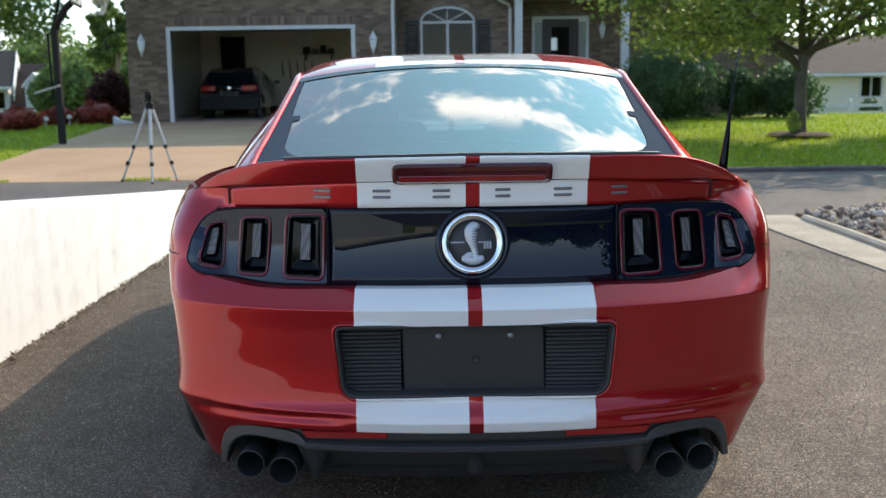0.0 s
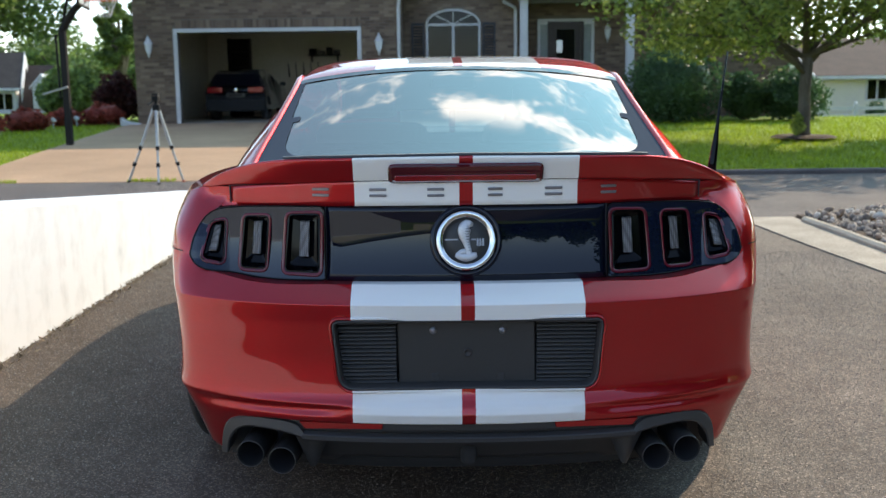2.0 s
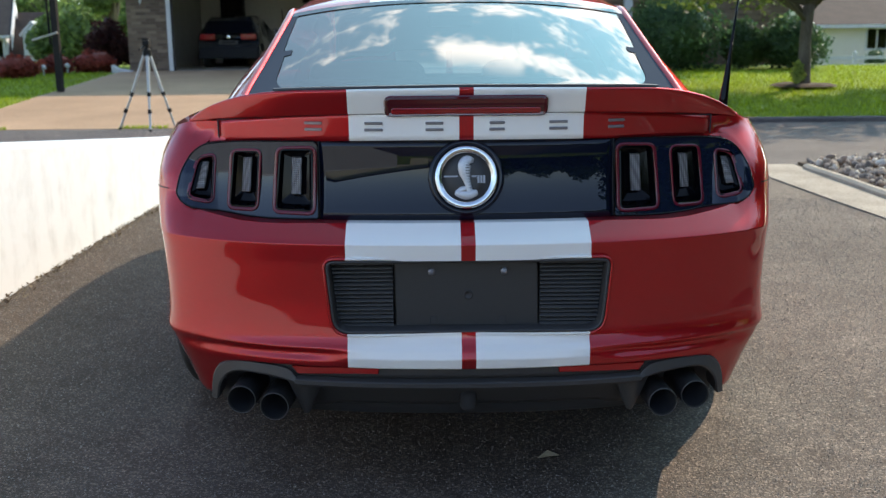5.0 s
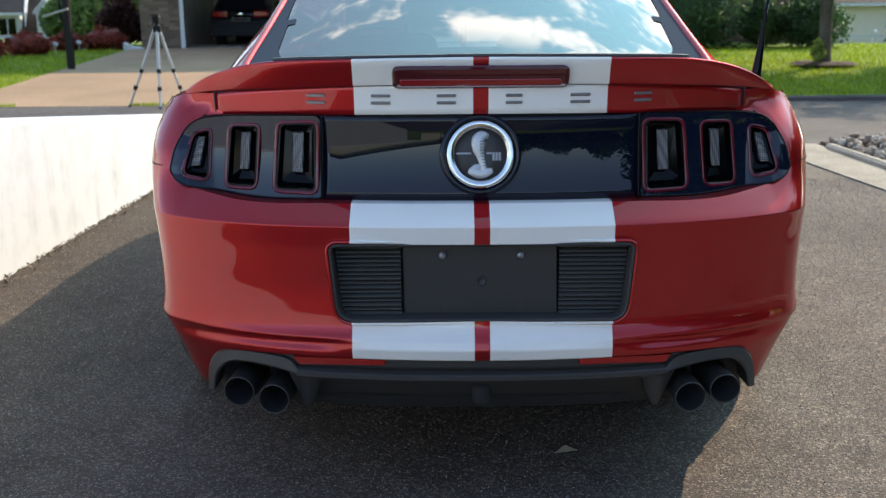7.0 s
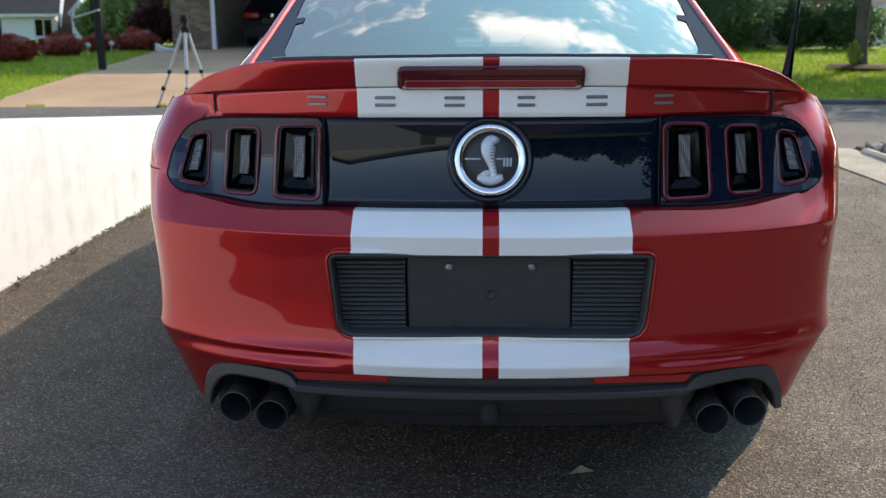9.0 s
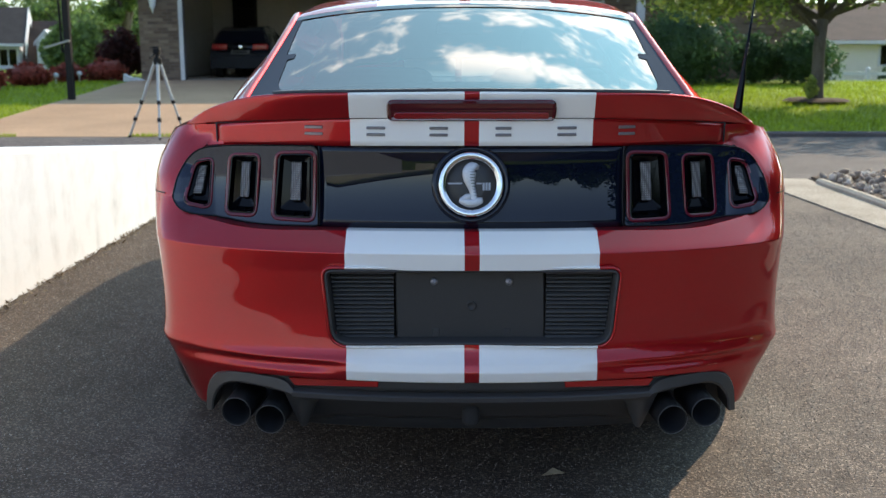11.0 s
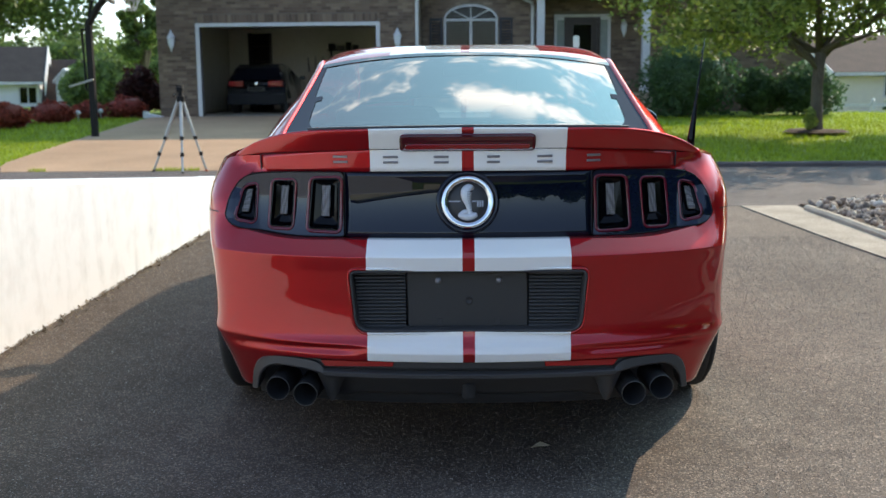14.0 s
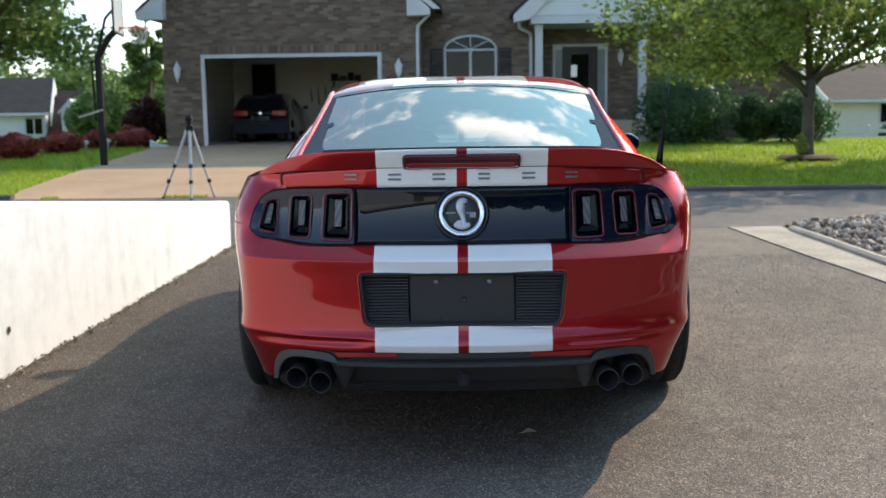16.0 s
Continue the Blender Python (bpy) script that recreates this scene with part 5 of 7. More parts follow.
# white rail fence before the beige house
fence = empty("rail_fence", (15.6, 40.0, -0.35), "white vinyl rail fence before the beige house", "fence")
for k in range(7):
    bm = bmesh.new()
    box(bm, (k * 1.5 - 0.07, -0.07, -0.2), (k * 1.5 + 0.07, 0.07, 0.72), 0.01)
    lathe(bm, [(0.10, 0.72), (0.10, 0.75), (0.0, 0.84)], pose(k * 1.5, 0, 0), 4)
    part("post", bm, M["white"], fence)
    if k < 6:
        for z in (0.18, 0.48):
            boxed("rail", (k * 1.5 + 0.072, -0.03, z), (k * 1.5 + 1.428, 0.03, z + 0.13), M["white"], fence)
shrub("cone_shrub", (18.6, 41.5, -0.5), 0.9, 1.1, 51, 1500, 0.06, M["leaf_dark"], "small pointed evergreen before the beige house")

for k, (x, y, h, w_) in enumerate(((-31, 84, 6.6, 3.6), (-26, 80, 5.6, 3.4), (-21.5, 78, 6.2, 3.4), (-36, 88, 7.5, 4.0), (-42, 90, 7, 4), (-15, 74, 5.8, 3.2), (54, 84, 6, 4), (38, 84, 7, 4), (46, 90, 7, 4), (22, 86, 6, 4))):
    limb_tree("far_tree", (x, y, -0.6), h, w_, 60 + k, 4200, 0.22, M["leaf_mid"], "broad green tree in the distance", 0.25, 1.0)
for x, y, w_, h, k in ((-19.2, 50.5, 2.6, 3.1, 85), (-17.6, 49.0, 2.4, 3.3, 86), (-20.6, 53.0, 2.2, 2.6, 87)):
    shrub("rounded_tree", (x, y, 0.0), w_, h, k, 6000, 0.13, M["leaf_mid"], "dense rounded green tree beyond the lawn", "rounded trees beyond the lawn")
limb_tree("garden_tree", (-13.2, 40.0, 0.2), 5.2, 0.9, 81, 13000, 0.085, M["leaf_mid"], "tall dark green tree behind the garage", 0.2, 1.6)

# far woods closing the horizon
rng = random.Random(9)
cs, rs = [], []
for k in range(260):
    a = 2 * math.pi * k / 260
    R_ = rng.uniform(150, 190)
    cs.append(Vector((R_ * math.cos(a), R_ * math.sin(a), rng.uniform(-3.5, -0.5)))), rs.append(rng.uniform(6, 9))
v, f = leaf_cloud(cs, rs, 42000, 1.2, 91, 0.85, 0.6)
tagged(mesh_ob("far_woods", v, f, M["leaf_mid"]), "distant green woods along the horizon", "woods", kind="stuff")

# ---- unseen evergreens added beside the driveway to darken the bumper's right side ----
for k, (x, y) in enumerate(((9.8, 4.2), (9.0, 1.0), (7.6, -2.2), (7.0, -5.2), (7.0, -8.2))):
    shrub("tall_evergreen", (x, y, 0.0), 3.4, 5.2 + 0.3 * (k % 3), 120 + k, 4200, 0.16, M["leaf_dark"], "tall dense evergreen added out of view to darken reflections", "evergreens beside the driveway", 1.25)

# ---- the house behind, seen only in reflections ----
own = empty("driveway_house", (-9.2, -19.0, -0.75), "low tan-sided house with wide gable and white panelled garage door", "house")
bm = bmesh.new()
prism(bm, [(-8.0, 0), (-4.4, 0), (-4.4, 2.25), (1.0, 2.25), (1.0, 0), (8.0, 0), (8.0, 2.05), (0.0, 4.1), (-8.0, 2.05)], -0.2, 0.0, 1)
part("gable_wall", bm, M["beige"], own, "tan-sided gable wall")
gdoor = part("garage_door", box(bmesh.new(), (-4.4, -0.15, 0), (1.0, -0.08, 2.25)), M["white"], own, "white panelled garage door")
for r in range(4):
    for c in range(8):
        part("door_panel", box(bmesh.new(), (-4.32 + c * 0.67, -0.079, 0.08 + r * 0.55), (-3.78 + c * 0.67, -0.055, 0.51 + r * 0.55), 0.02), M["white"], gdoor)
for x0 in (2.4, 4.6):
    hw_ = part("house_window", box(bmesh.new(), (x0 - 0.06, -0.02, 0.84), (x0 + 1.26, 0.03, 1.86)), M["white"], own)
    for q in (0.0, 0.63):
        boxed("pane", (x0 + q, 0.031, 0.9), (x0 + q + 0.57, 0.036, 1.8), M["gloss"], hw_)
for sgn in (-1, 1):
    bm = bmesh.new()
    prism(bm, [(0.0, 4.12), (0.0, 4.30), (sgn * 8.6, 2.09), (sgn * 8.6, 1.91)], -10.0, 0.5, 1)
    part("roof", bm, M["shingle"], own, "dark shingle roof slope")
    boxed("side_wall", (min(sgn * 7.8, sgn * 8.0), -9.6, 0), (max(sgn * 7.8, sgn * 8.0), -0.201, 2.0), M["beige"], own)

# evergreens added out of view behind the driveway's right side, as dark reflections
for k, (x, y) in enumerate(((2.6, -24.0), (5.6, -22.0), (8.4, -18.5), (10.6, -14.5), (12.0, -11.0))):
    shrub("tall_evergreen", (x, y, 0.0), 4.0, 3.1 + 0.2 * (k % 3), 140 + k, 4200, 0.18, M["leaf_dark"], "tall dense evergreen added out of view to darken reflections", "evergreens beside the driveway", 1.25)

# ---- the red car ----
car = empty("car", (0, 0, 0), "red metallic sports coupe with twin white racing stripes parked on asphalt", "car")

rear_mid = lerp_table([(0.2, 0.02), (0.30, -0.02), (0.38, -0.078), (0.405, -0.092), (0.43, -0.096), (0.448, -0.088), (0.462, -0.077), (0.478, -0.0705), (0.50, -0.068), (0.56, -0.064), (0.66, -0.068), (0.70, -0.0735), (0.7112, -0.0748), (0.7136, -0.0728), (0.752, -0.016), (0.757, -0.009), (0.77, 0.03), (0.80, 0.075), (0.90, 0.075), (0.955, 0.062), (1.1, 0.05)])
front_mid = smooth_table([(0.2, 0.06), (0.35, 0.0), (0.55, -0.02), (0.75, 0.06), (0.9, 0.25)])
corner = lerp_table([(0.2, 0.885), (0.28, 0.918), (0.36, 0.955), (0.44, 0.999), (0.452, 1.006), (0.459, 1.007), (0.47, 1.003), (0.50, 0.999), (0.56, 0.998), (0.62, 1.001), (0.68, 1.006), (0.711, 1.010), (0.76, 1.012), (0.82, 1.010), (0.86, 1.003), (0.90, 0.987), (0.94, 0.962), (0.97, 0.94), (1.0, 0.915)])
flank = smooth_table([(0.2, 0.93), (0.35, 0.965), (0.5, 0.985), (0.66, 0.995), (0.75, 1.0), (0.84, 0.99), (0.92, 0.965), (0.98, 0.935), (1.02, 0.90)])
WHEEL_Y, WHEEL_Z, WHEEL_R = (1.08, 3.80), 0.352, 0.352

# plan of the flank at the height of the tail lamps, from the middle of the tail to the middle of the nose
PLAN = [(0.0, 0.0), (0.15, 0.001), (0.3, 0.006), (0.45, 0.020), (0.56, 0.042), (0.65, 0.070), (0.715, 0.100), (0.755, 0.128), (0.782, 0.165), (0.800, 0.210), (0.822, 0.29), (0.852, 0.42), (0.892, 0.62), (0.925, 0.85), (0.938, 1.08), (0.936, 1.35), (0.918, 1.75), (0.905, 2.2), (0.905, 2.7), (0.918, 3.2), (0.932, 3.6), (0.932, 3.85), (0.915, 4.1), (0.865, 4.33), (0.77, 4.49), (0.60, 4.59), (0.35, 4.645), (0.0, 4.66)]
_len = [0.0]
for (ax_, ay_), (bx_, by_) in zip(PLAN, PLAN[1:]):
    _len.append(_len[-1] + math.hypot(bx_ - ax_, by_ - ay_))
plan_x = smooth_table([(s, p[0]) for s, p in zip(_len, PLAN)])
plan_y = smooth_table([(s, p[1]) for s, p in zip(_len, PLAN)])
S_END = _len[-1]


tuck = lerp_table([(0.2, 0.0), (0.711, 0.0), (0.714, 0.002), (0.757, 0.045), (0.80, 0.065), (0.86, 0.085), (0.92, 0.122), (0.95, 0.135), (0.984, 0.15), (1.0, 0.155)])


groove = lerp_table([(0.2, 0.0), (0.408, 0.0), (0.420, 0.003), (0.431, 0.013), (0.441, 0.013), (0.4515, 0.0), (0.6, 0.0)])


def shell(s, z):
    """A point of the body's right side: s metres round the plan from the tail, at height z."""
    x, y = plan_x(s), plan_y(s)
    k = min(1.0, max(0.0, (y - 0.12) / 0.6)) if y < 2 else 1.0
    k = k * k * (3 - 2 * k)
    g = corner(z) * (1 - k) + flank(z) * k
    back = max(0.0, 1 - (x / 0.80) ** 2) if y < 0.4 else 0.0
    nose = max(0.0, min(1.0, (y - 3.9) / 0.6))
    lean = (1 - corner(z)) * 0.25 if y < 0.6 else 0.0
    shift = tuck(z) * min(1.0, (x / 0.8) ** 2) * max(0.0, 1 - max(0.0, y - 0.15) / 0.7) if y < 1 else 0.0
    xo, yo = x * g + 0.25 * shift * (k > 0 or x > 0.7), y + rear_mid(z) * back + nose * front_mid(z) + lean + shift
    if z < 0.46 and y < 0.4 and xo > 0.26:
        # a fold runs along the bumper's foot, outside the stripes
        u = min(1.0, (xo - 0.26) / 0.14) * min(1.0, max(0.0, (0.80 - xo) / 0.12))
        yo += groove(z) * u * u * (3 - 2 * u)
    if z > 0.905 and y < 0.45 and 0.3 < xo < 0.80:
        # the quarter runs flush into the boot lid under the spoiler
        u = min(1.0, (z - 0.905) / 0.055) * min(1.0, max(0.0, (0.79 - xo) / 0.11))
        u = u * u * (3 - 2 * u)
        yo += (0.038 + 0.1647 * (xo / 0.64) ** 2.6 + (1.0 - z) * 0.12 + (0.006 if xo < 0.618 else 0.0005) - yo) * u
    return xo, yo, z


def tail_y(x, z):
    """The y of the tail's skin at (x, z)."""
    ss = [shell(i * 0.012, z) for i in range(75)]
    return float(np.interp(abs(x), [p[0] for p in ss], [p[1] for p in ss]))


lamp_hi = smooth_table([(0.37, 0.948), (0.485, 0.9465), (0.56, 0.9445), (0.62, 0.9410), (0.66, 0.9365), (0.684, 0.929), (0.708, 0.912), (0.727, 0.888), (0.742, 0.855), (0.751, 0.82), (0.7525, 0.812)])
lamp_lo = smooth_table([(0.37, 0.754), (0.49, 0.752), (0.56, 0.755), (0.62, 0.762), (0.685, 0.7715), (0.72, 0.780), (0.738, 0.790), (0.748, 0.801), (0.7525, 0.810)])
_tz, _tx = np.linspace(0.74, 1.0, 27), np.linspace(0, 0.80, 161)
_ty2 = []
for z_ in _tz:
    pts_ = [shell(i * 0.012, float(z_)) for i in range(85)]
    _ty2.append(np.interp(_tx, [p[0] for p in pts_], [p[1] for p in pts_]))
_ty2 = np.array(_ty2)


def tail_fast(x, z):
    """The skin's y at (x, z) in the upper tail, from a table."""
    col = np.array([np.interp(abs(x), _tx, r) for r in _ty2[max(0, min(25, int((z - 0.74) * 100))):][:2]])
    u = min(1.0, max(0.0, (z - 0.74) * 100 - int((z - 0.74) * 100)))
    return float(col[0] * (1 - u) + col[-1] * u)


foot = smooth_table([(0, 0.405), (0.50, 0.405), (0.60, 0.397), (0.655, 0.375), (0.69, 0.335), (0.71, 0.286), (0.76, 0.275)])
belt = smooth_table([(-0.2, 0.955), (0.10, 0.957), (0.14, 0.982), (0.25, 0.980), (0.33, 0.970), (0.42, 0.960), (0.6, 0.952), (1.2, 0.955), (2.0, 0.945), (3.0, 0.94), (3.6, 0.93), (4.2, 0.88), (4.6, 0.80)])


def shell_foot(s):
    x, y = plan_x(s), plan_y(s)
    z = foot(x) if y < 0.4 and x < 0.8 else 0.275
    if y > 0.5:
        z = min(0.275, max(0.20, 0.275 - (y - 0.5) * 0.3)) if y < 4.2 else 0.2
    for wy_ in WHEEL_Y:
        d = abs(y - wy_)
        if d < 0.40:
            z = max(z, WHEEL_Z + math.sqrt(0.40**2 - d * d) - 0.012)
    return z


def body_half(side):
    s_list = sorted({round(v, 4) for v in np.concatenate([np.linspace(0, 1.05, 74), np.linspace(1.05, 2.3, 70), np.linspace(2.3, 3.75, 24), np.linspace(3.75, 4.75, 56), np.linspace(4.75, S_END, 26)])})
    rows = []
    for s in s_list:
        lo, hi = shell_foot(s), belt(plan_y(s))
        if plan_y(s) < 0.5 and plan_x(s) > 0.615:
            tip = min(1.0, max(0.0, (0.34 - plan_y(s)) / 0.2))
            hi += (0.970 + 0.014 * min(1.0, max(0.0, (0.790 - plan_x(s)) / 0.035)) + 0.012 * min(1.0, max(0.0, (0.745 - plan_x(s)) / 0.1)) - hi) * tip * tip * (3 - 2 * tip)
        xx = plan_x(s)
        if plan_y(s) < 0.3 and xx < 0.775:
            e0, e1 = lamp_lo(xx), min(lamp_hi(xx), hi - 0.004)
            for _ in range(6):
                e0, e1 = lamp_lo(shell(s, e0)[0]), min(lamp_hi(shell(s, e1)[0]), hi - 0.004)
        else:
            e0, e1 = 0.832, 0.842
        low = [lo + (e0 - lo) * k / 44 for k in range(45)]
        if lo < 0.6:
            low = [lo + (0.480 - lo) * k / 22 for k in range(22)] + [0.480, 0.488, 0.4955, 0.51, 0.53, 0.55, 0.57, 0.59, 0.61, 0.63, 0.65, 0.6645, 0.6715, 0.685, 0.698, 0.7085] + [0.7108, 0.7122, 0.7140] + [0.714 + (e0 - 0.714) * k / 4 for k in range(1, 5)]
        keys = low + [e0 + (e1 - e0) * k / 6 for k in range(1, 7)] + [e1 + (hi - e1) * k / 12 for k in range(1, 13)]
        col = []
        for z in keys:
            x, y, zz = shell(s, z)
            col.append((side * x, y, zz))
        # turn the foot inwards so the skin has thickness
        x, y, zz = shell(s, lo)
        col.insert(0, (side * x * 0.992, y + (0.010 if y < 0.5 else 0), zz + 0.002))
        rows.append(col)
    return rows


rows_r, rows_l = body_half(1), body_half(-1)
verts, faces = tri_grid(list(reversed(rows_l[1:])) + rows_r)
# the plate recess is cut out of the skin
cut = lambda c: abs(c[0]) < 0.338 - 0.1 * (0.67 - c[2]) - 0.016 * max(0, (0.507 - c[2]) / 0.011) and 0.4955 < c[2] < 0.6715 and c[1] < 0.1
opening = lambda c: abs(c[0]) < 0.738 and c[1] < 0.45 and lamp_lo(abs(c[0])) < c[2] < lamp_hi(abs(c[0]))
faces = [f for f in faces if not opening([sum(verts[i][k] for i in f) / 4 for k in range(3)])]
faces = [f for f in faces if not cut([sum(verts[i][k] for i in f) / 4 for k in range(3)])]
# the rest of the skin is drawn back to the rounded edge of the recess


def recess_edge(z):
    fall = max(0.0, 0.533 - z)
    return 0.322 + 0.1 * (z - 0.491) - 0.042 + math.sqrt(max(0.0, 0.042 ** 2 - fall ** 2))


for i in {i for f in faces for i in f}:
    x, y, z = verts[i]
    if y < 0.1 and 0.497 < z < 0.670 and abs(x) < recess_edge(z):
        verts[i] = (math.copysign(recess_edge(z), x), y, z)
mesh_ob("body_shell", verts, faces, M["paint"], car, "red metallic body and bumper with white stripes", smooth=True)

# fine seam between the bumper skin and the rear wing
for side in (-1, 1):
    rows = []
    for s in np.linspace(0.775, 1.30, 40):
        for_z = [shell(s, z) for z in (0.8155, 0.8183)]
        rows.append([(side * (x + 0.0009), y - 0.0007, z) for x, y, z in for_z])
    v, f = tri_grid(rows)
    mesh_ob("bumper_seam", v, f, M["gap"], car)

# deck, bonnet and shoulders
ys = list(np.linspace(0.27, 0.6, 10)) + list(np.linspace(0.7, 4.62, 40))
tops = [shell(i * S_END / 300, belt(plan_y(i * S_END / 300))) for i in range(301)]
half_at = lambda y: float(np.interp(y, [t[1] for t in tops[:260]], [t[0] for t in tops[:260]])) if y < 4 else float(np.interp(y, [t[1] for t in tops[200:]], [t[0] for t in tops[200:]]))
crown = smooth_table([(0.0, 0.03), (0.3, 0.05), (0.6, 0.05), (1.0, 0.03), (3.0, 0.02), (3.4, 0.085), (4.2, 0.085), (4.65, 0.03)])
rows = []
for y in ys:
    hw, zt, cr = half_at(y), belt(y), crown(y)
    rows.append([(hw * k / 20, y, zt + cr * (1 - abs(k / 20) ** 2.6)) for k in range(-20, 21)])
verts, faces = tri_grid(rows)
mesh_ob("deck_and_bonnet", verts, faces, M["paint"], car, "red bonnet and boot deck with white stripes", smooth=True)

# ---- cabin ----
top_z = smooth_table([(0.36, 1.034), (0.48, 1.0825), (0.7, 1.1692), (0.95, 1.2645), (1.10, 1.319), (1.15, 1.332), (1.22, 1.342), (1.32, 1.351), (1.5, 1.366), (1.9, 1.382), (2.2, 1.380), (2.45, 1.355), (2.7, 1.29), (3.0, 1.18), (3.35, 1.03)])
base_w = smooth_table([(0.36, 0.675), (0.5, 0.705), (0.8, 0.750), (1.2, 0.785), (1.8, 0.785), (2.6, 0.775), (3.35, 0.74)])
edge_w = smooth_table([(0.36, 0.615), (0.5, 0.612), (0.7, 0.592), (0.95, 0.57), (1.1, 0.560), (1.4, 0.565), (1.9, 0.565), (2.4, 0.56), (2.8, 0.58), (3.35, 0.66)])
base_z = smooth_table([(0.36, 0.985), (0.6, 0.962), (1.0, 0.955), (2.0, 0.945), (3.35, 0.94)])
NS, NT = 10, 24


bulge = smooth_table([(0.36, 0.012), (0.6, 0.032), (1.0, 0.040), (1.4, 0.026), (2.0, 0.02), (3.35, 0.02)])


def cabin_section(y):
    """Half a cross-section from the sill to the middle of the roof: NS side points, then NT + 1 top points."""
    wb, we, zb, zt = base_w(y), edge_w(y), base_z(y), top_z(y)
    h = zt - zb
    ze = zt - min(0.082, 0.9 * h)
    side = []
    for k in range(NS):
        u = k / NS
        side.append((wb + (we + 0.012 - wb) * u + bulge(y) * math.sin(math.pi * u), zb + (ze - zb) * u))
    top = []
    for k in range(NT + 1):
        a = k / NT * math.pi / 2
        top.append(((we + 0.012) * math.cos(a) ** 0.55 if k < NT else 0.0, ze + (zt - ze) * math.sin(a) ** 0.62))
    # the glass is an even arc; the roof is flatter with rounder shoulders
    k = min(1.0, max(0.0, (1.45 - y) / 0.35))
    xe, zg = top[4]
    top = top[:5] + [(x, z * (1 - k) + k * (zt - (zt - zg) * (x / xe) ** 2.3)) for x, z in top[5:]]
    return side + top


def cabin_rows(y_list, i0, i1, side, grow=0.0):
    rows = []
    for y in y_list:
        sec = cabin_section(y)[i0:i1]
        rows.append([(side * (x + grow), y, z + grow * 0.5) for x, z in sec])
    return rows


def cabin_patch(name, y_list, i0, i1, material, label="", both=False, grow=0.0):
    obs = []
    if both:
        rows = []
        for y in y_list:
            sec = cabin_section(y)[i0:i1]
            rows.append([(-x - grow, y, z + grow) for x, z in sec[:-1]] + [(x + (grow if x > 0 else 0), y, z + grow) for x, z in reversed(sec)])
        v, f = tri_grid(rows)
        obs.append(mesh_ob(name, v, f, material, car, label, True))
    else:
        for side in (-1, 1):
            v, f = tri_grid(cabin_rows(y_list, i0, i1, side, grow))
            obs.append(mesh_ob(name, v, f, material, car, label, True))
    return obs


E_ = NS + NT + 1
y_tail = list(np.linspace(0.36, 1.10, 26))
y_roof = list(np.linspace(1.10, 2.42, 30))
y_wind = list(np.linspace(2.42, 3.35, 20))
PIL = NS + 4
cabin_patch("rear_window", y_tail, PIL, E_, M["glass"], "tinted sloping rear glass reflecting clouds", True)
cabin_patch("rear_pillar", y_tail, 0, PIL + 1, M["paint_plain"], "")
cabin_patch("roof", y_roof, NS - 2, E_, M["paint"], "red roof with twin white stripes", True)
cabin_patch("windscreen", y_wind, NS + 2, E_, M["glass"], "", True)
cabin_patch("screen_pillar", y_wind, 0, NS + 3, M["paint_plain"], "")
cabin_patch("sill_panel", y_roof, 0, 3, M["paint_plain"], "")
cabin_patch("side_pillar", list(np.linspace(1.10, 1.38, 6)), 2, NS - 1, M["paint_plain"], "")
cabin_patch("side_window", list(np.linspace(1.38, 2.42, 12)), 2, NS - 1, M["glass"], "")
# black band round the rear glass, printed on its inner face
for a, b in ((0.36, 0.50), (1.075, 1.112)):
    cabin_patch("glass_border", list(np.linspace(a, b, 5)), PIL, E_, M["gloss"], "black band along the glass edge", True, grow=-0.004 if a < 1 else 0.0025)
def glass_at(y, x):
    """Height of the cabin's top at (x, y)."""
    sec = cabin_section(y)[PIL:]
    return float(np.interp(x, [p[0] for p in reversed(sec)], [p[1] for p in reversed(sec)]))


# side bands lie over the glass, with the sky reflection painted in
for side in (-1, 1):
    rows = []
    for y in [0.36 + 0.01 * k for k in range(37)] + [0.728, 0.732, 0.75, 0.768, 0.772] + [0.80 + 0.02 * k for k in range(16)]:
        xe = cabin_section(y)[PIL][0]
        wd = 0.030 + 0.058 * max(0, 1 - (y - 0.36) / 0.74) ** 1.4 + (0.020 if 0.73 < y < 0.77 else 0.0) - (0.008 if y > 0.77 else 0.0)
        wd += 0.08 * (1 - math.sqrt(max(0.0, 1 - (max(0.0, 0.58 - y) / 0.12) ** 2)))
        rows.append([(side * (xe - wd * k / 5), y, glass_at(y, xe - wd * k / 5) + 0.0022) for k in range(6)])
    v, f = tri_grid(rows)
    mesh_ob("glass_border", v, f, M["frit"], car)
    v, f = tri_grid([[(side * (x + 0.003), y, z + 0.003) for x, z in [cabin_section(y)[PIL], tuple(0.44 * a + 0.56 * b for a, b in zip(cabin_section(y)[PIL], cabin_section(y)[PIL + 1]))]] for y in y_tail])
    mesh_ob("glass_seal", v, f, M["black"], car, smooth=True)
    # rounded red edge of the pillar beside the glass
    bm = bmesh.new()
    ridge = [(y, cabin_section(y)[PIL]) for y in list(y_tail) + [1.14, 1.2, 1.28]]
    tube(bm, [(side * (p[0] + 0.008), y, p[1] - 0.002) for y, p in ridge], [0.0115] * (len(ridge) - 2) + [0.010, 0.006], 10)
    part("pillar_edge", bm, M["paint_plain"], car, "", True)

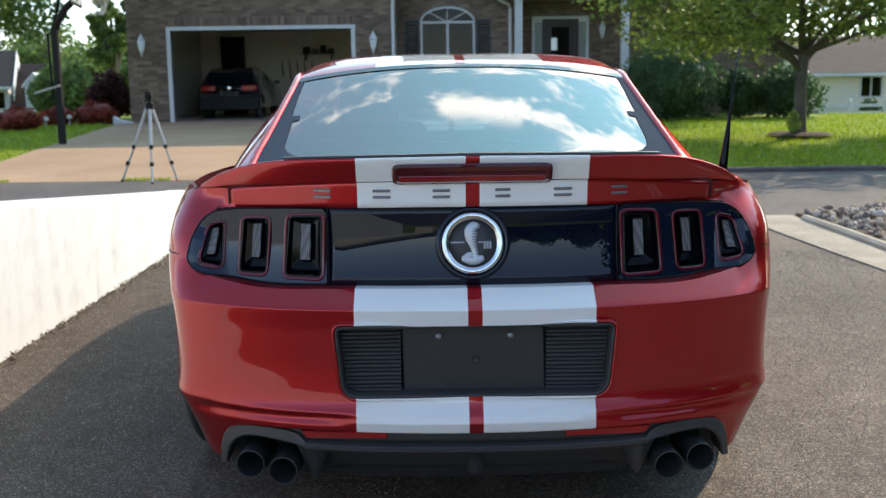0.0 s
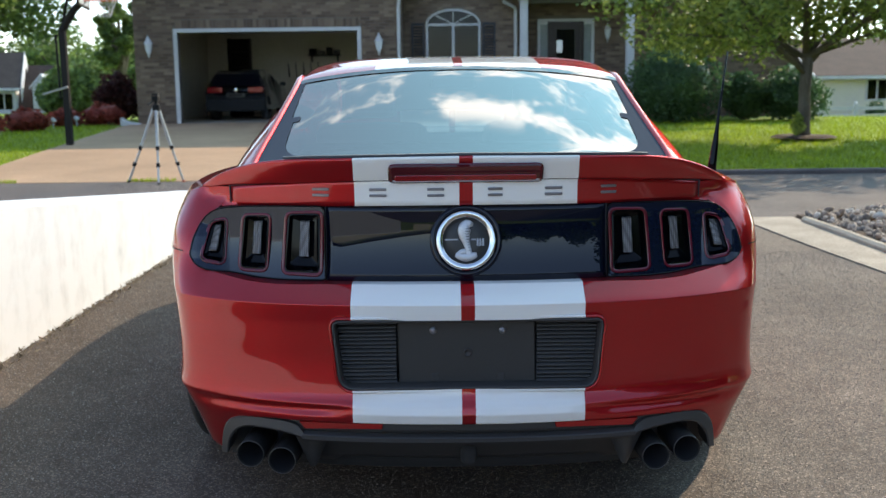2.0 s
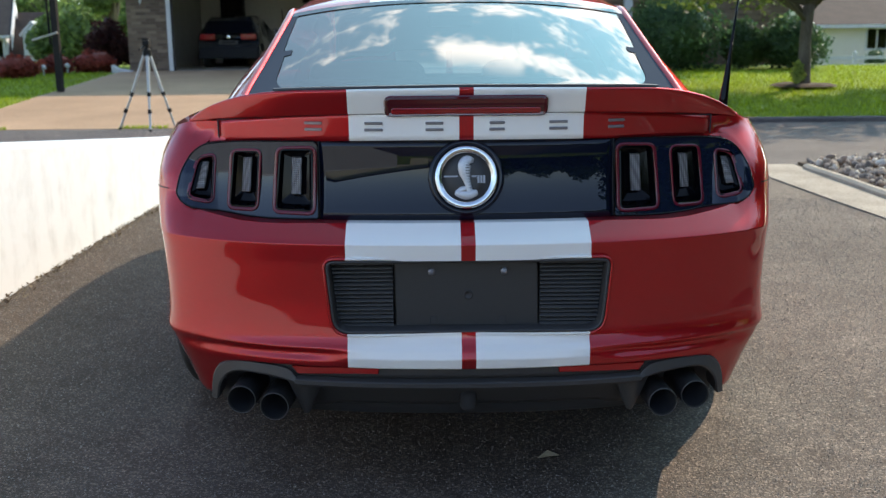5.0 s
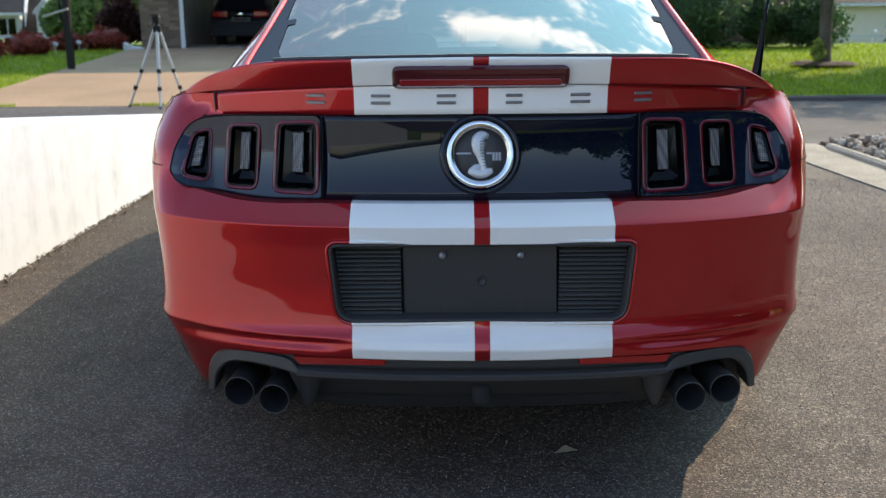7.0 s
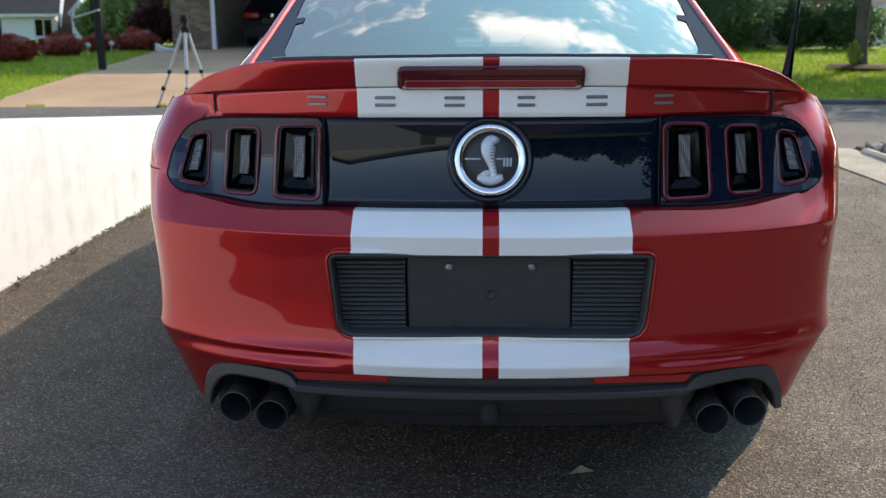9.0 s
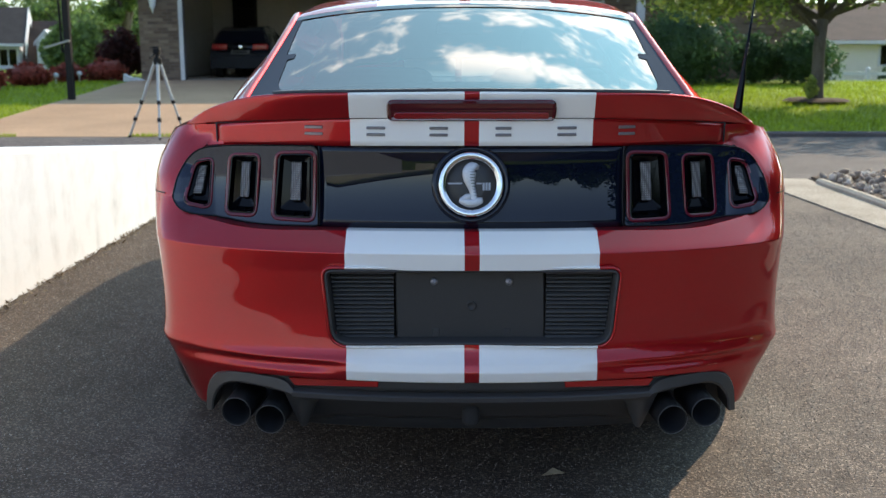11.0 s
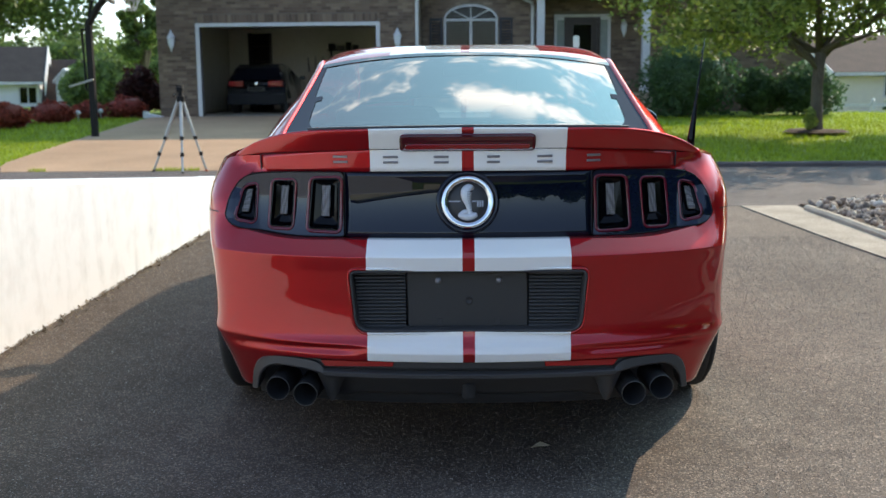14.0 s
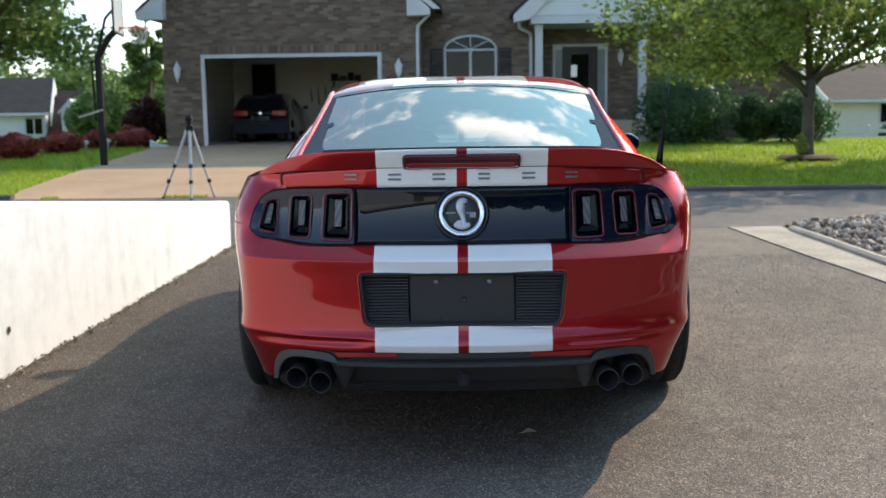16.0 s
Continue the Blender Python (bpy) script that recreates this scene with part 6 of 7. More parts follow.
# ---- cabin inside ----
boxed("floor_pan", (-0.80, 0.55, 0.20), (0.80, 4.2, 0.26), M["trim_dark"], car)
boxed("tub", (-0.66, 0.30, 0.25), (0.66, 3.6, 0.93), M["trim_dark"], car, "dark cabin floor and firewall")
bm = bmesh.new()
box(bm, (-0.62, 0.42, 0.985), (0.62, 0.95, 1.005), 0.01)
part("parcel_shelf", bm, M["liner"], car, "grey rear parcel shelf")
for x in (-0.33, 0.33):
    bm = bmesh.new()
    box(bm, (x - 0.24, 0.95, 0.85), (x + 0.24, 1.12, 1.06), 0.06, 3)
    part("rear_seat", bm, M["trim_dark"], car)
for x in (-0.37, 0.37):
    bm = bmesh.new()
    box(bm, (x - 0.25, 1.92, 0.7), (x + 0.25, 2.06, 1.10), 0.06, 3)
    box(bm, (x - 0.12, 1.93, 1.12), (x + 0.12, 2.03, 1.27), 0.045, 3)
    part("front_seat", bm, M["trim_dark"], car)
bm = bmesh.new()
box(bm, (-0.66, 2.85, 0.85), (0.66, 3.3, 1.0), 0.05, 3)
part("dashboard", bm, M["trim_dark"], car)
bm = bmesh.new()
box(bm, (-0.11, 2.50, 1.245), (0.11, 2.53, 1.30), 0.015, 2)
part("interior_mirror", bm, M["black"], car)

# ---- boot lid face, spoiler, brake lamp ----


def skin(name, xs, lo, hi, yf, material, label="", thick=0.012, nz=8, smooth=True, parent=None):
    """A panel in the tail: between lo(x) and hi(x), at depth yf(x, z), with thickness."""
    rows = [[(x, yf(x, lo(x) + (hi(x) - lo(x)) * k / nz), lo(x) + (hi(x) - lo(x)) * k / nz) for k in range(nz + 1)] for x in xs]
    v, f = tri_grid(rows)
    w_, n_ = nz + 1, len(xs)
    rim = list(range(w_)) + [i * w_ + w_ - 1 for i in range(1, n_)] + [n_ * w_ - 1 - k for k in range(1, w_)] + [i * w_ for i in range(n_ - 2, 0, -1)]
    b = len(v)
    v = v + [(v[i][0], v[i][1] + thick, v[i][2]) for i in rim]
    f = f + [(rim[k], b + k, b + (k + 1) % len(rim), rim[(k + 1) % len(rim)]) for k in range(len(rim))]
    return mesh_ob(name, v, f, material, parent or car, label, smooth)


def bow(x):
    return 0.125 * (abs(x) / 0.775) ** 3.2


def high_bow(x):
    return 0.135 * (abs(x) / 0.64) ** 2.6


deck_y = lambda x, z: 0.038 + 1.22 * high_bow(x) + (1.0 - z) * 0.12
skin("boot_lid", np.linspace(-0.640, 0.640, 61), lambda x: 0.950 - 0.018 * (abs(x) / 0.64) ** 3, lambda x: 1.022 - 0.031 * (abs(x) / 0.64) ** 3, deck_y, M["paint_lid"], "red boot lid edge with white stripes", 0.03, 5)
for side in (-1, 1):
    skin("lid_gap", [side * 0.6385, side * 0.6425], lambda x: 0.931, lambda x: 0.994, lambda x, z: deck_y(x, z) - 0.0012, M["gap"], "", 0.01, 4)

lip_z = smooth_table([(0, 1.079), (0.3, 1.076), (0.45, 1.072), (0.53, 1.064), (0.60, 1.049), (0.66, 1.029), (0.70, 1.010), (0.735, 0.990)])
lip_y = smooth_table([(0, 0.006), (0.3, 0.016), (0.45, 0.058), (0.55, 0.118), (0.64, 0.194), (0.70, 0.248), (0.735, 0.290)])
low_z = smooth_table([(0, 1.017), (0.3, 1.015), (0.5, 1.006), (0.64, 0.994), (0.70, 0.985), (0.735, 0.980)])
low_y = lambda x: lip_y(x) + 0.030 * (1 - (x / 0.745) ** 4)


def spoiler_ring(x):
    a = abs(x)
    zt, yt, zb, yb = lip_z(a), lip_y(a), low_z(a), low_y(a)
    t = max(0.0, 1 - (a / 0.74) ** 5)
    front = max(yt + 0.03, 0.36)
    zf = 1.04 - 0.045 * (a / 0.735) ** 2
    return [(x, yb, zb), (x, yb - 0.004, zb + 0.004), (x, yt + 0.012 * t, zt - 0.30 * (zt - zb)), (x, yt + 0.003, zt - 0.007 * t), (x, yt + 0.004, zt - 0.001), (x, yt + 0.012, zt), (x, yt + (front - yt) * 0.4, zt - (zt - zf) * 0.45 * t), (x, front, zf - 0.004), (x, front, zf - 0.03), (x, yb + 0.02, zb)]


rings = [spoiler_ring(x) for x in np.concatenate([np.linspace(-0.735, -0.5, 26), np.linspace(-0.48, 0.48, 49), np.linspace(0.5, 0.735, 26)])]
verts, faces = tri_grid([r + [r[0]] for r in rings])
n_ = len(rings[0]) + 1
faces += [tuple(range(n_ - 1)), tuple(len(verts) - 2 - k for k in range(n_ - 1))]
mesh_ob("spoiler", verts, faces, M["paint_lid"], car, "red ducktail spoiler with white stripes", True)
for side in (-1, 1):
    v, f = tri_grid([[(side * x, lip_y(x) + d, lip_z(x) + h) for d, h in ((0.010, 0.001), (0.012, 0.006), (0.03, 0.007), (0.034, -0.004))] for x in np.linspace(0.0, 0.475, 20)])
    mesh_ob("spoiler_seal", v, f, M["black"], car, "black rubber strip along the spoiler edge")


def rounded(pts, r, n=5):
    """A closed loop of corner points with the corners rounded."""
    out = []
    k = len(pts)
    rs = r if isinstance(r, (list, tuple)) else [r] * k
    for i in range(k):
        p, a, b = Vector(pts[i]), Vector(pts[i - 1]), Vector(pts[(i + 1) % k])
        d1, d2 = (a - p), (b - p)
        q = min(rs[i], 0.45 * d1.length, 0.45 * d2.length)
        s, e = p + d1.normalized() * q, p + d2.normalized() * q
        for j in range(n + 1):
            t = j / n
            out.append(tuple((1 - t) ** 2 * s + 2 * t * (1 - t) * p + t * t * e))
    return out


def inset(loop, d):
    """Shrinks a loop towards the inside by d (loop runs clockwise or not)."""
    k = len(loop)
    cx, cz = sum(p[0] for p in loop) / k, sum(p[1] for p in loop) / k
    out = []
    for i in range(k):
        a, b = Vector(loop[i - 1]), Vector(loop[(i + 1) % k])
        t = (b - a).normalized()
        nrm = Vector((-t.y, t.x))
        if nrm.dot(Vector((cx - loop[i][0], cz - loop[i][1]))) < 0:
            nrm = -nrm
        out.append((loop[i][0] + nrm.x * d, loop[i][1] + nrm.y * d))
    return out


def loft(name, loops, material, parent, label="", close=True, smooth=False):
    """Joins rings of equal count; each is a list of 3D points. close: fill the last ring."""
    v = [p for lp in loops for p in lp]
    k = len(loops[0])
    f = [(i * k + j, i * k + (j + 1) % k, (i + 1) * k + (j + 1) % k, (i + 1) * k + j) for i in range(len(loops) - 1) for j in range(k)]
    if close:
        f.append(tuple((len(loops) - 1) * k + j for j in range(k)))
    return mesh_ob(name, v, f, material, parent, label, smooth)


def drape(loop, yf, off=0.0):
    return [(p[0], yf(p[0], p[1]) + off, p[1]) for p in loop]


spo_y = lambda x, z: lip_y(abs(x)) + 0.012 + 0.018 * max(0, (1.06 - z) / 0.045)
skin("spoiler_gap", np.linspace(-0.64, 0.64, 61), lambda x: low_z(abs(x)) - 0.0022, lambda x: low_z(abs(x)) - 0.0006, lambda x, z: deck_y(x, z) - 0.0015, M["gap"], "", 0.01, 1)
chm = rounded([(-0.200, 1.060), (0.198, 1.060), (0.196, 1.009), (-0.198, 1.009)], [0.018, 0.018, 0.014, 0.014])
brake = loft("brake_lamp", [drape(chm, spo_y, 0.01), drape(chm, spo_y, -0.010), drape(inset(chm, 0.003), spo_y, -0.013), drape(inset(chm, 0.009), spo_y, -0.010)], M["red_dim"], car, "dark red high-level brake lamp set in the spoiler", True)
strip = rounded([(-0.182, 1.030), (0.180, 1.030), (0.180, 1.015), (-0.182, 1.015)], 0.006)
loft("lamp_strip", [drape(strip, spo_y, -0.008), drape(strip, spo_y, -0.0145), drape(inset(strip, 0.002), spo_y, -0.016)], M["red_lens"], brake, "bright red lens strip")
ledge = rounded([(-0.19, 1.036), (0.188, 1.036), (0.188, 1.032), (-0.19, 1.032)], 0.002, 2)
loft("lamp_ledge", [drape(ledge, spo_y, -0.008), drape(ledge, spo_y, -0.015)], M["red_dim"], brake)

# six raised metal marks in place of the lettering: pairs of plain bars
for x0, x1 in ((-0.402, -0.357), (-0.250, -0.205), (-0.100, -0.056), (0.056, 0.094), (0.203, 0.249), (0.352, 0.394)):
    for z0, z1, name in ((0.9885, 0.9955, "upper_bar"), (0.9725, 0.9795, "lower_bar")):
        bar = rounded([(x0, z1), (x1, z1), (x1, z0), (x0, z0)], 0.002, 2)
        loft(name, [drape(bar, deck_y, 0.002), drape(bar, deck_y, -0.0030), drape(inset(bar, 0.0012), deck_y, -0.0040)], M["letter"], car, "satin silver raised bar on the boot lid")

# ---- tail panel, lamps, badge ----
panel_y = lambda x, z: 0.057 + high_bow(x) * 0.92 - 0.88 * (z - 0.925) ** 2
rows = []
for x in np.linspace(-0.75, 0.75, 81):
    z = lamp_lo(abs(x))
    s0 = float(np.interp(abs(x), [shell(k * 0.01, z)[0] for k in range(92)], [k * 0.01 for k in range(92)]))
    y = shell(s0, z)[1]
    rows.append([(x, y, z), (x, y + 0.004, z + 0.001), (x, max(y + 0.01, panel_y(x, z) + 0.02), z - 0.002)])
v, f = tri_grid(rows)
mesh_ob("bumper_ledge", v, f, M["paint"], car, "", True)
skin("tail_panel", np.linspace(-0.3685, 0.3685, 41), lambda x: 0.752, lambda x: 0.951, panel_y, M["gloss"], "glossy piano-black panel between the tail lamps", 0.04, 10)
def lamp_y(x, z):
    y = panel_y(x, z) - 0.004 - 0.25 * max(0, abs(x) - 0.60)
    k = min(1.0, max(0.0, (abs(x) - 0.64) / 0.06))
    return y * (1 - k) + min(y, tail_fast(x, z) - 0.006) * k

CELLS = (([(0.372, 0.936), (0.480, 0.932), (0.493, 0.764), (0.377, 0.762)], [(0.413, 0.905), (0.440, 0.905), (0.444, 0.811), (0.417, 0.811)]),
         ([(0.515, 0.926), (0.604, 0.923), (0.617, 0.767), (0.529, 0.767)], [(0.546, 0.901), (0.571, 0.900), (0.577, 0.813), (0.553, 0.813)]),
         ([(0.640, 0.914), (0.697, 0.902), (0.724, 0.796), (0.648, 0.781)], [(0.664, 0.888), (0.683, 0.888), (0.699, 0.819), (0.676, 0.819)]))


def inside(p, loop):
    """Whether a 2D point lies inside a closed loop."""
    hit_ = False
    for (ax_, az_), (bx_, bz_) in zip(loop, loop[1:] + loop[:1]):
        if (az_ > p[1]) != (bz_ > p[1]) and p[0] < (bx_ - ax_) * (p[1] - az_) / (bz_ - az_) + ax_:
            hit_ = not hit_
    return hit_


for side in (-1, 1):
    lamp = empty("tail_lamp", (0, 0, 0))
    lamp.parent = car
    lamp["label"] = "smoked tail lamp with three upright unlit cells"
    xs = [side * v for v in np.concatenate([np.linspace(0.369, 0.39, 8), np.linspace(0.40, 0.66, 26), np.linspace(0.67, 0.752, 26)])]
    lo = lambda x: lamp_lo(abs(x)) + 0.006 * max(0.0, (0.377 - abs(x)) / 0.008) ** 2
    hi = lambda x: lamp_hi(abs(x)) - 0.014 * max(0.0, (0.387 - abs(x)) / 0.018) ** 2.5
    cells = []
    for outer, diode in CELLS:
        pts_ = [tuple(Vector(p).lerp(Vector(c_), q_)) for p, c_, q_ in zip(outer, diode, (0.36, 0.36, 0.28, 0.28))]
        cells.append((rounded([(side * x, z) for x, z in outer], 0.024, 6), rounded([(side * x, z) for x, z in pts_], 0.010, 6), rounded([(side * x, z) for x, z in diode], 0.003, 6)))
    # glossy face with an opening for each cell
    fx_ = [side * v for v in np.concatenate([np.linspace(0.369, 0.66, 120), np.linspace(0.6625, 0.752, 50)])]
    v, f = tri_grid([[(x, lamp_y(x, lo(x) + (hi(x) - lo(x)) * k / 64), lo(x) + (hi(x) - lo(x)) * k / 64) for k in range(65)] for x in fx_])
    f = [q for q in f if not any(inside((sum(v[i][0] for i in q) / 4, sum(v[i][2] for i in q) / 4), c_[1]) for c_ in cells)]
    mesh_ob("lamp_face", v, f, M["housing"], lamp, "glossy blue-black lamp face", True)
    # black rim round the lens
    top = [(x, hi(x)) for x in xs] + [(x, lo(x)) for x in reversed(xs)]
    loft("lamp_rim", [drape(top, lamp_y, 0.012), drape(top, lamp_y, -0.002), drape(inset(top, 0.0015), lamp_y, -0.0030), drape(inset(top, 0.0035), lamp_y, -0.0006)], M["bezel"], lamp, close=False, smooth=True)
    for o, blk, d in cells:
        loft("cell_ring", [drape(o, lamp_y, 0.0), drape(o, lamp_y, -0.0016), drape(inset(o, 0.0045), lamp_y, -0.0018), drape(inset(o, 0.0090), lamp_y, -0.0016), drape(inset(o, 0.0090), lamp_y, 0.0)], M["ring"], lamp, "dark red light-guide ring", False, True)
        bz = [(p[0] * 0.72 + q[0] * 0.28, p[1] * 0.72 + q[1] * 0.28) for p, q in zip(blk, d)]
        loft("cell_bezel", [drape(inset(blk, -0.0035), lamp_y, 0.0), drape(inset(blk, -0.0035), lamp_y, -0.0016), drape(blk, lamp_y, -0.0022), drape(inset(blk, 0.0015), lamp_y, 0.002), drape(bz, lamp_y, 0.020), drape(d, lamp_y, 0.026)], M["bezel"], lamp, "faceted black bezel", False)
        loft("diode_strip", [drape(d, lamp_y, 0.026), drape(d, lamp_y, 0.014), drape(inset(d, 0.002), lamp_y, 0.012)], M["led"], lamp, "clear silvery diode strip")
    # narrow seam between panel and lamp
    skin("lamp_gap", [side * 0.3665, side * 0.3695], lambda x: 0.756, lambda x: 0.949, lambda x, z: panel_y(x, z) - 0.0008, M["gap"], "", 0.01, 6, parent=lamp)

badge = empty("badge", (0, 0, 0))
badge.parent = car
badge["label"] = "round badge with brushed chrome ring and black disc"
BM_ = pose(-0.001, panel_y(0, 0.856) - 0.0, 0.856, 90 - 9, 0, 0)
bm = bmesh.new()
lathe(bm, [(0.094, -0.002), (0.094, 0.012), (0.090, 0.016), (0.080, 0.016), (0.078, 0.002)], BM_, 64)
part("badge_collar", bm, M["gloss"], badge, "black outer collar", True)
bm = bmesh.new()
lathe(bm, [(0.078, 0.010), (0.0775, 0.021), (0.0745, 0.024), (0.062, 0.0205), (0.0595, 0.017), (0.0595, 0.008)], BM_, 64)
part("badge_ring", bm, M["chrome"], badge, "brushed chrome ring", True)
bm = bmesh.new()
lathe(bm, [(0.0597, 0.008), (0.0597, 0.0145), (0.030, 0.0155), (0.0, 0.0155)], BM_, 64)
part("badge_disc", bm, M["plate"], badge, "matt black disc", True)
# a plain upright curved silver relief on the disc, with short bars beside it
em_x = smooth_table([(0, 0.008), (0.2, 0.0065), (0.4, 0.001), (0.6, -0.004), (0.8, -0.003), (0.93, 0.006), (1, 0.019)])
em_z = smooth_table([(0, -0.040), (0.2, -0.026), (0.4, -0.006), (0.6, 0.014), (0.8, 0.033), (0.93, 0.043), (1, 0.0405)])
em_r = smooth_table([(0, 0.0085), (0.2, 0.0075), (0.4, 0.0095), (0.6, 0.0150), (0.8, 0.0165), (0.93, 0.0115), (1, 0.0045)])
bm = bmesh.new()
tube(bm, [BM_ @ Vector((em_x(t), em_z(t), 0.018)) for t in np.linspace(0, 1, 26)], [em_r(t) for t in np.linspace(0, 1, 26)], 14)
tube(bm, [BM_ @ Vector((x, -0.040 - 0.004 * math.cos(x * 90), 0.018)) for x in np.linspace(-0.028, 0.028, 16)], [0.004 + 0.007 * math.sqrt(max(0.0, 1 - (x / 0.0285) ** 2)) for x in np.linspace(-0.028, 0.028, 16)], 12)
tube(bm, [BM_ @ Vector((x, -0.031 + 0.003 * math.cos(x * 120), 0.018)) for x in np.linspace(-0.024, 0.004, 12)], [0.003 + 0.005 * math.sin((x + 0.024) / 0.028 * math.pi) for x in np.linspace(-0.024, 0.004, 12)], 12)
for v_ in bm.verts:
    loc = BM_.inverted() @ v_.co
    loc.z = 0.016 + (loc.z - 0.018) * 0.28
    v_.co = BM_ @ loc
part("badge_emblem", bm, M["silver"], badge, "silver curved emblem", True)
for k in range(9):
    t = 0.22 + 0.07 * k
    bm = bmesh.new()
    tube(bm, [BM_ @ Vector((em_x(t) + q * em_r(t), em_z(t) - 0.0012, 0.016 + 0.28 * em_r(t) * math.sqrt(max(0, 1 - q * q)))) for q in (0.15, 0.4, 0.65, 0.85)], 0.0008, 5)
    part("emblem_line", bm, M["plate"], badge)
for x0, x1, z0, z1 in ((-0.055, -0.021, 0.0005, 0.0045), (0.013, 0.026, 0.0005, 0.0045), (0.0275, 0.0325, -0.014, 0.0045), (0.0345, 0.0395, -0.014, 0.0045), (0.0415, 0.0465, -0.014, 0.0045)):
    bm = bmesh.new()
    vs = [BM_ @ Vector((x, z, h)) for h in (0.0150, 0.0172) for x, z in ((x0, z0), (x1, z0), (x1, z1), (x0, z1))]
    q = [bm.verts.new(p) for p in vs]
    for a in ((0, 1, 2, 3), (4, 5, 6, 7), (0, 1, 5, 4), (1, 2, 6, 5), (2, 3, 7, 6), (3, 0, 4, 7)):
        bm.faces.new([q[i] for i in a])
    part("badge_bar", bm, M["letter"], badge)

# ---- number plate recess ----
plate = empty("plate_mount", (0, 0, 0))
plate.parent = car
plate["label"] = "empty black number plate mount with ribbed ends"
flat_y = lambda x, z: -0.064 + 0.9 * (0.007 * (abs(x) / 0.33) ** 2) + 0.02 * abs(z - 0.58)
rec = rounded([(-0.346, 0.673), (0.344, 0.673), (0.327, 0.491), (-0.329, 0.491)], [0.022, 0.022, 0.042, 0.042], 8)
loft("recess_frame", [drape(rec, flat_y, 0.02), drape(rec, flat_y, -0.010), drape(inset(rec, 0.003), flat_y, -0.012), drape(inset(rec, 0.0075), flat_y, -0.009), drape(inset(rec, 0.010), flat_y, 0.09)], M["black"], plate, "soft-edged black surround", False, True)
loft("recess_back", [drape(inset(rec, 0.005), lambda x, z: 0.023, 0.0)], M["plate"], plate)
loft("recess_rim", [drape([(p[0] * 1.0, p[1]) for p in inset(rec, -0.008)], flat_y, 0.016), drape(inset(rec, -0.008), flat_y, -0.008), drape(inset(rec, -0.004), flat_y, -0.013), drape(inset(rec, 0.0005), flat_y, -0.006), drape(inset(rec, 0.0005), flat_y, 0.02)], M["paint"], plate, "red rolled edge", False, True)
hold = rounded([(-0.181, 0.660), (0.172, 0.660), (0.175, 0.484), (-0.178, 0.484)], 0.006, 3)
pf = lambda x, z: -0.021
loft("plate_pad", [drape(hold, pf, 0.03), drape(hold, pf, 0.003), drape(inset(hold, 0.003), pf, 0.0)], M["plate"], plate, "flat grey-black mounting pad")
for x in (-0.089, 0.089):
    bm = bmesh.new()
    lathe(bm, [(0.0095, 0.0), (0.0095, 0.003), (0.0075, 0.006), (0.0, 0.006)], pose(x, -0.021, 0.635, 90, 0, 0), 20)
    bt = part("bolt", bm, M["letter"], plate, "small chrome bolt", True)
    bm = bmesh.new()
    lathe(bm, [(0.0045, 0.0), (0.0045, 0.0085), (0.003, 0.009), (0.0, 0.0075)], pose(x, -0.021, 0.635, 90, 0, 0), 6)
    part("bolt_head", bm, M["letter"], bt)
bm = bmesh.new()
lathe(bm, [(0.012, 0.0), (0.012, 0.003), (0.008, 0.003), (0.006, -0.004), (0.0, -0.004)], pose(0.0, -0.022, 0.576, 90, 0, 0), 20)
part("plug", bm, M["black"], plate, "round black plug", True)
for x in (-0.085, 0.085):
    boxed("clip_slot", (x - 0.009, -0.0225, 0.500), (x + 0.009, -0.019, 0.521), M["black"], plate, bevel=0.002)
for side in (-1, 1):
    x_in, x_out = (0.1845, 0.334) if side < 0 else (0.1765, 0.332)
    for k in range(16):
        z = 0.661 - k * 0.0104
        xo = x_out - (0.66 - z) * 0.09 - (0.012 if k == 15 else 0.0)
        dp = 0.0 if k % 2 else 0.0025
        bm = bmesh.new()
        prism(bm, [(-0.006, z - 0.0084), (-0.0245 + dp, z - 0.0084), (-0.0260 + dp, z - 0.0070), (-0.0255 + dp, z - 0.0040), (-0.0215 + dp, z), (-0.006, z)], side * x_in, side * xo, axis=0)
        part("louvre_slat", bm, M["plate"], plate)
    boxed("louvre_back", (min(side * x_in, side * (x_out + 0.004)), -0.006, 0.490), (max(side * x_in, side * (x_out + 0.004)), 0.010, 0.665), M["black"], plate)

# ---- rear diffuser, reflectors, exhaust ----
dif = empty("diffuser", (0, 0, 0))
dif.parent = car
dif["label"] = "black plastic rear diffuser with grey lip"
dxs = np.linspace(-0.665, 0.665, 61)
ty_low = lambda x, z: -0.085 * (1 - (x / 0.80) ** 2) + bow(x)
skin("diffuser_back", dxs, lambda x: 0.235, lambda x: 0.40, lambda x, z: ty_low(x, z) + 0.10 + (0.40 - z) * 0.3, M["gap"], "", 0.03, 4, parent=dif)
skin("diffuser_top", np.linspace(-0.50, 0.50, 41), lambda x: 0.376, lambda x: 0.407, lambda x, z: ty_low(x, z) + 0.016, M["black"], "", 0.05, 3, parent=dif)
lip_mid = np.linspace(-0.432, 0.432, 45)
v, f = tri_grid([[(x, ty_low(x, 0.36) + d, z) for d, z in ((0.050, 0.381), (0.020, 0.376), (0.004, 0.369), (0.001, 0.366), (0.001, 0.356), (0.006, 0.350), (0.06, 0.344))] for x in lip_mid])
mesh_ob("diffuser_lip", v, f, M["black"], dif, "satin black lip", False)
skin("diffuser_face", np.linspace(-0.42, 0.42, 31), lambda x: 0.262 + 0.015 * (abs(x) < 0.36), lambda x: 0.346, lambda x, z: ty_low(x, z) + 0.055 + (0.346 - z) * 0.75, M["black"], "", 0.03, 5, parent=dif)
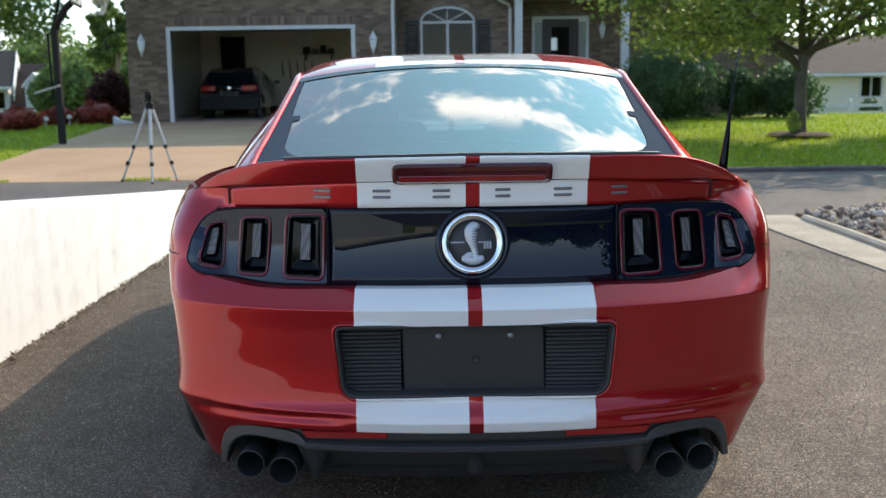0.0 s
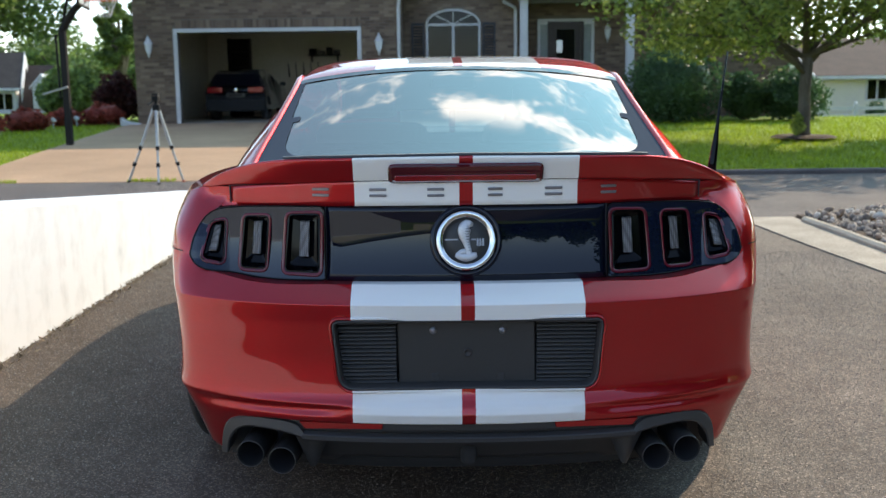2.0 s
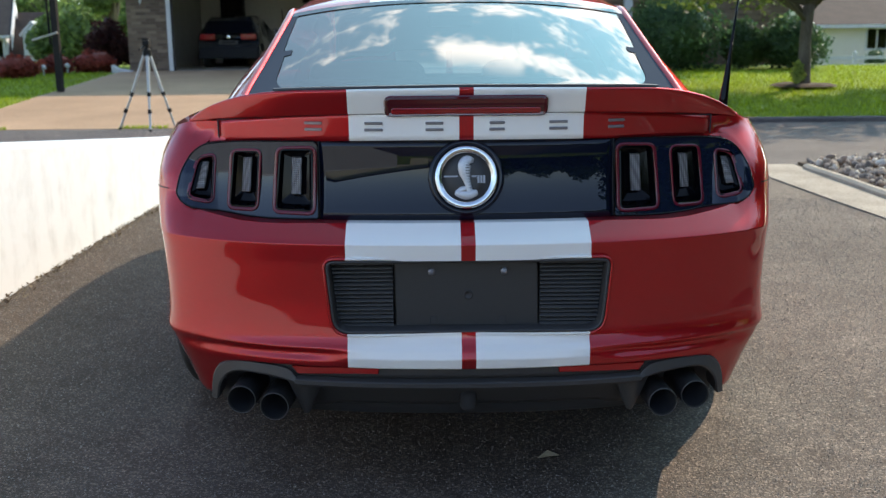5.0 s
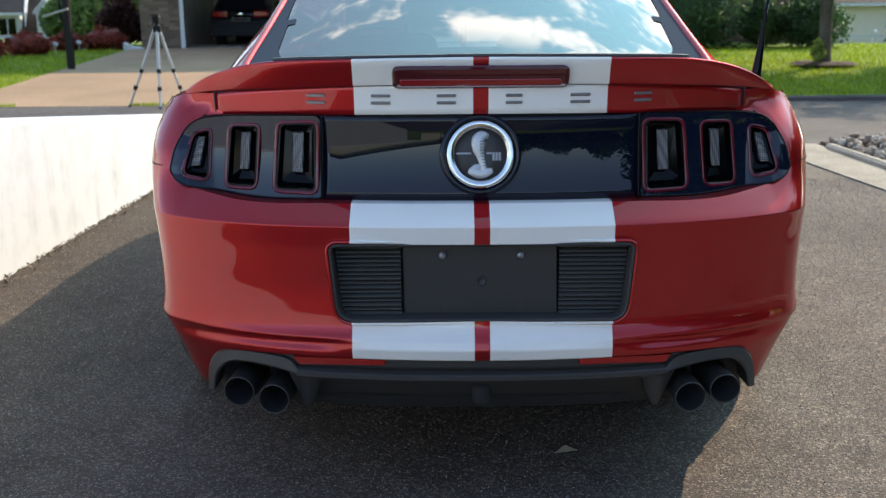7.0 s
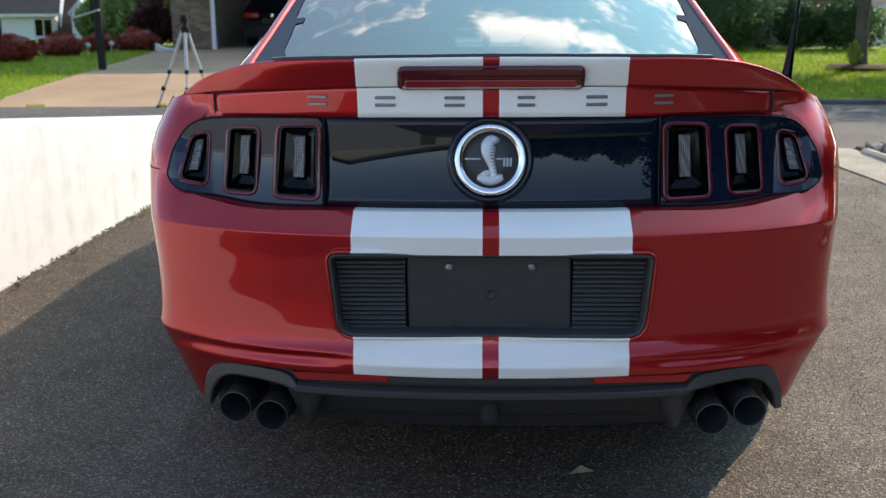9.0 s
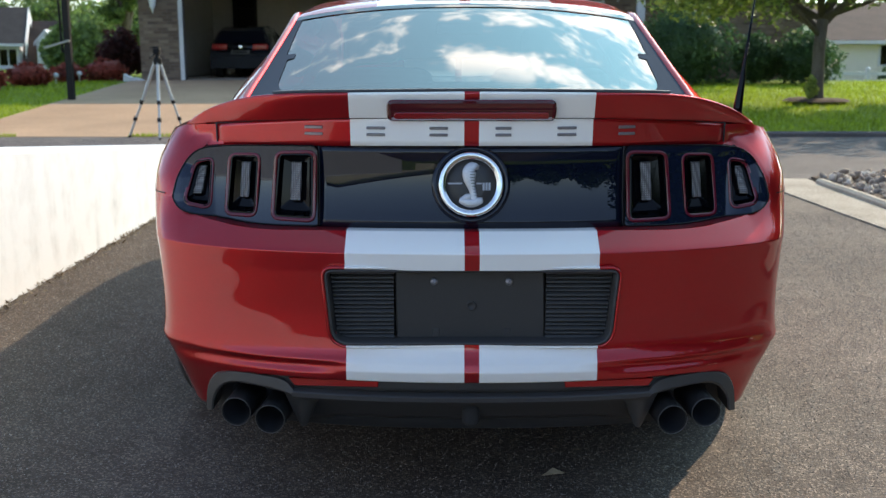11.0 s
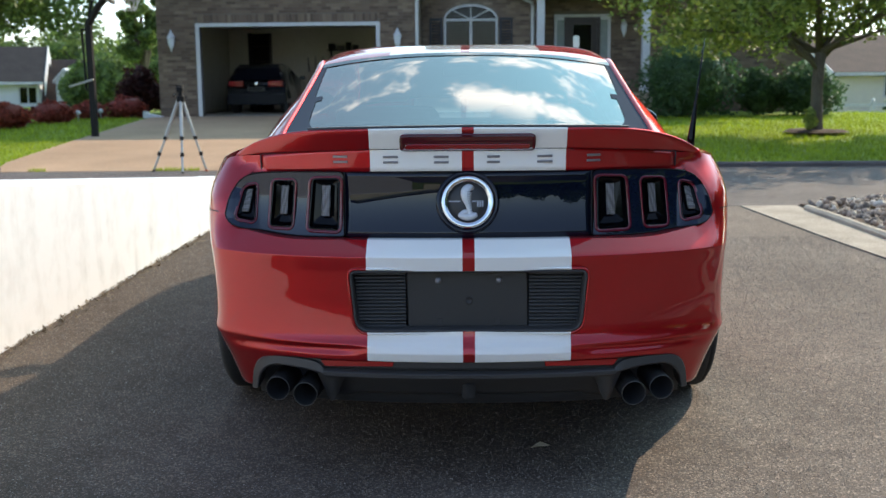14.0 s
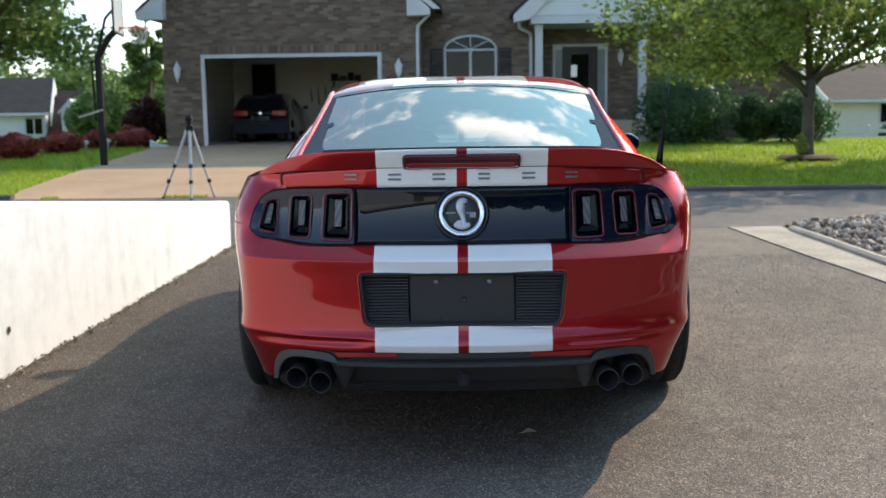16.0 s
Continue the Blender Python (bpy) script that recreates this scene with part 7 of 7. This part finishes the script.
for side in (-1, 1):
    # arch over the pair of tail pipes
    arch = [(0.424, 0.367), (0.450, 0.394), (0.50, 0.402), (0.58, 0.402), (0.632, 0.386), (0.656, 0.350), (0.664, 0.29)]
    inner = [(0.424, 0.357), (0.455, 0.362), (0.505, 0.370), (0.575, 0.373), (0.610, 0.360), (0.634, 0.330), (0.642, 0.292)]
    fx, fz = smooth_table([(k, p[0]) for k, p in enumerate(arch)]), smooth_table([(k, p[1]) for k, p in enumerate(arch)])
    ix, iz = smooth_table([(k, p[0]) for k, p in enumerate(inner)]), smooth_table([(k, p[1]) for k, p in enumerate(inner)])
    rows = []
    for t in np.linspace(0, 6, 37):
        a, b = (side * fx(t), fz(t)), (side * ix(t), iz(t))
        ya, yb = ty_low(a[0], a[1]), ty_low(b[0], b[1])
        mixed = lambda q, dy: (a[0] * (1 - q) + b[0] * q, ya * (1 - q) + yb * q + dy, a[1] * (1 - q) + b[1] * q)
        rows.append([mixed(0, 0.05), mixed(0, 0.012), mixed(0.08, 0.005), mixed(0.8, 0.001), mixed(0.97, 0.005), mixed(1, 0.014), mixed(1, 0.10)])
    v, f = tri_grid(rows)
    mesh_ob("pipe_arch", v, f, M["lip"], dif, "satin grey arch over the tail pipes", False)
    # the pointed fin between the face and the pipes
    rows = []
    for t in np.linspace(0, 1, 9):
        z = 0.362 - t * 0.095
        xl, xr = 0.350 + 0.05 * t**0.6, 0.452 - 0.035 * t
        if t > 0.9:
            xl += 0.004
        y = ty_low(0.41, z) + 0.022 + 0.02 * t
        rows.append([(side * xl, y + 0.06, z), (side * xl, y, z), (side * (xl + xr) / 2, y - 0.006, z), (side * xr, y, z), (side * xr, y + 0.06, z)])
    v, f = tri_grid(rows)
    mesh_ob("diffuser_fin", v, f, M["lip"] if side > 0 else M["black"], dif, "pointed fin", True)
    # reflector
    rl = rounded([(side * 0.220, 0.4035), (side * 0.440, 0.400), (side * 0.425, 0.381), (side * 0.222, 0.388)], 0.003, 3)
    loft("reflector", [drape(rl, ty_low, 0.03), drape(rl, ty_low, 0.010), drape(inset(rl, 0.002), ty_low, 0.007)], M["red_refl"], car, "red reflector strip")
    for x, y, z, r in ((0.571, -0.022, 0.307, 0.0365), (0.486, -0.042, 0.295, 0.0365)):
        bm = bmesh.new()
        mt = pose(side * x, y, z + 0.003, 93, 0, side * 6)
        lathe(bm, [(r - 0.0018, -0.001), (r - 0.0006, 0.0), (r, -0.0015), (r, -0.26), (r - 0.003, -0.26), (r - 0.0022, -0.004), (r - 0.0018, -0.001)], mt, 36, False)
        tip = part("tail_pipe", bm, M["pipe"], car, "sooty steel tail pipe", True)
        bm = bmesh.new()
        lathe(bm, [(r - 0.0032, -0.006), (r - 0.0032, -0.16), (0.0, -0.16)], mt, 28, False)
        part("pipe_bore", bm, M["soot"], tip, "", True)
        bm = bmesh.new()
        lathe(bm, [(r - 0.0022, -0.0005), (r - 0.0010, 0.0012), (r + 0.0004, -0.0005), (r + 0.0004, -0.003)], mt, 36, False)
        part("pipe_rim", bm, M["lip"], tip, "thin worn rim", True)
bm = bmesh.new()
box(bm, (-0.022, -0.02, 0.266), (0.022, 0.05, 0.325), 0.018, 3)
part("tow_boss", bm, M["gap"], dif, "", True)
# underbody silencers and axle shade
bm = bmesh.new()
box(bm, (-0.62, 0.12, 0.235), (0.62, 0.75, 0.36), 0.05, 3)
part("silencer_box", bm, M["gap"], car)
boxed("underbody", (-0.72, 0.7, 0.17), (0.72, 4.3, 0.24), M["gap"], car)

# ---- wheels ----


def wheel(side, y):
    hub = empty("wheel", (side * 0.795, y, WHEEL_Z))
    hub.parent = car
    hub["label"] = "dark alloy wheel with low-profile tyre"
    turn = pose(0, 0, 0, 0, 90, 0)
    R, W = WHEEL_R, 0.1425
    bm = bmesh.new()
    prof_ = [(0.26, -W + 0.02), (0.30, -W), (0.325, -W + 0.002), (R - 0.006, -W + 0.018)]
    for k in range(4):
        h = -W + 0.024 + k * (2 * W - 0.048) / 4
        g = (2 * W - 0.048) / 4
        prof_ += [(R, h + 0.004), (R, h + g - 0.008), (R - 0.008, h + g - 0.006), (R - 0.008, h + g)]
    prof_ += [(R - 0.006, W - 0.018), (0.325, W - 0.002), (0.30, W), (0.26, W - 0.02)]
    lathe(bm, prof_, turn, 64)
    part("tyre", bm, M["rubber"], hub, "black low-profile tyre", True)
    bm = bmesh.new()
    o = side * 1
    lathe(bm, [(0.262, -W + 0.02), (0.255, -W + 0.06), (0.24, -0.05), (0.24, 0.08), (0.258, W - 0.02), (0.264, W - 0.016)], turn, 48)
    part("rim", bm, M["rim"], hub, "", True)
    for k in range(10):
        a = k * math.pi / 5
        bm = bmesh.new()
        box(bm, (o * 0.085, -0.015, 0.04), (o * 0.11, 0.015, 0.25), 0.006)
        bm.transform(Matrix.Rotation(a, 4, "X"))
        part("spoke", bm, M["rim"], hub)
    bm = bmesh.new()
    lathe(bm, [(0.0, 0.115), (0.04, 0.115), (0.05, 0.105), (0.05, 0.0)], pose(0, 0, 0, 0, 90 * o, 0), 24)
    part("hub_cap", bm, M["rim"], hub, "", True)
    bm = bmesh.new()
    lathe(bm, [(0.0, 0.03), (0.17, 0.03), (0.17, 0.0), (0.0, 0.0)], turn, 32)
    part("brake_disc", bm, M["pipe"], hub)


for wy_ in WHEEL_Y:
    for side in (-1, 1):
        wheel(side, wy_)
        bm = bmesh.new()
        lathe(bm, [(0.398, -0.17), (0.398, 0.10)], pose(side * 0.80, wy_, WHEEL_Z, 0, side * 90, 0), 48)
        bmesh.ops.delete(bm, geom=[v_ for v_ in bm.verts if v_.co.z < 0.22], context="VERTS")
        bm.faces.ensure_lookup_table()
        bmesh.ops.delete(bm, geom=[f_ for f_ in bm.faces if len(f_.verts) > 4], context="FACES_ONLY")
        part("arch_liner", bm, M["gap"], car)

# ---- mirrors, aerial, nose ----
for side, mx_ in ((-1, 0.885), (1, 0.957)):
    bm = bmesh.new()
    bmesh.ops.create_uvsphere(bm, u_segments=20, v_segments=12, radius=1, matrix=pose(side * mx_, 2.62, 1.005, 0, 0, side * 8) @ Matrix.Diagonal((0.09, 0.07, 0.06, 1)))
    for v_ in bm.verts:
        if v_.co.y < 2.585:
            v_.co.y = 2.585
    mir = part("door_mirror", bm, M["gloss"], car, "black door mirror housing", True)
    bm = bmesh.new()
    bmesh.ops.create_circle(bm, cap_ends=True, segments=24, radius=1, matrix=pose(side * mx_, 2.582, 1.005, 90, 0, 0) @ Matrix.Diagonal((0.075, 0.048, 1, 1)))
    part("mirror_glass", bm, M["gloss"], mir)
    bm = bmesh.new()
    tube(bm, [(side * 0.76, 2.66, 0.955), (side * 0.89, 2.64, 0.97)], [0.03, 0.025], 8)
    part("mirror_arm", bm, M["black"], mir)
bm = bmesh.new()
tube(bm, [(0.742, 0.475, 0.955), (0.748, 0.478, 1.02), (0.757, 0.482, 1.09), (0.763, 0.486, 1.145), (0.787, 0.495, 1.345)], [0.0155, 0.0125, 0.0085, 0.0045, 0.0018], 10)
part("aerial", bm, M["bezel"], car, "black stub aerial on the rear wing", True)
for side in (-1, 1):
    bm = bmesh.new()
    box(bm, (side * 0.50, 4.50, 0.62), (side * 0.82, 4.60, 0.74), 0.03)
    bm.transform(Matrix.Translation((0, -0.06, 0)))
    part("headlamp", bm, M["smoke"], car)
    rows = []
    for y in np.linspace(1.45, 2.75, 2):
        rows.append([])
    for y0 in (1.62, 2.86):
        rows = []
        for z in np.linspace(0.25, 0.95, 20):
            s0 = float(np.interp(y0, [plan_y(k * 0.01) for k in range(500)], [k * 0.01 for k in range(500)]))
            a, b = shell(s0, z), shell(s0 + 0.005, z)
            rows.append([(side * (a[0] + 0.001), a[1], z), (side * (b[0] + 0.001), b[1], z)])
        v, f = tri_grid(rows)
        mesh_ob("door_seam", v, f, M["gap"], car)
    bm = bmesh.new()
    box(bm, (side * 0.915, 1.72, 0.80), (side * 0.935, 1.92, 0.83), 0.008)
    part("door_handle", bm, M["paint_plain"], car)
bm = bmesh.new()
box(bm, (-0.42, 4.60, 0.42), (0.42, 4.64, 0.66), 0.03)
part("grille", bm, M["black"], car)
boxed("nose_fill", (-0.6, 4.1, 0.25), (0.6, 4.45, 0.75), M["gap"], car)

# ---- stone bed beside the driveway ----
bed = empty("stone_bed", (4.6, 5.4, 0.0), "bed of loose grey and brown river stones behind a kerb", "stone bed")
rng = random.Random(77)
forms = []
for k in range(8):
    bm = bmesh.new()
    bmesh.ops.create_icosphere(bm, subdivisions=1, radius=1)
    for vv in bm.verts:
        vv.co *= 1 + 0.28 * noise.noise(vv.co * 1.4 + Vector((k * 7.1, 0, 0)))
    me = bpy.data.meshes.new("stone")
    bm.to_mesh(me)
    bm.free()
    me.materials.append(M["stone"])
    me.polygons.foreach_set("use_smooth", [True] * len(me.polygons))
    forms.append(me)


def stone_spot():
    y = rng.uniform(0.5, 7.0)
    x = 3.37 + 3.3 * rng.random()
    return x, y, max(0.0, 0.07 * math.sin(min(1.0, (x - 3.5) / 1.0) * 1.57))


for k in range(300):
    y = 3.6 + 3.35 * rng.random()
    x = 3.38 + 1.5 * rng.random()
    s = rng.uniform(0.022, 0.046)
    ob = new("stone", forms[k % 8])
    ob.parent = bed
    ob.matrix_parent_inverse = Matrix.Translation((-4.6, -5.4, 0))
    ob.matrix_basis = Matrix.LocRotScale((x, y, 0.05 + 0.06 * min(1, (x - 3.5)) + rng.uniform(-0.015, 0.02)), Euler((rng.uniform(0, 6), rng.uniform(0, 6), rng.uniform(0, 6))), (s * rng.uniform(0.9, 1.4), s, s * rng.uniform(0.55, 0.8)))
v, f = [], []
src = [([vv.co.copy() for vv in me.vertices], [tuple(p.vertices) for p in me.polygons]) for me in forms]
for k in range(5600):
    x, y, z = stone_spot()
    s = rng.uniform(0.02, 0.042)
    m = Matrix.LocRotScale((x, y, 0.02 + z + rng.uniform(-0.02, 0.02)), Euler((rng.uniform(0, 6), rng.uniform(0, 6), rng.uniform(0, 6))), (s * 1.2, s, s * 0.7))
    vs, fs = src[k % 8]
    b = len(v)
    v += [m @ p for p in vs]
    f += [tuple(b + i for i in t) for t in fs]
small = mesh_ob("stone_fill", v, f, M["stone"], None, "loose river stones between the larger ones", True)
small.parent = bed
small.matrix_parent_inverse = Matrix.Translation((-4.6, -5.4, 0))
small["kind"] = "stuff"
bm = bmesh.new()
prism(bm, [(3.30, -13), (3.30, 7.02), (7.2, 7.02), (7.2, -13)], -0.05, 0.02, 2)
tagged(part("bed_soil", bm, M["soil"]), "dark soil under the river stones", "soil", kind="structure")

# ---- bricks of the house front ----
brick = Net("brown_brick_pieces", (0.2, 0.14, 0.1), 0.9)
b_oi, b_geo = brick.n.new("ShaderNodeObjectInfo"), brick.n.new("ShaderNodeNewGeometry")
b_tone = brick.math("FRACT", brick.math("ADD", b_oi.outputs["Random"], b_geo.outputs["Random Per Island"]))
b_col = brick.ramp(b_tone, [(0.0, (0.115, 0.076, 0.055)), (0.35, (0.165, 0.109, 0.077)), (0.7, (0.205, 0.138, 0.097)), (0.92, (0.255, 0.178, 0.127)), (1.0, (0.30, 0.22, 0.16))])
brick.to("Base Color", brick.mix(brick.math("MULTIPLY", brick.noise(40, 4), 0.35), b_col, (0.11, 0.075, 0.058)))
brick.bump(brick.noise(60, 4), 0.4, 0.004)
BRICK_W, BRICK_H, JOINT, PROUD = 0.245, 0.070, 0.010, 0.008


def brick_shape(x0, x1, z0, z1, y):
    """A brick face standing proud of a wall plane, with its four edges."""
    e = 0.003
    v_ = [(x0, y, z0), (x1, y, z0), (x1, y, z1), (x0, y, z1), (x0 + e, y - PROUD, z0 + e), (x1 - e, y - PROUD, z0 + e), (x1 - e, y - PROUD, z1 - e), (x0 + e, y - PROUD, z1 - e)]
    return v_, [(4, 5, 6, 7), (0, 1, 5, 4), (1, 2, 6, 5), (2, 3, 7, 6), (3, 0, 4, 7)]


def brick_field(span, z0, z1, free):
    """Bricks (x0, x1, z0, z1) in running bond; span(z) gives the ends, free(z) the gaps of a course."""
    out, k, z = [], 0, z0
    while z + BRICK_H < z1:
        mid = z + BRICK_H / 2
        a, b = span(mid)
        runs = [(a, b)]
        for g0, g1 in free(z, z + BRICK_H):
            runs = [r for p, q in runs for r in ((p, min(q, g0)), (max(p, g1), q)) if r[1] - r[0] > 0.03]
        step = BRICK_W + JOINT
        for p, q in runs:
            x = math.floor(p / step) * step - (step / 2 if k % 2 else 0)
            while x < q:
                lo_, hi_ = max(x, p), min(x + BRICK_W, q)
                if hi_ - lo_ > 0.03:
                    out.append((lo_, hi_, z, z + BRICK_H))
                x += step
        k, z = k + 1, z + BRICK_H + JOINT
    return out


def arch_gap(lo_, hi_):
    """Width of the arched window at a course."""
    if lo_ > 3.37 or hi_ < 1.08:
        return []
    w_ = 0.76 if lo_ < 2.95 else 0.76 * math.sqrt(max(0.0, 1 - ((lo_ - 2.95) / 0.43) ** 2))
    return [(0.29 - w_, 0.29 + w_)]


def lay(wall_name, y, bricks, single):
    """The bricks for which single(x, z) holds become parts of their own on shared meshes, the rest one joined part."""
    wall = bpy.data.objects[wall_name]
    wall.data.materials[0] = M["mortar"]
    shapes, v, f, count = {}, [], [], 0
    for x0, x1, z0, z1 in bricks:
        if single(x0, z0) and count < 240:
            key = (round(x1 - x0, 2), round(z1 - z0, 2))
            if key not in shapes:
                vs, fs = brick_shape(-key[0] / 2, key[0] / 2, 0, key[1], 0)
                me = bpy.data.meshes.new("brick")
                me.from_pydata(vs, [], fs)
                me.materials.append(brick.m)
                shapes[key] = me
            ob = new("brick", shapes[key])
            ob.parent = wall
            ob.location = ((x0 + x1) / 2, y, z0)
            count += 1
            continue
        vs, fs = brick_shape(x0, x1, z0, z1, y)
        b = len(v)
        v += vs
        f += [tuple(b + i for i in q) for q in fs]
    rest = mesh_ob("brickwork", v, f, brick.m, wall)
    rest["kind"] = "stuff"


front = brick_field(lambda z: (-8.15, -1.08) if z < 4.1 else (-8.15 + (z - 4.1) * 1.0712, -1.08 - (z - 4.1) * 1.0712), 0.39, 7.2, lambda a, b: ([(-7.115, -2.145)] if a < 2.87 else [(-7.05, -2.21)] if a < 3.09 else []))
lay("garage_front_wall", HY, front, lambda x, z: 3.09 < z < 3.9 and -7.2 < x < -2.0)
soldier = bpy.data.meshes.new("brick")
soldier.from_pydata(*[q if i != 1 else [] for i, q in enumerate((brick_shape(-0.036, 0.036, 0, 0.215, 0)[0], 0, brick_shape(-0.036, 0.036, 0, 0.215, 0)[1]))])
soldier.materials.append(brick.m)
for k in range(59):
    ob = new("brick", soldier)
    ob.parent = bpy.data.objects["garage_front_wall"]
    ob.location = (-7.0 + k * 0.0819, HY, 2.866)
lay("window_wall", WY, brick_field(lambda z: (-1.07, 2.10), 0.39, 4.88, arch_gap), lambda x, z: False)
lay("door_wall", DY, brick_field(lambda z: (2.11, 6.20), 0.93, 3.6, lambda a, b: [(2.715, 4.365)] if a < 3.17 else []), lambda x, z: False)
lay("wing_wall", 26.4, brick_field(lambda z: (6.41, 9.70), 0.32, 3.78, lambda a, b: []), lambda x, z: False)
